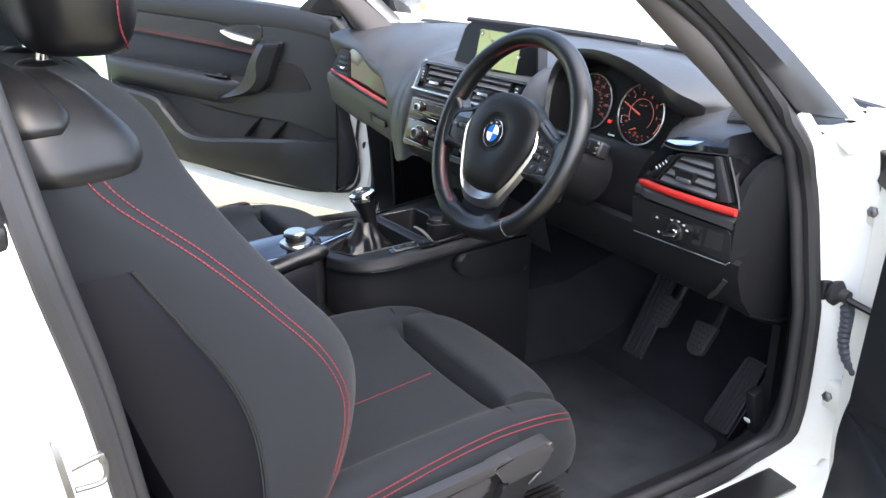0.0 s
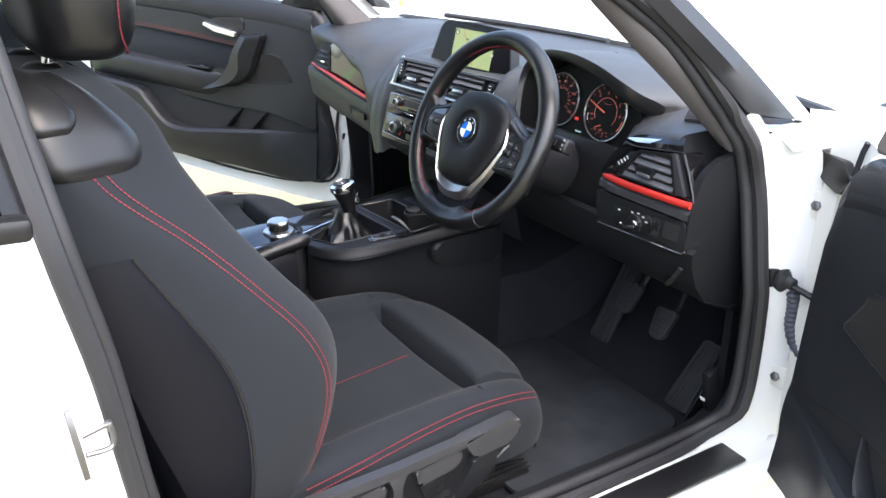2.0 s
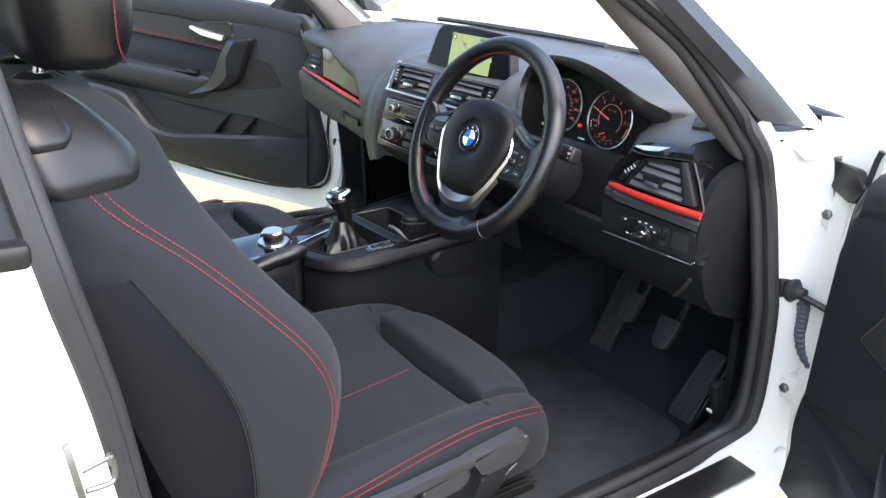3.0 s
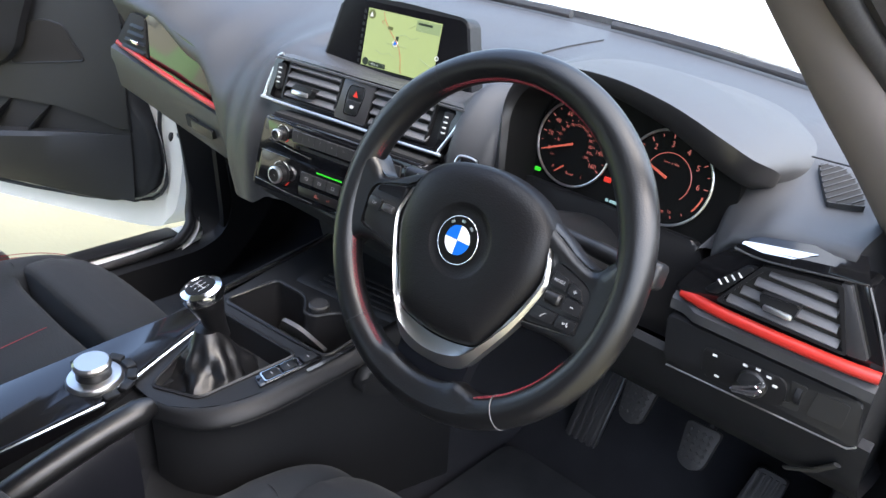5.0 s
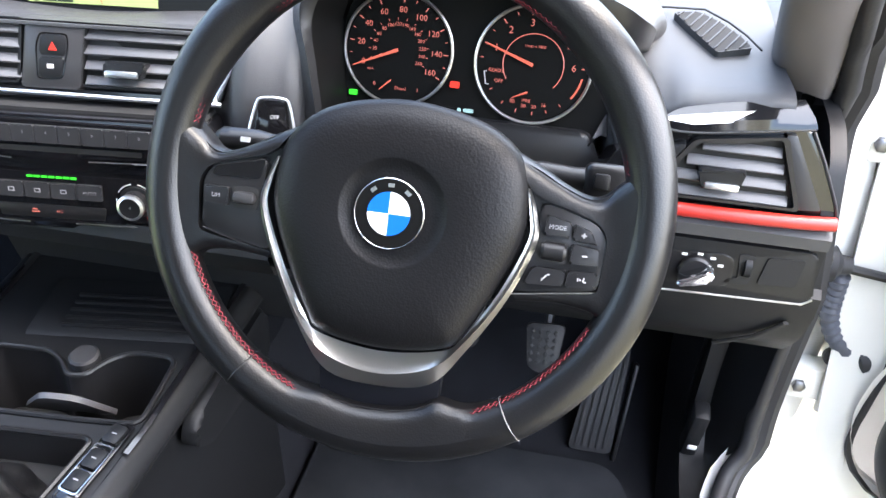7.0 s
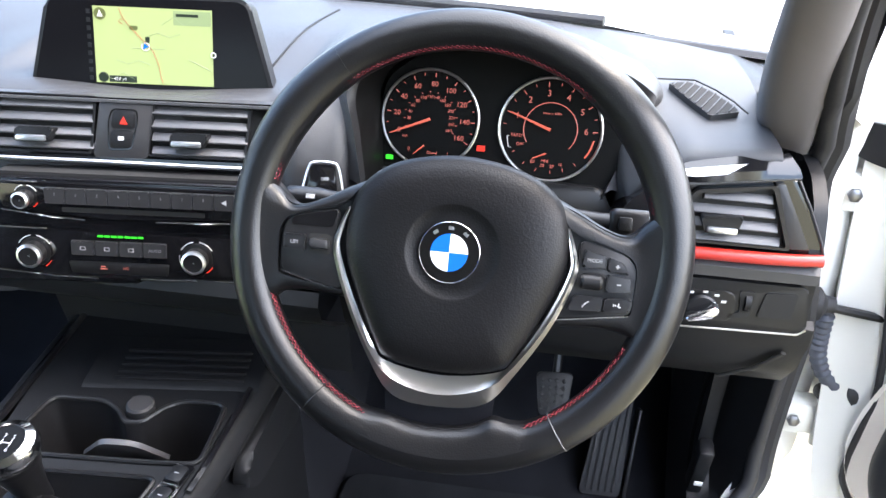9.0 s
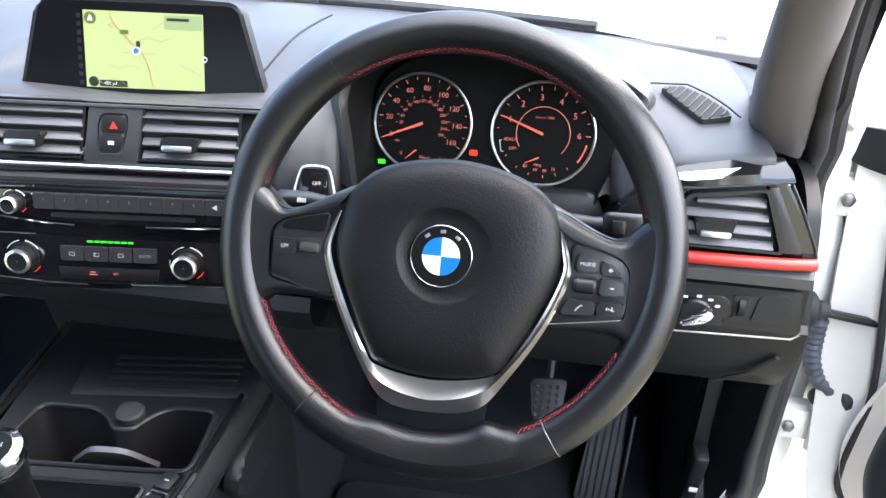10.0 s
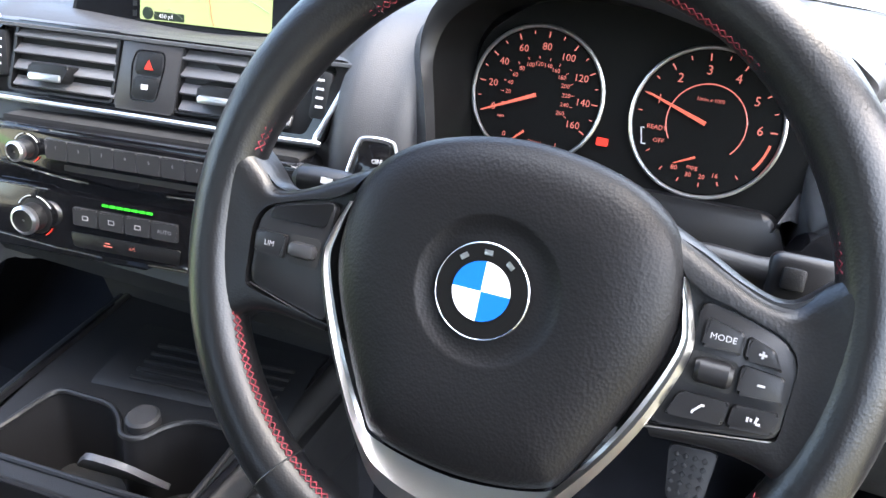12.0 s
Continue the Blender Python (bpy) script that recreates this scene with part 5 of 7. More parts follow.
fr_ = part("button_field", slab(W, rounded([(0.0985, 0.0135), (0.118, 0.0095), (0.138, 0.003), (0.1445, -0.008), (0.1430, -0.0415), (0.086, -0.0495), (0.093, -0.030), (0.0985, -0.010)], 0.006), 0.0, 0.0082, 0.001), SATIN, wheel)
part("field_line", tube([W @ Vector(p) for p in ((0.084, -0.0517, 0.0085), (0.115, -0.0468, 0.0088), (0.143, -0.0425, 0.0085))], 0.0005, 6), SILVER, wheel, "thin chrome line")
key([(0.1025, 0.0060), (0.1195, 0.0025), (0.1195, -0.0085), (0.1020, -0.0075)], fr_, text="MODE")
key([(0.1215, 0.0020), (0.1335, -0.0020), (0.1385, -0.0110), (0.1215, -0.0090)], fr_, ((0, 0, 0.0034, 0), (0, 0, 0.0034, 90)))
part("roller_well", slab(W, rounded([(0.0995, -0.0100), (0.1200, -0.0115), (0.1200, -0.0265), (0.0975, -0.0265)], 0.003), 0.006, 0.0086), DARK, fr_)
part("roller", tube([W @ Vector((x, -0.0185, 0.0090)) for x in (0.1015, 0.1035, 0.1165, 0.1185)], [0.0045, 0.0062, 0.0062, 0.0045], 14), SATIN, fr_)
key([(0.1215, -0.0115), (0.1400, -0.0130), (0.1412, -0.0255), (0.1212, -0.0250)], fr_, ((0, 0, 0.0032, 0),))
key([(0.0980, -0.0300), (0.1200, -0.0300), (0.1190, -0.0410), (0.0930, -0.0425)], fr_, ((-0.0012, -0.0005, 0.0042, 48), (0.0012, 0.0016, 0.0018, 10), (-0.0026, -0.0022, 0.0018, 80)))
key([(0.1215, -0.0300), (0.1412, -0.0290), (0.1405, -0.0395), (0.1205, -0.0410)], fr_, ((-0.0024, 0, 0.0022, 90), (-0.0008, 0, 0.0014, 90), (0.0014, 0.0004, 0.0030, 75), (0.0024, -0.0012, 0.0018, 0)))
fl_ = part("button_field", slab(W, rounded([(-0.0955, 0.0195), (-0.116, 0.0150), (-0.134, 0.0105), (-0.141, 0.0000), (-0.1405, -0.0345), (-0.088, -0.0465), (-0.098, -0.016)], 0.006), 0.0, 0.0082, 0.001), SATIN, wheel)
part("field_line", tube([W @ Vector(p) for p in ((-0.1400, -0.0355, 0.0080), (-0.115, -0.0418, 0.0083), (-0.089, -0.0475, 0.0080))], 0.0004, 6), FASCIA, wheel)
part("field_strip", slab(W, rounded([(-0.0965, 0.0180), (-0.116, 0.0135), (-0.133, 0.0092), (-0.135, 0.0030), (-0.0995, 0.0040)], 0.003), 0.0082, 0.0088), GLOSS, fl_)
key([(-0.1400, -0.0045), (-0.1210, -0.0045), (-0.1213, -0.0180), (-0.1395, -0.0170)], fl_, text="LIM")
part("rocker_well", slab(W, rounded([(-0.1195, -0.0030), (-0.1000, -0.0030), (-0.1000, -0.0190), (-0.1185, -0.0190)], 0.003), 0.006, 0.0088), DARK, fl_)
part("rocker", box(at(W, -0.1098, -0.0108, 0.010), 0.0165, 0.0085, 0.008, 0.003), FASCIA, fl_)
# column and stalks
col = thing("steering_column", (0.372, 0.14, 0.86), "black plastic steering column shroud with two stalks", "steering column")
cr = []
for t in np.linspace(0, 1, 6):
    m = at(W, 0, -0.01, -0.03 - 0.19 * t)
    cr.append([m @ Vector((0.058 * math.cos(a) * (1 + 0.1 * t), (0.048 + 0.012 * t) * math.sin(a), 0)) for a in np.linspace(0, 2 * math.pi, 28, endpoint=False)])
part("shroud", loft(cr), HARD, col)
s1 = part("stalk", tube([W @ p for p in smooth_line([(-0.04, 0.014, -0.076), (-0.08, 0.022, -0.073), (-0.125, 0.026, -0.070), (-0.168, 0.026, -0.068)], 5)], [0.008] * 6 + [0.010] * 5 + [0.0115] * 4 + [0.006], 12, flat=0.8), SATIN, col, "black indicator stalk")
part("glyph", box(at(W, -0.140, 0.027, -0.0575), 0.008, 0.004, 0.0006), MARK, s1)
s2 = part("stalk", tube([W @ p for p in smooth_line([(0.04, 0.030, -0.075), (0.085, 0.030, -0.074), (0.125, 0.028, -0.072), (0.155, 0.026, -0.070)], 5)], [0.009] * 6 + [0.010] * 4 + [0.011] * 5 + [0.009], 12, flat=0.9), SATIN, col, "black wiper stalk")
part("stalk_head", box(at(W, 0.146, 0.029, -0.070), 0.042, 0.027, 0.026, 0.006, 3), SATIN, s2)
part("stalk_roller", box(at(W, 0.138, 0.029, -0.056), 0.012, 0.012, 0.006, 0.002), HARD, s2)
for k, (y, n) in enumerate(((0.0395, 0.004), (0.0370, 0.005), (0.0300, 0.007), (0.0275, 0.005), (0.0210, 0.004))):
    part("glyph", box(at(W, 0.160, y, -0.0566), n, 0.0010, 0.0006), MARK, s2)

# ---- centre console ----
con = thing("centre_console", (0, 0, 0.3), "black centre console with cup holders between the seats", "console")


def top(x, y, dz=0.0):
    """A place on the console's sloping top."""
    return Vector((x, y, 0.615 + 0.1228 * y + dz))


CT = Matrix.Translation((0, 0, 0.615)) @ Matrix.Rotation(radians(7), 4, "X")


def sheet(outer, holes, dz):
    """A flat cover on the sloping top with openings cut through it."""
    b = bmesh.new()
    for ring in (outer, *holes):
        vs = [b.verts.new(top(x, y, dz)) for x, y in ring]
        for i, v in enumerate(vs):
            b.edges.new((v, vs[(i + 1) % len(vs)]))
    bmesh.ops.triangle_fill(b, use_beauty=True, edges=b.edges[:])
    return b


# sides with their lip
LIP_R = [(-0.150, 0.022), (-0.140, 0.050), (-0.120, 0.0765), (-0.090, 0.0985), (-0.036, 0.1150), (0.06, 0.1235), (0.10, 0.1265), (0.17, 0.1300), (0.30, 0.1380)]
for s in (1, -1):
    pr = []
    for y, xr in LIP_R:
        xr = xr if s > 0 else min(0.142, max(xr, 0.085) + 0.008)
        out = 0.012 if y > -0.13 else 0.004
        zz = 0.615 + 0.1228 * y
        pr.append([(s * (xr - 0.004), y, zz), (s * (xr + 0.004), y - 0.001, zz - 0.002), (s * (xr + out), y - 0.003, zz - 0.012), (s * (xr + out + 0.003), y - 0.004, zz - 0.020), (s * (xr + out - 0.001), y - 0.003, zz - 0.025),
                   (s * (xr + out - 0.008), y, zz - 0.031), (s * (xr + 0.002), y, zz - 0.075), (s * (xr + 0.008), y, zz - 0.16), (s * (xr + 0.020), y, 0.29)])
    rows = [smooth_line(r, 2) for r in pr]
    part("side_panel", loft([list(r) for r in zip(*[smooth_line(c, 3) for c in zip(*rows)])], False), HARD, con, sharp=60)
part("edge_line", tube(smooth_line([top(x + 0.014, y - 0.004, -0.0215) for y, x in LIP_R[3:]], 5), 0.0012, 6), SATIN, con)
KP = Matrix(((0, 0, 1, 0.136), (1, 0, 0, 0), (0, 1, 0, 0), (0, 0, 0, 1)))
part("knee_pad", slab(KP, rounded([(0.085, 0.575), (0.10, 0.600), (0.20, 0.612), (0.29, 0.618), (0.29, 0.53), (0.12, 0.545)], 0.02), 0.0, 0.016, 0.010, 3), HARD, con, "padded knee rest")
for s in (1, -1):
    part("gloss_edge", loft([[top(s * a, y, 0.001), top(s * (a + 0.004), y, 0.0040), top(s * (a + 0.009), y, 0.0030)] for a, y in ((0.114, 0.02), (0.118, 0.06), (0.120, 0.12), (0.122, 0.20), (0.128, 0.30))], False), GLOSS, con)
# deck with the wells let into it, turned a little to the driver
gw = rounded([(-0.004, -0.136), (0.062, -0.107), (0.081, 0.032), (-0.083, 0.020)], 0.010)
cup = rounded([(-0.098, 0.038), (-0.02, 0.044), (0.060, 0.050), (0.1150, 0.056), (0.1135, 0.100), (0.1105, 0.1460), (0.064, 0.1440), (0.044, 0.130), (0.0300, 0.1030), (0.0125, 0.1000), (-0.004, 0.118), (-0.024, 0.1290), (-0.086, 0.1250)], 0.014, 5)
outline = [(x - 0.004, y) for y, x in LIP_R] + [(-0.138, 0.30), (-0.125, 0.17), (-0.112, 0.06), (-0.110, -0.08), (-0.06, -0.150)]
part("deck", sheet(outline, (gw, cup), 0.0), HARD, con)
part("gear_well", loft([[top(x, y, 0.0005) for x, y in gw], [top(0.02 + (x - 0.02) * 0.93, -0.04 + (y + 0.04) * 0.93, -0.036) for x, y in gw]], True, False), SATIN, con)
# floor coloured near-black for the shade down in the well
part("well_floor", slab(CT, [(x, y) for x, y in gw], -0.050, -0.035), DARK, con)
part("well_rim", tube([top(x, y, 0.0005) for x, y in gw], 0.0028, 6, True), SATIN, con)
part("cup_rim", tube([top(x, y, 0.001) for x, y in cup], 0.0030, 8, True), SATIN, con)
cuph = part("cup_holder", loft([[top(x, y, 0) for x, y in cup], [top(0.012 + (x - 0.012) * 0.96, 0.092 + (y - 0.092) * 0.92, -0.05) for x, y in cup], [top(0.012 + (x - 0.012) * 0.9, 0.092 + (y - 0.092) * 0.85, -0.078) for x, y in cup]], True, False), SATIN, con, "black twin cup holder")
# cup bottom likewise darkened by colour to read as deep shade
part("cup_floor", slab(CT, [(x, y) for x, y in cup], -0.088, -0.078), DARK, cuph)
part("cup_divider", slab(CT @ Matrix.Translation((0, 0.060, 0.016)) @ Matrix.Rotation(radians(6), 4, "Z") @ Matrix.Rotation(radians(118), 4, "X"), rounded([(-0.040, -0.074), (0.062, -0.074), (0.040, -0.030), (0.030, -0.022), (0.006, -0.020), (-0.004, -0.026)], 0.006), -0.006, 0.0, 0.001), SLAT, cuph, "grey divider between the cups")
part("socket_cap", lathe(Matrix.Translation(top(0.0205, 0.122, 0.001)) @ Matrix.Rotation(radians(7), 4, "X"), [(0.0150, -0.01), (0.0150, 0.004), (0.0155, 0.008), (0.013, 0.0105), (0.001, 0.0100)], 28), RUBBER, con, "black round power socket cap")
TR = CT @ Matrix.Translation((0.035, 0.20, 0)) @ Matrix.Rotation(radians(8), 4, "Z")
part("tray", loft([[TR @ Vector((x, y, z)) for x in np.linspace(-0.105, 0.098, 8)] for y, z in ((-0.040, 0.001), (-0.034, 0.004), (0.040, 0.004), (0.055, 0.002))], False), HARD, con)
for k in range(5):
    part("tray_rib", box(TR @ Matrix.Translation((0.004, -0.026 + 0.0125 * k, 0.005)), 0.150, 0.0045, 0.004, 0.0015), SATIN, con)
# drive switches right of the lever
sx = part("switch_field", slab(CT, rounded([(0.080, -0.036), (0.102, -0.042), (0.114, 0.052), (0.092, 0.056)], 0.003), 0.0, 0.003, 0.001), GLOSS, con)
for y in (-0.017, 0.008, 0.038):
    x = 0.0955 + 0.13 * y
    part("drive_switch", slab(at(CT, x, y, 0, -8), rounded([(-0.0085, -0.0105), (0.0085, -0.0105), (0.0085, 0.0105), (-0.0085, 0.0105)], 0.003), 0.002, 0.0065, 0.002), HARD, sx)
    part("glyph", box(at(CT, x, y, 0.0067, -8), 0.005, 0.0012, 0.0004), PRINT, sx)
so = rounded([(0.0820, -0.0290), (0.1015, -0.0330), (0.1095, 0.0230), (0.0895, 0.0260)], 0.004)
part("switch_rim", rim(CT, so, inset(so, 0.0020), 0.003, 0.0062), CHROME, sx, "bright chrome surround")
# controller panel behind the lever
part("controller_panel", slab(Matrix.Translation((0, 0, 0.616)) @ Matrix.Rotation(radians(4), 4, "X"), rounded([(-0.125, -0.36), (-0.008, -0.36), (-0.010, -0.20), (-0.045, -0.105), (-0.068, -0.03), (-0.10, 0.02), (-0.118, 0.02), (-0.120, -0.1)], 0.008), -0.05, 0.001, 0.003), GLOSS, con, "gloss black panel round the controller knob")
part("panel_edge", tube([Vector(p) for p in ((-0.004, -0.355, 0.590), (-0.006, -0.20, 0.599), (-0.042, -0.10, 0.606), (-0.066, -0.025, 0.612))], 0.0025, 6), CHROME, con)
part("rear_body", loft([[(-0.135, y, 0.30), (-0.133, y, z), (-0.12, y, z + 0.004), (-0.01, y, z + 0.002), (0.008, y, z - 0.10), (0.105, y, z - 0.125), (0.118, y, z - 0.120), (0.124, y, z - 0.14), (0.130, y, 0.30)] for y, z in ((-0.10, 0.585), (-0.2, 0.58), (-0.38, 0.57), (-0.75, 0.56))], False), HARD, con)
ctrl = thing("controller_knob", (-0.055, -0.185, 0.60), "silver and black round controller knob", "control knob")
I0 = Matrix.Translation((-0.055, -0.185, 0.601)) @ Matrix.Rotation(radians(4), 4, "X")
part("collar", lathe(I0, [(0.036, 0), (0.036, 0.004), (0.033, 0.009), (0.024, 0.011), (0.001, 0.011)], 36), SILVER, ctrl)
part("knob_side", lathe(I0, [(0.0225, 0.010), (0.0215, 0.020), (0.024, 0.026), (0.001, 0.026)], 36), SATIN, ctrl)
part("knob_cap", lathe(I0, [(0.0235, 0.024), (0.0238, 0.029), (0.021, 0.032), (0.001, 0.0315)], 36), SILVER, ctrl)
for k in range(7):
    a = radians(28 + 30 * k - 30)
    part("key", box(I0 @ Matrix.Translation((0.046 * math.cos(a), 0.046 * math.sin(a), 0.004)) @ Matrix.Rotation(a, 4, "Z"), 0.013, 0.020, 0.006, 0.002), HARD, ctrl)
# handbrake
hb = thing("handbrake", (0.05, -0.30, 0.55), "black leather handbrake lever with a sewn gaiter", "handbrake")
part("grip", tube(smooth_line([(0.058, -0.42, 0.552), (0.062, -0.34, 0.587), (0.066, -0.25, 0.615), (0.069, -0.172, 0.630)], 6), [0.017] * 7 + [0.0175] * 6 + [0.0165] * 4 + [0.014, 0.010], 14), LEATHER, hb)
part("gaiter", loft([[(0.058 + w * math.copysign(abs(math.cos(a)) ** 0.45, math.cos(a)) * (1.25 - 0.35 * math.sin(a)), y, z + h * math.sin(a) ** 0.8) for a in np.linspace(0, math.pi, 16)] for y, z, w, h in ((-0.46, 0.47, 0.032, 0.06), (-0.38, 0.47, 0.031, 0.095), (-0.30, 0.475, 0.029, 0.118), (-0.235, 0.485, 0.026, 0.125), (-0.20, 0.50, 0.022, 0.105))], False), BACKING, hb)
buckle = thing("belt_buckle", (0.12, -0.40, 0.45), "black seat belt buckle with red release key", "belt buckle")
part("housing", box(Matrix.Translation((0.118, -0.40, 0.47)) @ Matrix.Rotation(radians(-20), 4, "X"), 0.024, 0.05, 0.09, 0.006), HARD, buckle)
part("release_key", box(Matrix.Translation((0.118, -0.386, 0.515)) @ Matrix.Rotation(radians(-20), 4, "X"), 0.018, 0.03, 0.012, 0.003), RED, buckle)

# ---- gear lever ----
gear = thing("gear_lever", (0.0, -0.045, 0.58), "manual gear lever with leather gaiter and chrome-ringed knob", "gear lever")
folds = []
for k in range(13):
    t = k / 12
    w = lerp(0.066, 0.0165, t ** 0.72)
    cx, cy = lerp(0.010, -0.008, t), lerp(-0.046, -0.048, t)
    ring = []
    for a in np.linspace(0, 2 * math.pi, 48, endpoint=False):
        pleat = (0.13 * math.sin(5 * a + 5 * t) + 0.08 * math.sin(9 * a - 6 * t)) * math.sin(math.pi * min(1, 0.15 + t)) ** 0.5
        square = 1 + 0.10 * (1 - t) * abs(math.sin(2 * a)) ** 2
        ring.append((cx + w * square * (1 + pleat) * math.cos(a), cy + w * square * (1 + pleat) * math.sin(a), lerp(0.576, 0.650, t) + 0.004 * math.sin(14 * t + 3 * a) * (1 - t)))
    folds.append(ring)
part("gaiter", loft(folds), LEATHER, gear)
KN = Matrix.Translation((-0.006, -0.036, 0.652)) @ Matrix.Rotation(radians(16), 4, "X") @ Matrix.Rotation(radians(-4), 4, "Y")
part("stem", lathe(KN, [(0.014, -0.02), (0.015, 0.0), (0.018, 0.02), (0.0235, 0.04), (0.0275, 0.052), (0.024, 0.062), (0.001, 0.063)], 28), LEATHER, gear)
part("knob_ring", lathe(KN, [(0.0275, 0.050), (0.0295, 0.056), (0.0275, 0.064), (0.0205, 0.0675), (0.0190, 0.064)], 32), CHROME, gear, "bright chrome ring")
kc = part("knob_cap", lathe(KN, [(0.0198, 0.062), (0.0198, 0.0660), (0.001, 0.0672)], 28), DIAL, gear)
for s, x, y in (("1", -0.009, 0.006), ("3", 0.0, 0.007), ("5", 0.009, 0.006), ("2", -0.009, -0.007), ("4", 0.0, -0.008), ("6", 0.009, -0.007)):
    words(kc, s, KN @ Matrix.Translation((x, y, 0.0678)), 0.0062, MARK, "number")
part("gate", box(KN @ Matrix.Translation((0, 0, 0.0676)), 0.018, 0.0008, 0.0004), MARK, kc)
for x in (-0.009, 0.0, 0.009):
    part("gate", box(KN @ Matrix.Translation((x, 0, 0.0676)), 0.0008, 0.007, 0.0004), MARK, kc)

# ---- seats ----
def cushion_rows():
    """The cloth cushion of a seat, round x = 0, its front face dropping into the slot before the thigh pad."""
    rows = []
    for y, zc, zb, hw in ((-0.50, 0.455, 0.475, 0.235), (-0.42, 0.458, 0.492, 0.248), (-0.30, 0.468, 0.512, 0.252), (-0.18, 0.482, 0.520, 0.250), (-0.115, 0.491, 0.518, 0.247), (-0.095, 0.4895, 0.5175, 0.247), (-0.0885, 0.470, 0.517, 0.247), (-0.087, 0.42, 0.5165, 0.247)):
        zi = zb + 0.012 * min(1, max(0, (y + 0.5) / 0.2))
        rows.append([(-hw, y, 0.40), (-hw - 0.004, y, zi - 0.045), (-hw + 0.012, y, zi - 0.012), (-hw + 0.035, y, zi), (-hw + 0.066, y, zi - 0.006), (-0.150, y, zc + 0.006), (-0.06, y, zc), (0, y, zc - 0.002), (0.06, y, zc), (0.150, y, zc + 0.006), (hw - 0.066, y, zb - 0.006), (hw - 0.035, y, zb), (hw - 0.012, y, zb - 0.012), (hw + 0.004, y, zb - 0.045), (hw, y, 0.40)])
    return rows


def seat(cx, driver):
    s = thing("driver_seat" if driver else "passenger_seat", (cx, -0.25, 0.285), "charcoal cloth sports seat with red double stitching", "car seat", "front seats")
    out = 1 if driver else -1

    def P(x, y, z):
        return Vector((cx + out * x, y, z))

    rows = [smooth_line([P(*p) for p in r], 4) for r in cushion_rows()]
    dense = list(zip(*[smooth_line(c, 6) for c in zip(*rows)]))
    part("cushion", loft([list(r) for r in dense], False), CLOTH, s, sharp=70)
    # side bolsters run on past the thigh pad
    for q in (-1, 1):
        bl = []
        for y, zb, hw in ((-0.104, 0.5168, 0.2465), (-0.092, 0.5172, 0.247), (-0.04, 0.513, 0.244), (0.0, 0.504, 0.239), (0.028, 0.490, 0.230), (0.046, 0.466, 0.218), (0.054, 0.43, 0.206), (0.052, 0.39, 0.20)):
            zb += 0.012 * min(1, max(0, (0.03 - y) / 0.1)) if q < 0 else 0.0
            bl.append(smooth_line([P(q * (hw - 0.090), y, zb - 0.085), P(q * (hw - 0.080), y, zb - 0.020), P(q * (hw - 0.066), y, zb - 0.005), P(q * (hw - 0.035), y, zb), P(q * (hw - 0.012), y, zb - 0.012), P(q * (hw + 0.004), y, zb - 0.045), P(q * hw, y, 0.385)], 4))
        part("bolster", loft([list(r) for r in zip(*[smooth_line(c, 3) for c in zip(*bl)])], False), CLOTH, s, sharp=70)
    pad = []
    for y, z1 in ((-0.0745, 0.440), (-0.0775, 0.507), (-0.0768, 0.519), (-0.0725, 0.5265), (-0.062, 0.5300), (-0.03, 0.530), (0.0, 0.5255), (0.03, 0.515), (0.05, 0.500), (0.062, 0.476), (0.066, 0.445), (0.055, 0.40), (0.02, 0.36)):
        row = []
        for x in np.linspace(-0.176, 0.172, 17):
            f = abs(x / 0.176)
            row.append(P(x, y - (0.022 * f ** 3 if y > -0.03 else 0.0), max(0.36, z1 - 0.010 * f ** 8)))
        pad.append([P(-0.182, row[0].y, min(row[0].z, 0.45))] + row + [P(0.178, row[-1].y, min(row[-1].z, 0.45))])
    dense_pad = zip(*[smooth_line(c, 3) for c in zip(*pad)])
    part("thigh_pad", loft([list(r) for r in dense_pad], False), CLOTH, s, "extending cloth thigh pad", sharp=60)
    # backrest
    RB = [(0.44, -0.44, -0.41, -0.445, -0.60, 0.235), (0.54, -0.465, -0.375, -0.412, -0.63, 0.250), (0.64, -0.50, -0.362, -0.398, -0.665, 0.252), (0.72, -0.53, -0.385, -0.428, -0.69, 0.252),
          (0.80, -0.56, -0.452, -0.495, -0.72, 0.250), (0.88, -0.59, -0.518, -0.572, -0.745, 0.245), (0.96, -0.615, -0.572, -0.660, -0.765, 0.235), (1.02, -0.64, -0.60, -0.69, -0.78, 0.215),
          (1.055, -0.66, -0.635, -0.70, -0.78, 0.18), (1.07, -0.69, -0.675, -0.715, -0.765, 0.12)]
    rr = []
    for z, yc, yn, ys, yb, hw in RB:
        half = [(0.0, yc), (0.07, yc + 0.001), (hw - 0.14, yc + 0.01), (hw - 0.10, lerp(yc, yn, 0.8)), (hw - 0.075, yn), (hw - 0.045, lerp(yn, ys, 0.35)), (hw - 0.015, ys), (hw, ys - 0.035), (hw - 0.002, lerp(ys, yb, 0.6)), (hw - 0.02, yb + 0.01), (hw - 0.06, yb), (0.05, yb - 0.004)]
        full = [(x, y) for x, y in half] + [(-x, y) for x, y in half[:0:-1]]
        rr.append(smooth_line([P(x, y, z) for x, y in full], 3, True))
    cols = list(zip(*[smooth_line(c, 5) for c in zip(*rr)]))
    bk = part("backrest", loft([list(r) for r in cols]), CLOTH, s, sharp=70)

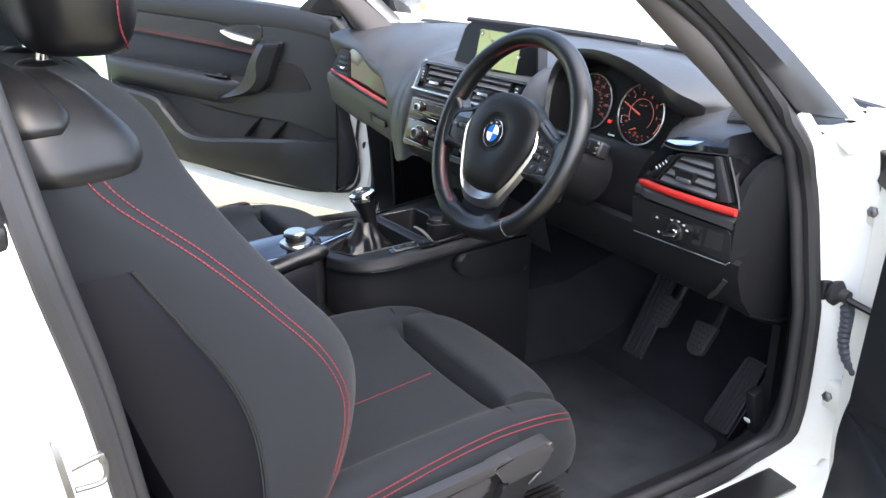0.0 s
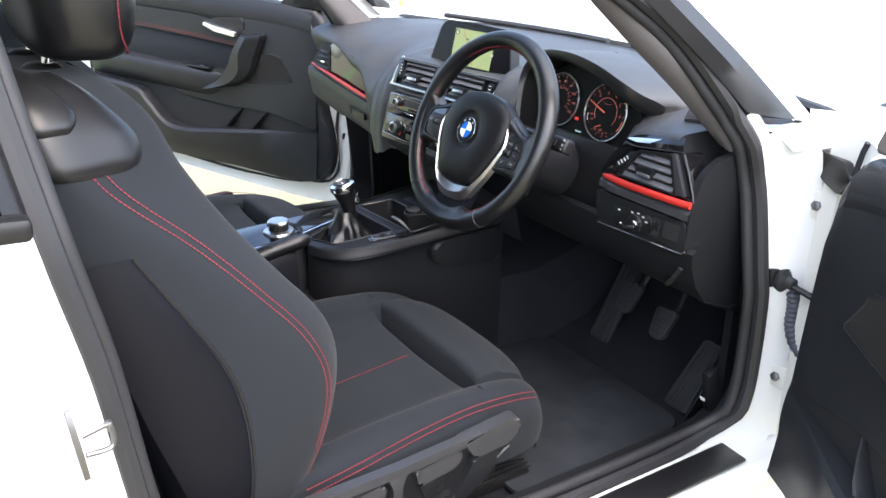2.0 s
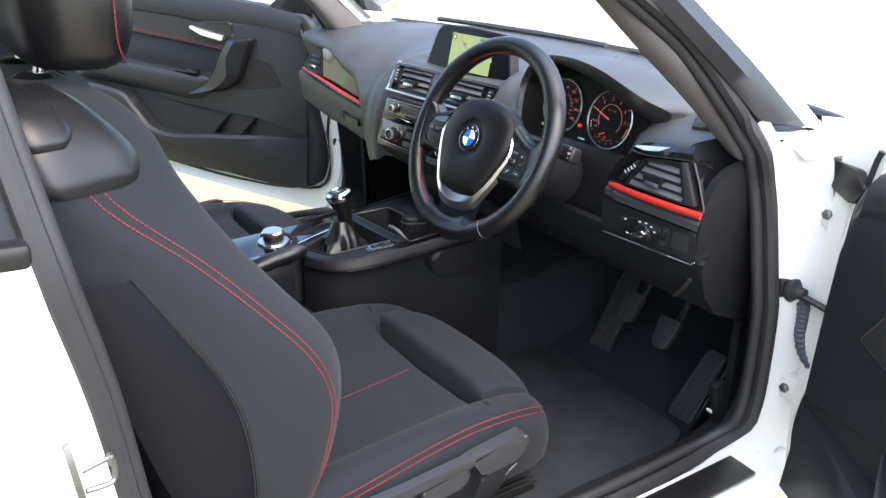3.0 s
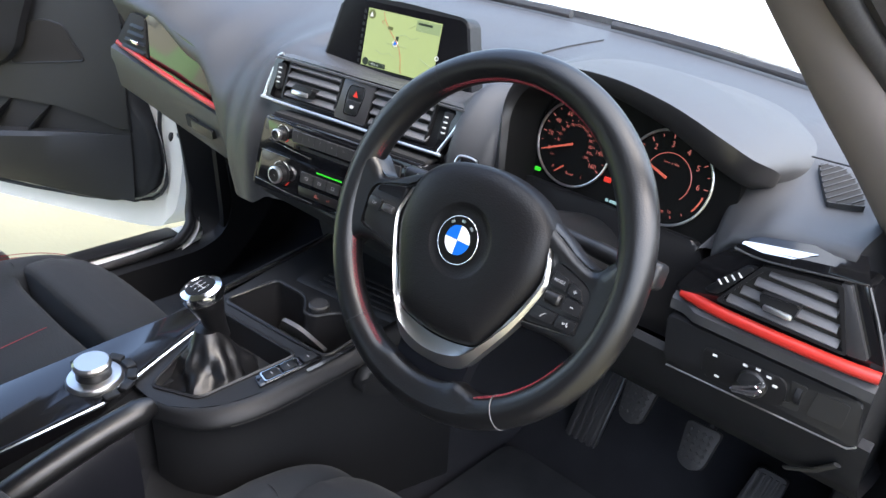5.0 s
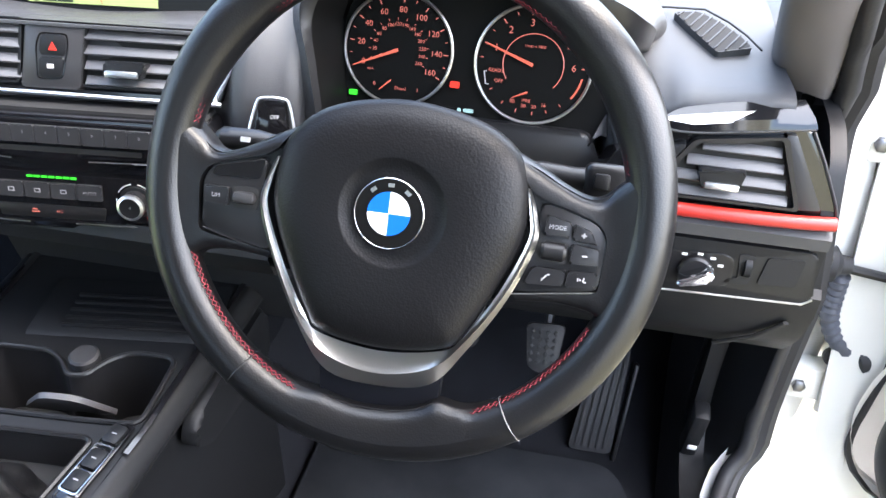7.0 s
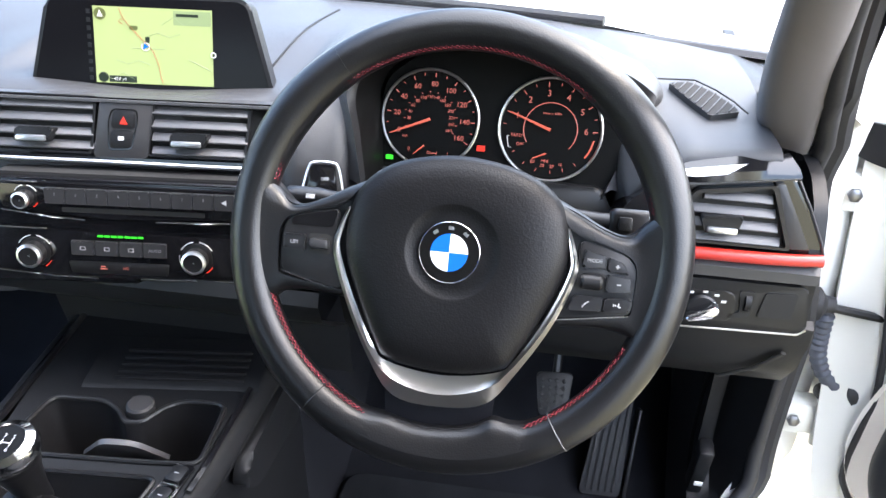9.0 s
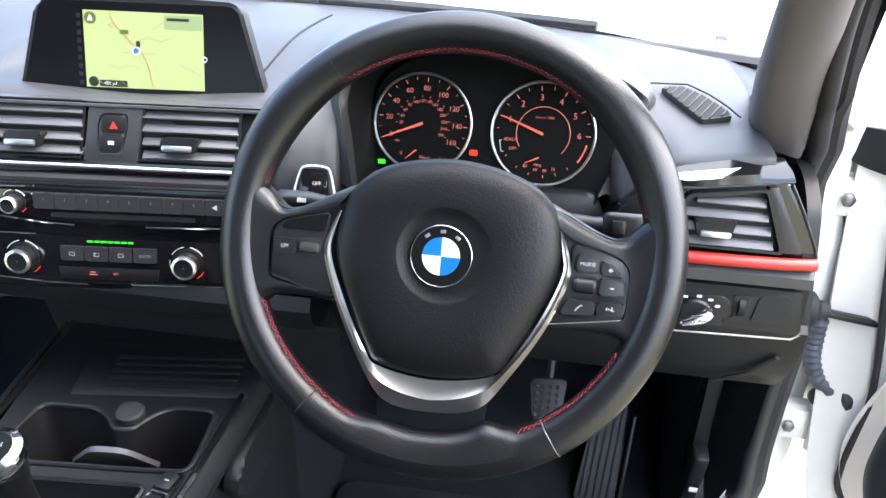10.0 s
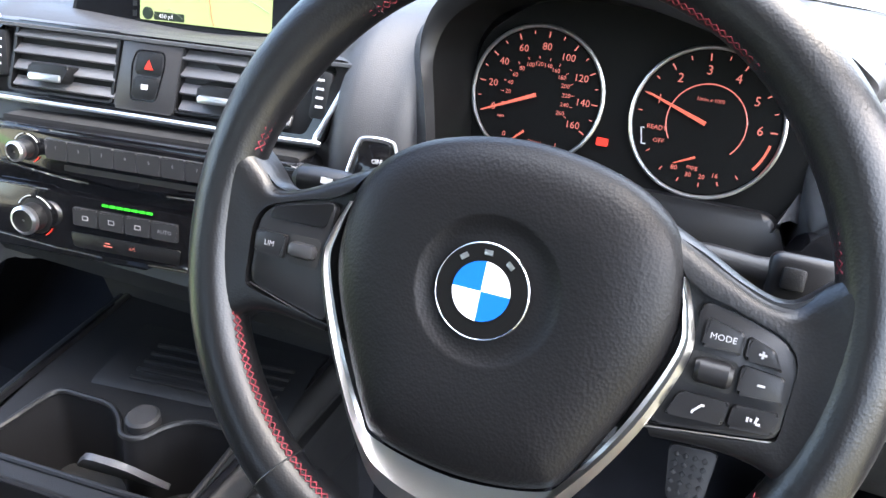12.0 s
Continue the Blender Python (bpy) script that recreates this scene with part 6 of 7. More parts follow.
    def over(j, i, d):
        """A place d above the backrest's cloth, by ring and point."""
        j, i = min(max(j, 0), len(cols) - 1.001), i % len(cols[0])
        a, c, n = int(j), int(i), len(cols[0])

        def g(r, k):
            return cols[min(max(r, 0), len(cols) - 1)][k % n]

        p = g(a, c).lerp(g(a, c + 1), i - c).lerp(g(a + 1, c).lerp(g(a + 1, c + 1), i - c), j - a)
        nv = (g(a + 1, c) - g(a - 1, c)).cross(g(a, c + 2) - g(a, c - 1))
        nv = nv.normalized()
        if nv.dot(p - Vector((cx, -0.62, p.z - 0.05))) < 0:
            nv = -nv
        return p + nv * d

    def draped(j0, j1, i0, i1, d, cut, nj=16, ni=22):
        """A moulded cover lying on the cloth, its edges turned down."""
        rows = []
        for b in range(nj + 1):
            v = b / nj
            row = []
            for c in range(ni + 1):
                u = c / ni
                e = min(1, min(u, 1 - u, v) / 0.13)
                e = 1 - (1 - e) ** 3
                near = max(0, 1 - v / 0.30)
                turn = cut * (1 - math.sqrt(1 - near * near))
                row.append(over(lerp(j0, j1, v), lerp(i0 + 2.2 * v + turn, i1 - turn, u), lerp(-0.004, d, e)))
            rows.append(row)
        return loft(rows, False)

    # plastic shell behind and along the flank
    for q in (-1, 1):
        fl = []
        for z, yc, yn, yw, yb, hw in RB[:6]:
            fl.append([P(q * (hw - 0.004), lerp(yw, yb, 0.5), z), P(q * (hw + 0.006), lerp(yw, yb, 0.6), z), P(q * (hw + 0.004), yb + 0.01, z), P(q * (hw - 0.05), yb - 0.012, z)])
        part("flank_cover", loft([smooth_line(r, 3) for r in zip(*[smooth_line(c, 4) for c in zip(*fl)])], False), BACKING, s)
        part("flank_piping", tube(smooth_line([r[0] + Vector((out * q * 0.004, 0, 0)) for r in fl], 4), 0.0022, 6), SATIN, s)
    # red double stitching
    for q in (-1, 1):
        for i in (18.3, 19.5):
            line = [over(j, i if q > 0 else 69 - i, 0.0010) for j in range(5, 33)]
            part("red_stitching", dashed(line, 0.0009, 0.0044, 0.0017), THREAD, bk, "red double stitching")
        part("red_stitching", tube(smooth_line([P(q * 0.236, -0.411, 0.54), P(q * 0.229, -0.428, 0.49), P(q * 0.221, -0.444, 0.44)], 6), 0.0009, 5), THREAD, bk)
        for dx, dz in ((0.0, 0.0), (0.0045, -0.0090)) if q > 0 else ():
            seam = [(0.246, -0.44, 0.470), (0.2475, -0.355, 0.487), (0.2445, -0.248, 0.507), (0.240, -0.153, 0.5165), (0.237, -0.08, 0.515), (0.230, -0.02, 0.505), (0.222, 0.02, 0.492)]
            part("red_stitching", dashed(smooth_line([P(q * (x + dx), y, z + dz) for x, y, z in seam], 6), 0.0011, 0.0044, 0.0017), THREAD, s)
    part("red_seam", tube(smooth_line([P(0.0, -0.46, 0.4565), P(0.0, -0.3, 0.4675), P(0.0, -0.2, 0.4795), P(0.0, -0.115, 0.4915)], 5), 0.0007, 5), THREAD, s)
    # headrest
    hr = []
    for z, w, y0, y1 in ((1.083, 0.10, -0.630, -0.70), (1.093, 0.132, -0.605, -0.715), (1.14, 0.146, -0.592, -0.725), (1.21, 0.148, -0.597, -0.73), (1.265, 0.13, -0.62, -0.725), (1.28, 0.09, -0.645, -0.71)):
        hr.append([P(w * (abs(math.cos(a)) ** 0.5) * (1 if math.cos(a) >= 0 else -1), lerp(y0, y1, 0.5) + (y0 - y1) / 2 * (abs(math.sin(a)) ** 0.7) * (1 if math.sin(a) >= 0 else -1), z) for a in np.linspace(0, 2 * math.pi, 32, endpoint=False)])
    head = part("headrest", loft([list(r) for r in zip(*[smooth_line(c, 3) for c in zip(*hr)])]), LEATHER, s, "black padded headrest", sharp=60)
    for e in (-1, 1):
        part("red_stitching", dashed(smooth_line([P(e * 0.07, -0.611, 1.090), P(e * 0.122, -0.616, 1.094), P(e * 0.142, -0.627, 1.12), P(e * 0.147, -0.630, 1.17), P(e * 0.147, -0.633, 1.23)], 5), 0.0010, 0.0050, 0.0016), THREAD, head)
    for q in (-0.055, 0.055):
        po = part("headrest_post", tube([P(q, -0.700, 1.05), P(q, -0.690, 1.11)], 0.007, 14), CHROME, s, "chrome headrest post")
        part("post_collar", lathe(Matrix.Translation(P(q, -0.702, 1.062)), [(0.024, -0.01), (0.024, 0.007), (0.018, 0.012), (0.008, 0.013)], 24), SATIN, po)
    # folding lever cover on the outer shoulder
    cov = part("shoulder_cover", draped(30.8, 43.2, 14.2, 31, 0.010, 3.0, 24, 24), SATIN, s, "smooth black plastic shoulder cover", sharp=70)
    part("fold_lever", draped(34.6, 43.6, 17.2, 30, 0.0165, 4.0, 24, 24), SATIN, cov, sharp=70)
    # plastic side shield with levers; lighter grey on crest, nose and levers imitates sheen
    shield_m = Matrix(((0, 0, out, cx + out * 0.287), (1, 0, 0, 0), (0, 1, 0, 0), (0, 0, 0, 1)))
    crest = [(-0.52, 0.474), (-0.467, 0.478), (-0.379, 0.481), (-0.298, 0.485), (-0.182, 0.496), (-0.150, 0.499)]
    sd = part("side_shield", slab(shield_m, [(x, z - 0.010) for x, z in crest[:-1]] + [(-0.11, 0.480), (-0.095, 0.46), (-0.10, 0.43), (-0.15, 0.385), (-0.22, 0.355), (-0.34, 0.345), (-0.52, 0.345)], -0.026, -0.016, 0.002), SATIN, s, "black plastic side shield with levers")
    part("shield_crest", slab(shield_m, crest + [(x + 0.004, z - 0.016) for x, z in crest[::-1]], -0.018, 0.0, 0.004), FASCIA, sd)
    part("shield_strut", slab(shield_m, rounded([(-0.326, 0.474), (-0.286, 0.478), (-0.296, 0.446), (-0.290, 0.385), (-0.312, 0.385), (-0.312, 0.446)], 0.006), -0.026, -0.002, 0.004), FASCIA, sd)
    part("shield_nose", slab(shield_m, rounded([(-0.186, 0.4925), (-0.120, 0.502), (-0.078, 0.507), (-0.066, 0.498), (-0.068, 0.478), (-0.090, 0.460), (-0.158, 0.452), (-0.172, 0.474)], 0.007), -0.024, 0.001, 0.006, 3), FASCIA, sd)
    part("shield_cheek", slab(shield_m, rounded([(-0.092, 0.458), (-0.158, 0.450), (-0.172, 0.420), (-0.198, 0.392), (-0.188, 0.368), (-0.140, 0.395), (-0.105, 0.432)], 0.005), -0.024, -0.001, 0.005, 2), HARD, sd)
    part("shield_foot", slab(shield_m, rounded([(-0.195, 0.398), (-0.185, 0.372), (-0.25, 0.350), (-0.52, 0.345), (-0.52, 0.375), (-0.27, 0.378)], 0.006), -0.03, -0.004, 0.004), HARD, sd)
    part("height_lever", slab(shield_m, rounded([(-0.272, 0.4640), (-0.188, 0.4785), (-0.180, 0.4560), (-0.198, 0.4440), (-0.264, 0.4330)], 0.006), -0.020, -0.003, 0.006, 3), FASCIA, sd, "grey seat height lever")
    part("lever_stem", slab(shield_m, rounded([(-0.262, 0.435), (-0.200, 0.445), (-0.212, 0.405), (-0.244, 0.395)], 0.010), -0.024, -0.010, 0.004), SATIN, sd)
    part("recline_lever", slab(shield_m, rounded([(-0.42, 0.4470), (-0.330, 0.4630), (-0.320, 0.4420), (-0.336, 0.4300), (-0.42, 0.4150)], 0.006), -0.020, -0.003, 0.006, 3), FASCIA, sd, "grey recline lever")
    part("lever_stem", slab(shield_m, rounded([(-0.41, 0.418), (-0.345, 0.430), (-0.355, 0.395), (-0.40, 0.385)], 0.010), -0.024, -0.010, 0.004), SATIN, sd)
    part("clip", tube([shield_m @ Vector(q) for q in ((-0.112, 0.440, 0.001), (-0.106, 0.449, 0.004), (-0.089, 0.455, 0.001))], 0.0016, 6), STEEL, sd)
    part("base", box(Matrix.Translation((cx, -0.26, 0.345)), 0.40, 0.46, 0.08, 0.015), DARK, s)
    for q in (-0.19, 0.19):
        rl = part("seat_rail", box(Matrix.Translation((cx + q, -0.22, 0.298)), 0.04, 0.52, 0.022, 0.004), SATIN, s)
        for k in range(3):
            part("rail_rib", box(Matrix.Translation((cx + q - 0.012 + 0.012 * k, -0.05, 0.311)), 0.004, 0.20, 0.004, 0.001), STEEL, rl)
    return s


seat(0.385, True)
seat(-0.385, False)
bench = thing("rear_bench", (0, -1.35, 0.4), "dark cloth rear bench seat", "rear seat")
part("bench_cushion", box(Matrix.Translation((0, -1.3, 0.47)), 1.2, 0.5, 0.16, 0.05, 3), CLOTH, bench)
part("bench_back", box(Matrix.Translation((0, -1.62, 0.76)) @ Matrix.Rotation(radians(18), 4, "X"), 1.2, 0.14, 0.56, 0.05, 3), CLOTH, bench)

# ---- floor mats and pedals ----
for cx in (0.41, -0.41):
    mat_b = slab(Matrix.Translation((cx, 0, 0.292)), rounded([(-0.235, -0.02), (0.235, -0.02), (0.235, 0.36), (0.20, 0.45), (-0.235, 0.45)], 0.03), 0, 0.009, 0.003)
    solo("floor_mat", mat_b, MATTING, "charcoal carpet floor mat in the footwell", "floor mat", group="floor mats")
pedals = []


def ribbed_pedal(name, label, lo, hi, w0, w1, ribs):
    t = thing(name, lo, label, "pedal", "pedals")
    lo, hi = Vector(lo), Vector(hi)
    up = (hi - lo).normalized()
    right = Vector((1, 0, 0))
    face = right.cross(up)
    m = Matrix(((right.x, up.x, face.x, lo.x), (right.y, up.y, face.y, lo.y), (right.z, up.z, face.z, lo.z), (0, 0, 0, 1)))
    h = (hi - lo).length
    part("pad", slab(m, rounded([(-w0, 0), (w0, 0), (w1, h), (-w1, h)], 0.008), -0.010, 0.004, 0.003), RUBBER, t)
    for k in range(ribs):
        f = (k + 0.5) / ribs * 2 - 1
        part("rib", box(at(m, f * (w0 + w1) * 0.46, h * 0.5, 0.005, 0), (w0 + w1) / ribs * 0.55, h * 0.92, 0.004, 0.0012), RUBBER, t)
    return t, m, h


t, m, h = ribbed_pedal("accelerator_pedal", "long ribbed black accelerator pedal", (0.575, 0.475, 0.30), (0.592, 0.55, 0.45), 0.032, 0.024, 5)
part("bracket", box(at(m, 0.038, h * 0.4, -0.006), 0.006, h * 0.9, 0.03, 0.002), SATIN, t)
t, m, h = ribbed_pedal("foot_rest", "ribbed black rubber foot rest", (0.262, 0.54, 0.30), (0.262, 0.64, 0.50), 0.030, 0.030, 4)
part("bright_edge", box(at(m, 0.033, h * 0.4, 0.0), 0.003, h * 0.8, 0.01, 0.001), STEEL, t)
for nm, x, y, z in (("brake_pedal", 0.484, 0.495, 0.465), ("clutch_pedal", 0.365, 0.51, 0.475)):
    t = thing(nm, (x, y, z), "black rubber pedal pad on a steel arm", "pedal", "pedals")
    pm = plane_at((x, y, z), 0, 28)
    part("pad", slab(pm, rounded([(-0.027, 0.032), (0.030, 0.036), (0.024, -0.030), (0.004, -0.040), (-0.018, -0.032)], 0.008), -0.008, 0.004, 0.003), RUBBER, t, "worn rubber pad")
    for i in range(4):
        for j in range(5):
            part("stud", box(at(pm, -0.016 + 0.011 * i, -0.022 + 0.011 * j, 0.0045, 45), 0.006, 0.006, 0.003, 0.001), RUBBER, t)
    part("arm", tube(smooth_line([(x + 0.004, y + 0.012, z - 0.01), (x + 0.006, y + 0.05, z + 0.04), (x + 0.01, y + 0.09, z + 0.16), (x + 0.01, y + 0.10, z + 0.22)], 5), 0.007, 8), SATIN, t)
release = thing("bonnet_release", (0.70, 0.40, 0.40), "black bonnet release lever with a white symbol", "lever")
part("lever", box(Matrix.Translation((0.700, 0.405, 0.435)) @ Matrix.Rotation(radians(18), 4, "X"), 0.022, 0.03, 0.10, 0.006), HARD, release)
part("symbol", box(Matrix.Translation((0.6985, 0.3865, 0.418)) @ Matrix.Rotation(radians(18), 4, "X"), 0.012, 0.003, 0.008, 0.001), MARK, release)

# ---- doors ----
def door(sign, name, label):
    d = tagged(new(name), label, "car door", "doors", "structure")
    d.location = (sign * 0.82, 0.50, 0.35)
    WM[d] = Matrix.Translation(d.location)
    a = radians(60)
    al, inn = Vector((sign * math.sin(a), -math.cos(a), 0)), Vector((-sign * math.cos(a), -math.sin(a), 0))
    o = Vector((sign * 0.82, 0.50, 0)) + inn * 0.066

    def Q(s, z, w=0.0):
        """A place on the door: along it from the hinge, its height, and how far it stands out to the inside."""
        return o + al * s + inn * w + Vector((0, 0, z))

    M = Matrix(((al.x, 0, inn.x, o.x), (al.y, 0, inn.y, o.y), (0, 1, 0, 0), (0, 0, 0, 1)))

    # painted shell: outer skin, edge and inner flange
    out_line = [(0.03, 0.99), (0.04, 0.80), (0.055, 0.60), (0.075, 0.44), (0.11, 0.365), (0.20, 0.335), (0.70, 0.355), (1.20, 0.39), (1.27, 0.46), (1.30, 0.70), (1.32, 1.02)]
    ol = [(p.x, p.y) for p in smooth_line([(s, z, 0) for s, z in out_line], 5)]
    part("door_skin", loft([[Q(s, z, 0.0) for s, z in ol], [Q(s - 0.008, z - 0.004, -0.03) for s, z in ol], [Q(s - 0.025, z - 0.012, -0.075) for s, z in ol], [Q(s - 0.035, z - 0.02, -0.10) for s, z in ol], [Q(lerp(s, 0.7, 0.15), lerp(z, 0.8, 0.3), -0.125) for s, z in ol], [Q(0.7, 0.8, -0.135) for s, z in ol]], False), PAINT, d)
    inner_line = [(0.172, 0.985), (0.142, 0.955), (0.120, 0.905), (0.130, 0.84), (0.148, 0.74), (0.142, 0.67), (0.112, 0.575), (0.107, 0.50), (0.135, 0.435), (0.20, 0.402), (0.30, 0.392), (0.70, 0.41), (1.15, 0.44), (1.20, 0.50), (1.22, 0.70), (1.24, 1.0)]
    il = [(p.x, p.y) for p in smooth_line([(s, z, 0) for s, z in inner_line], 5)]
    k = min(len(ol), len(il))
    oo = [ol[round(i * (len(ol) - 1) / (k - 1))] for i in range(k)]
    ii = [il[round(i * (len(il) - 1) / (k - 1))] for i in range(k)]
    part("door_flange", loft([[Q(s, z, 0.0) for s, z in oo], [Q(lerp(p[0], q[0], 0.4), lerp(p[1], q[1], 0.4), -0.012) for p, q in zip(oo, ii)], [Q(lerp(p[0], q[0], 0.7), lerp(p[1], q[1], 0.7), -0.008) for p, q in zip(oo, ii)], [Q(s, z, 0.004) for s, z in ii]], False), JAMB, d)
    part("drip_seal", tube([Q(lerp(p[0], q[0], 0.62), lerp(p[1], q[1], 0.62), -0.006) for p, q in zip(oo, ii)], 0.005, 6), RUBBER, d, "black door edge seal")
    # trim panel, standing further in on the driver's side
    base = o
    o = o + inn * (0.026 if sign > 0 else 0.0)
    M = Matrix(((al.x, 0, inn.x, o.x), (al.y, 0, inn.y, o.y), (0, 1, 0, 0), (0, 0, 0, 1)))
    shift = 0.035 if sign > 0 else 0.022
    il = [(x + shift * max(0, min(1, (0.5 - x) / 0.3)) * (1 if z > 0.62 or sign > 0 else 0.5), z) for x, z in il]
    card = part("door_trim", loft([[Q(s, z, -0.03) for s, z in il], [Q(s, z, 0.0) for s, z in il], [Q(lerp(s, 0.7, 0.012), lerp(z, 0.7, 0.012), 0.018) for s, z in il], [Q(lerp(s, 0.7, 0.03), lerp(z, 0.7, 0.03), 0.024) for s, z in il], [Q(lerp(s, 0.7, 0.3), lerp(z, 0.7, 0.3), 0.026) for s, z in il], [Q(lerp(s, 0.7, 0.97), lerp(z, 0.7, 0.97), 0.026) for s, z in il]], True), VINYL, d, "black plastic door trim", sharp=50)
    belt = [(0.20, 0.968), (0.27, 0.982), (0.45, 0.994), (0.8, 1.004), (1.24, 1.01)]
    bl = smooth_line([(s, z, 0) for s, z in belt], 5)
    part("belt_rail", loft([[Q(p.x, p.y, -0.06) for p in bl], [Q(p.x, p.y + 0.008, -0.02) for p in bl], [Q(p.x, p.y + 0.004, 0.018) for p in bl], [Q(p.x, p.y - 0.015, 0.032) for p in bl], [Q(p.x, p.y - 0.06, 0.034) for p in bl], [Q(p.x, p.y - 0.085, 0.024) for p in bl]], False), VINYL, d)
    # upper panel ends in a sewn edge over the cloth insert
    seam = [(0.49, 0.836), (0.53, 0.838), (0.70, 0.849), (0.96, 0.862), (1.2, 0.868)]
    part("upper_panel", slab(M, rounded([(0.47, 0.90), (0.455, 0.86)] + seam + [(1.2, 0.935), (0.7, 0.925)], 0.012), 0.020, 0.036, 0.008, 3), VINYL, d)
    for dz in (0.004, 0.011):
        part("red_stitching", dashed(smooth_line([Q(s, z + dz, 0.0362) for s, z in seam], 4), 0.0008, 0.0045, 0.0020), THREAD, d, "red stitched seam")
    part("insert", slab(M, rounded([(0.49, 0.758), (0.50, 0.834), (0.72, 0.846), (1.2, 0.864), (1.2, 0.755)], 0.02), 0.016, 0.0285, 0.004), CLOTH, d, "charcoal cloth insert")
    arm = []
    for s, z, w in ((0.56, 0.735, 0.03), (0.62, 0.735, 0.05), (0.72, 0.742, 0.065), (0.9, 0.748, 0.068), (1.1, 0.752, 0.062), (1.2, 0.752, 0.04)):
        arm.append(smooth_line([Q(s, z + 0.010, 0.022), Q(s, z + 0.006, w * 0.7), Q(s, z - 0.008, w), Q(s, z - 0.05, w * 0.95), Q(s, z - 0.085, w * 0.6), Q(s, z - 0.09, 0.02)], 4))
    ar = part("armrest", loft([list(r) for r in zip(*[smooth_line(c, 4) for c in zip(*arm)])], False), VINYL, d)
    sw_m = Matrix.Translation(Q(0.66, 0.750, 0.045)) @ Matrix.Rotation(math.atan2(al.y, al.x), 4, "Z")
    part("window_switch", box(sw_m, 0.10, 0.022, 0.008, 0.003), SATIN, ar)
    part("switch_rocker", box(sw_m @ Matrix.Translation((-0.018, 0, 0.005)), 0.022, 0.014, 0.007, 0.003), GLOSS, ar)
    # lower apron over the map pocket
    apron = [(0.86, 0.662), (0.76, 0.640), (0.68, 0.625), (0.55, 0.624), (0.45, 0.627), (0.363, 0.625), (0.28, 0.612), (0.20, 0.593), (0.172, 0.590)]
    part("lower_panel", slab(M, apron + [(0.178, 0.66), (0.186, 0.74), (0.176, 0.84), (0.178, 0.90), (0.205, 0.94), (0.27, 0.950), (0.50, 0.930), (0.52, 0.745), (0.86, 0.72)], 0.012, 0.0335, 0.010, 4), VINYL, d, sharp=60)
    # faceted pull handle sweeping up from the armrest
    blade = []
    for (ls, lz), (rs, rz), w in (((0.481, 0.876), (0.385, 0.888), 0.050), ((0.479, 0.868), (0.379, 0.879), 0.060), ((0.512, 0.819), (0.405, 0.813), 0.062), ((0.540, 0.7585), (0.430, 0.754), 0.060), ((0.582, 0.7140), (0.490, 0.707), 0.055), ((0.645, 0.681), (0.580, 0.684), 0.048), ((0.672, 0.669), (0.655, 0.672), 0.040)):
        k = 0.42 if lz > 0.8 else 0.62
        blade.append([Q(ls, lz, w - 0.012), Q(lerp(ls, rs, 0.10), lerp(lz, rz, 0.1), w + 0.004), Q(lerp(ls, rs, k), lerp(lz, rz, k), w + 0.013), Q(lerp(ls, rs, 0.92), lerp(lz, rz, 0.92), w - 0.002), Q(rs, rz, w - 0.016), Q(lerp(ls, rs, 0.5), lerp(lz, rz, 0.5), w - 0.026)])
    part("pull_handle", loft([list(r) for r in zip(*[smooth_line(c, 4) for c in zip(*blade)])]), SATIN, d, "satin black faceted pull handle", sharp=24)
    part("pull_core", slab(M, rounded([(0.415, 0.862), (0.455, 0.855), (0.52, 0.76), (0.60, 0.700), (0.55, 0.690), (0.47, 0.735), (0.425, 0.80)], 0.012), 0.015, 0.046, 0.006), HARD, d)
    rec = part("release_recess", slab(M, rounded([(0.466, 0.908), (0.474, 0.934), (0.60, 0.924), (0.636, 0.894), (0.60, 0.874), (0.482, 0.868)], 0.016), 0.020, 0.0375, 0.004), SATIN, d)
    part("recess_hollow", slab(M, rounded([(0.474, 0.910), (0.480, 0.929), (0.565, 0.923), (0.60, 0.905), (0.56, 0.898)], 0.010), 0.036, 0.0380), DARK, rec)
    part("release_handle", slab(M, rounded([(0.638, 0.898), (0.628, 0.908), (0.60, 0.900), (0.50, 0.886), (0.497, 0.868), (0.585, 0.879)], 0.005), 0.038, 0.052, 0.006, 3), BRIGHT, rec, "chrome inside door handle")
    pad = rounded([(0.272, 0.745), (0.305, 0.790), (0.318, 0.818), (0.365, 0.826), (0.43, 0.810), (0.475, 0.735), (0.465, 0.712)], 0.014)
    part("speaker_pad", slab(M, pad, 0.025, 0.0350, 0.001), TWEED, d, "woven tweeter cover")
    part("pad_rim", tube([M @ Vector((x, z, 0.0335)) for x, z in pad], 0.0026, 6, True), SATIN, d)
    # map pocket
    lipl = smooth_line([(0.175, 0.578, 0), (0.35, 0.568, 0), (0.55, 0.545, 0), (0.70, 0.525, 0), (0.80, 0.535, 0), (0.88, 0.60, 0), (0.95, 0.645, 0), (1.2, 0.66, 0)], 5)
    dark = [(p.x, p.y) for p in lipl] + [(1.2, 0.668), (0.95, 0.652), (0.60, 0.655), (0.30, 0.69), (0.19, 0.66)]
    # dark sheet on the trim paints the shade inside the pocket
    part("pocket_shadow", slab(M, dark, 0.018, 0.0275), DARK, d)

    def bulge(s, w):
        return lerp(0.030, w, math.sin(math.pi / 2 * min(1, max(0, (s - 0.17) / 0.38))))

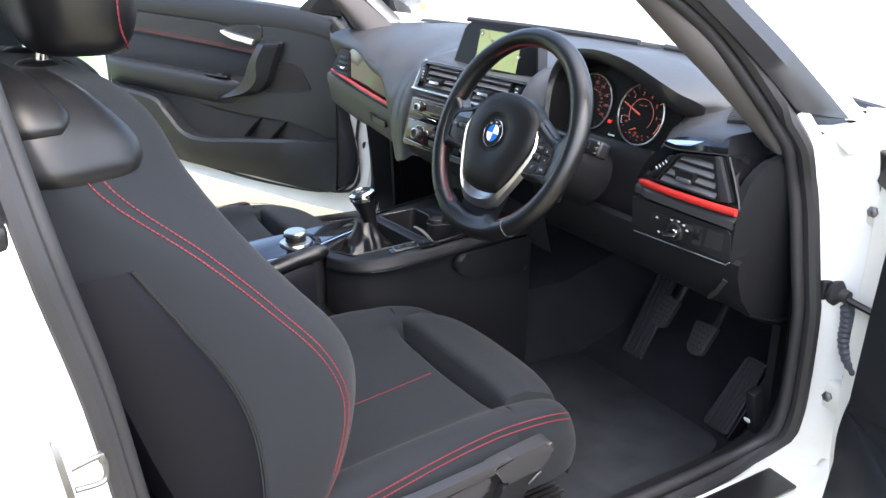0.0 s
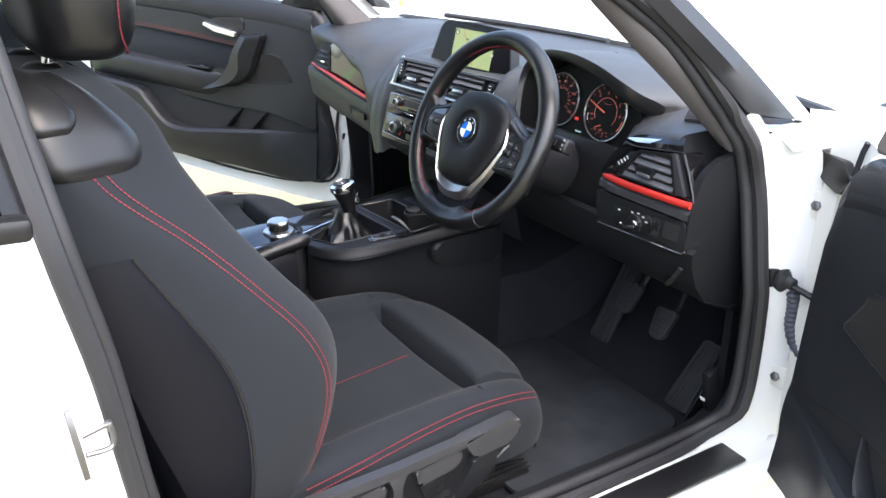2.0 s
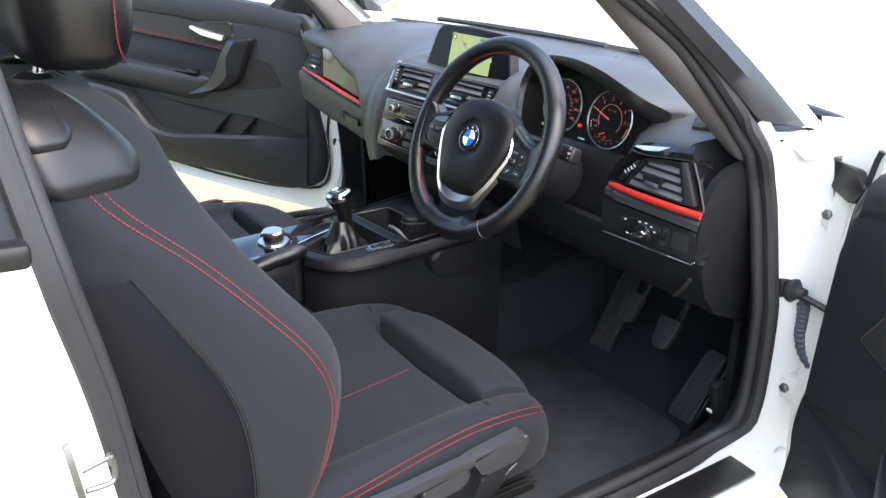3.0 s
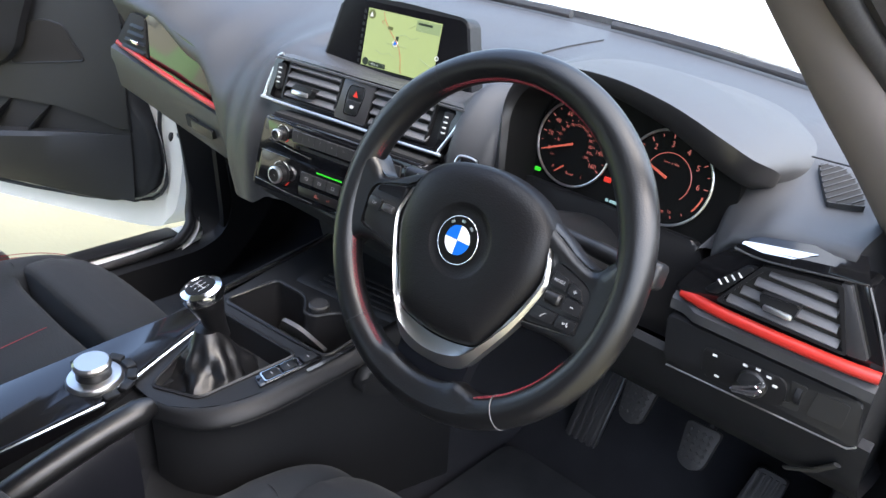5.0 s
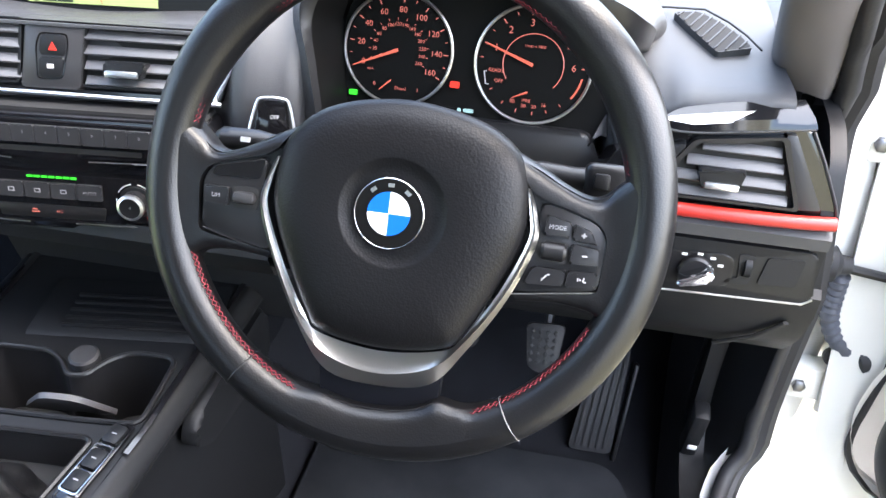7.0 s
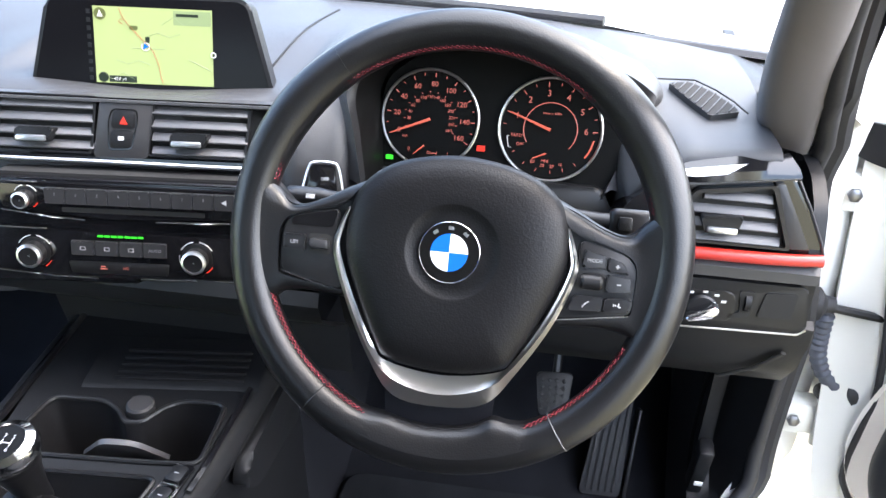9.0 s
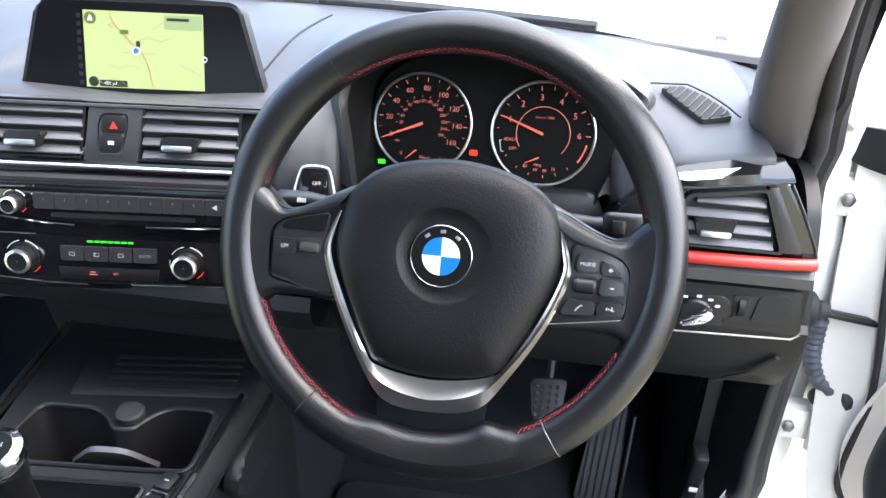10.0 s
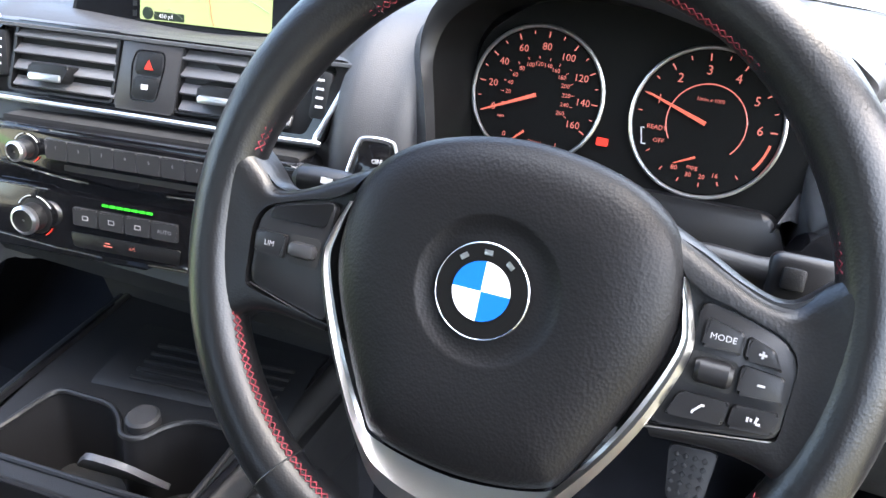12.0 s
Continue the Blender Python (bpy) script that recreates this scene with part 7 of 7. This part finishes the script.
    part("pocket_wall", loft([[Q(p.x, p.y, 0.028) for p in lipl], [Q(p.x, p.y + 0.004, bulge(p.x, 0.078)) for p in lipl], [Q(p.x, p.y - 0.006, bulge(p.x, 0.088)) for p in lipl], [Q(p.x, lerp(p.y, 0.40, 0.5), bulge(p.x, 0.080)) for p in lipl], [Q(max(p.x, 0.15), lerp(p.y, 0.40, 0.93), 0.034) for p in lipl], [Q(max(p.x, 0.15), 0.405, 0.01) for p in lipl]], False), VINYL, d)
    for s in (0.425, 0.532):
        fin = [(s + 0.004, 0.552, 0.060, 0.010), (s - 0.010, 0.572, 0.058, 0.009), (s - 0.028, 0.596, 0.048, 0.007), (s - 0.048, 0.622, 0.034, 0.005)]
        part("pocket_rib", loft([[Q(x + w, z, 0.026), Q(x + w, z + 0.002, h - 0.004), Q(x + w * 0.5, z + 0.003, h), Q(x, z + 0.002, h - 0.004), Q(x, z, 0.026)] for x, z, h, w in fin], False), HARD, d)
    o = base
    M = Matrix(((al.x, 0, inn.x, o.x), (al.y, 0, inn.y, o.y), (0, 1, 0, 0), (0, 0, 0, 1)))
    # mirror triangle, window frame front and mirror
    part("mirror_stay", tube([Q(-0.067, 0.968, 0.0), Q(-0.035, 0.952, 0.0), Q(0.0, 0.936, 0.0)], [0.004, 0.007, 0.011], 8), SATIN, d)
    part("mirror_foot", slab(M, rounded([(-0.031, 0.924), (0.003, 0.946), (0.082, 0.946), (0.114, 0.923), (0.091, 0.890), (0.038, 0.899)], 0.01), -0.012, 0.004, 0.006), SATIN, d)
    part("mirror_corner", slab(M, rounded([(0.165, 0.985), (0.34, 0.99), (0.215, 1.10)], 0.012), -0.02, 0.012, 0.004), SATIN, d)
    part("corner_cover", slab(M, rounded([(0.195, 0.995), (0.29, 0.998), (0.22, 1.07)], 0.012), 0.012, 0.016, 0.002), HARD, d)
    mir = []
    for s, z0, z1, w0, w1 in ((0.05, 0.99, 1.10, -0.10, -0.26), (0.06, 0.97, 1.12, -0.09, -0.31), (0.10, 0.965, 1.125, -0.09, -0.33), (0.14, 0.98, 1.11, -0.10, -0.31)):
        mir.append([Q(s, lerp(z0, z1, 0.5 + 0.5 * math.sin(t)), lerp(w0, w1, 0.5 + 0.5 * math.cos(t))) for t in np.linspace(0, 2 * math.pi, 20, endpoint=False)])
    part("wing_mirror", loft(mir), PAINT if sign > 0 else SATIN, d)
    g = part("window_glass", loft([[Q(s, 0.98, -0.035) for s in (0.22, 1.25)], [Q(s, z, -0.06) for s, z in ((0.28, 1.10), (1.25, 1.10))]], False), SMOKED, d)
    g.visible_shadow = False
    # hinge-side fittings
    part("check_strap", tube([Vector((sign * 0.79, 0.405, 0.712)), Vector((sign * 0.83, 0.406, 0.706)), Vector((sign * 0.89, 0.407, 0.698)), Vector((sign * 0.955, 0.408, 0.690))], 0.0085, 8, flat=0.7), SATIN, d, "black door check strap")
    part("check_boot", lathe(Matrix.Translation((sign * 0.792, 0.405, 0.712)) @ Matrix.Rotation(radians(90 * sign), 4, "Y"), [(0.020, 0), (0.022, 0.008), (0.012, 0.016), (0.010, 0.028)], 20), RUBBER, d)
    loom = smooth_line([Vector((sign * x, y, z)) for x, y, z in ((0.806, 0.405, 0.718), (0.815, 0.412, 0.70), (0.819, 0.42, 0.665), (0.822, 0.42, 0.632), (0.838, 0.42, 0.60), (0.872, 0.42, 0.577))], 7)
    part("check_bracket", box(Matrix.Translation((sign * 0.782, 0.395, 0.716)), 0.02, 0.03, 0.034, 0.004), SATIN, d)
    part("loom_boot", tube(loom, [0.006 if i < 9 else 0.0100 + 0.0020 * (i % 2) for i in range(len(loom))], 14), LOOM, d, "ribbed rubber cable boot")
    part("loom_flange", lathe(Matrix.Translation((sign * 0.872, 0.42, 0.577)) @ Matrix.Rotation(radians(70 * sign), 4, "Y"), [(0.013, -0.004), (0.020, 0.0), (0.020, 0.006), (0.010, 0.030)], 20), RUBBER, d)
    for z in (0.855, 0.52):
        hg = part("hinge", box(Matrix.Translation((sign * 0.828, 0.445, z)), 0.05, 0.04, 0.05, 0.008), JAMB, d, "painted door hinge")
        part("hinge_pin", tube([(sign * 0.852, 0.425, z - 0.035), (sign * 0.852, 0.425, z + 0.035)], 0.009, 12), JAMB, hg)
        part("bolt", lathe(Matrix.Translation((sign * 0.815, 0.424, z)) @ Matrix.Rotation(radians(90), 4, "X"), [(0.009, 0), (0.009, 0.005), (0.006, 0.007), (0.001, 0.007)], 6), STEEL, hg)
    for x, y, z in ((0.850, 0.440, 0.800), (0.844, 0.425, 0.570)):
        part("grommet", lathe(Matrix.Translation((sign * x, y, z)) @ Matrix.Rotation(radians(80), 4, "X"), [(0.012, -0.004), (0.012, 0.003), (0.008, 0.005), (0.001, 0.002)], 18), RUBBER, d)
    return d


door(1, "door_1", "white driver's door standing open with black trim")
door(-1, "door_2", "white passenger door standing open with black trim")
strk = thing("door_striker", (0.755, -0.74, 0.72), "steel door striker loop on its plate", "striker")
part("plate", slab(Matrix.Translation((0.790, -0.763, 0.756)) @ Matrix.Rotation(radians(98), 4, "X"), rounded([(-0.005, 0.043), (0.0, 0.043), (0.004, 0.026), (0.006, 0.0), (0.004, -0.026), (0.0, -0.043), (-0.005, -0.043)], 0.004), -0.003, 0.003, 0.001), STEEL, strk)
part("loop", tube(smooth_line([(0.789, -0.758, 0.766), (0.787, -0.738, 0.770), (0.785, -0.730, 0.768), (0.785, -0.728, 0.757), (0.785, -0.729, 0.746), (0.787, -0.735, 0.742), (0.789, -0.756, 0.743)], 4), 0.003, 8), STEEL, strk)
part("guide", box(Matrix.Translation((0.785, -0.731, 0.768)), 0.008, 0.006, 0.012, 0.002), STEEL, strk)

# ---- wipers ----
for x0, x1 in ((0.05, 0.52), (-0.62, 0.0)):
    wp = thing("wiper", (x0, screen_base(x0) + 0.04, 1.0), "black windscreen wiper at rest on the glass", "wiper", "wipers")
    part("blade", tube([(x, screen_base(x) + 0.006, 1.008) for x in np.linspace(x0 + 0.02, x1 - 0.02, 9)], 0.008, 6), RUBBER, wp)
    part("arm", tube([(x, screen_base(x) + 0.026, 1.010) for x in np.linspace(x0 + 0.1, x1 - 0.25, 7)], 0.007, 6, flat=0.5), SATIN, wp)

sticker = thing("windscreen_sticker", (-0.66, 0.47, 1.02), "small yellow and white sticker inside the windscreen", "sticker")
SK = Matrix.Translation((-0.655, 0.465, 1.035)) @ Matrix.Rotation(radians(24), 4, "X") @ Matrix.Rotation(radians(-30), 4, "Z")
part("card", slab(SK, rounded([(-0.035, -0.025), (0.035, -0.025), (0.035, 0.025), (-0.035, 0.025)], 0.004), 0, 0.0008), MARK, sticker)
part("yellow_band", slab(SK, [(-0.034, 0.002), (0.034, 0.002), (0.034, 0.020), (-0.034, 0.020)], 0.0012, 0.0016), YELLOW, sticker)
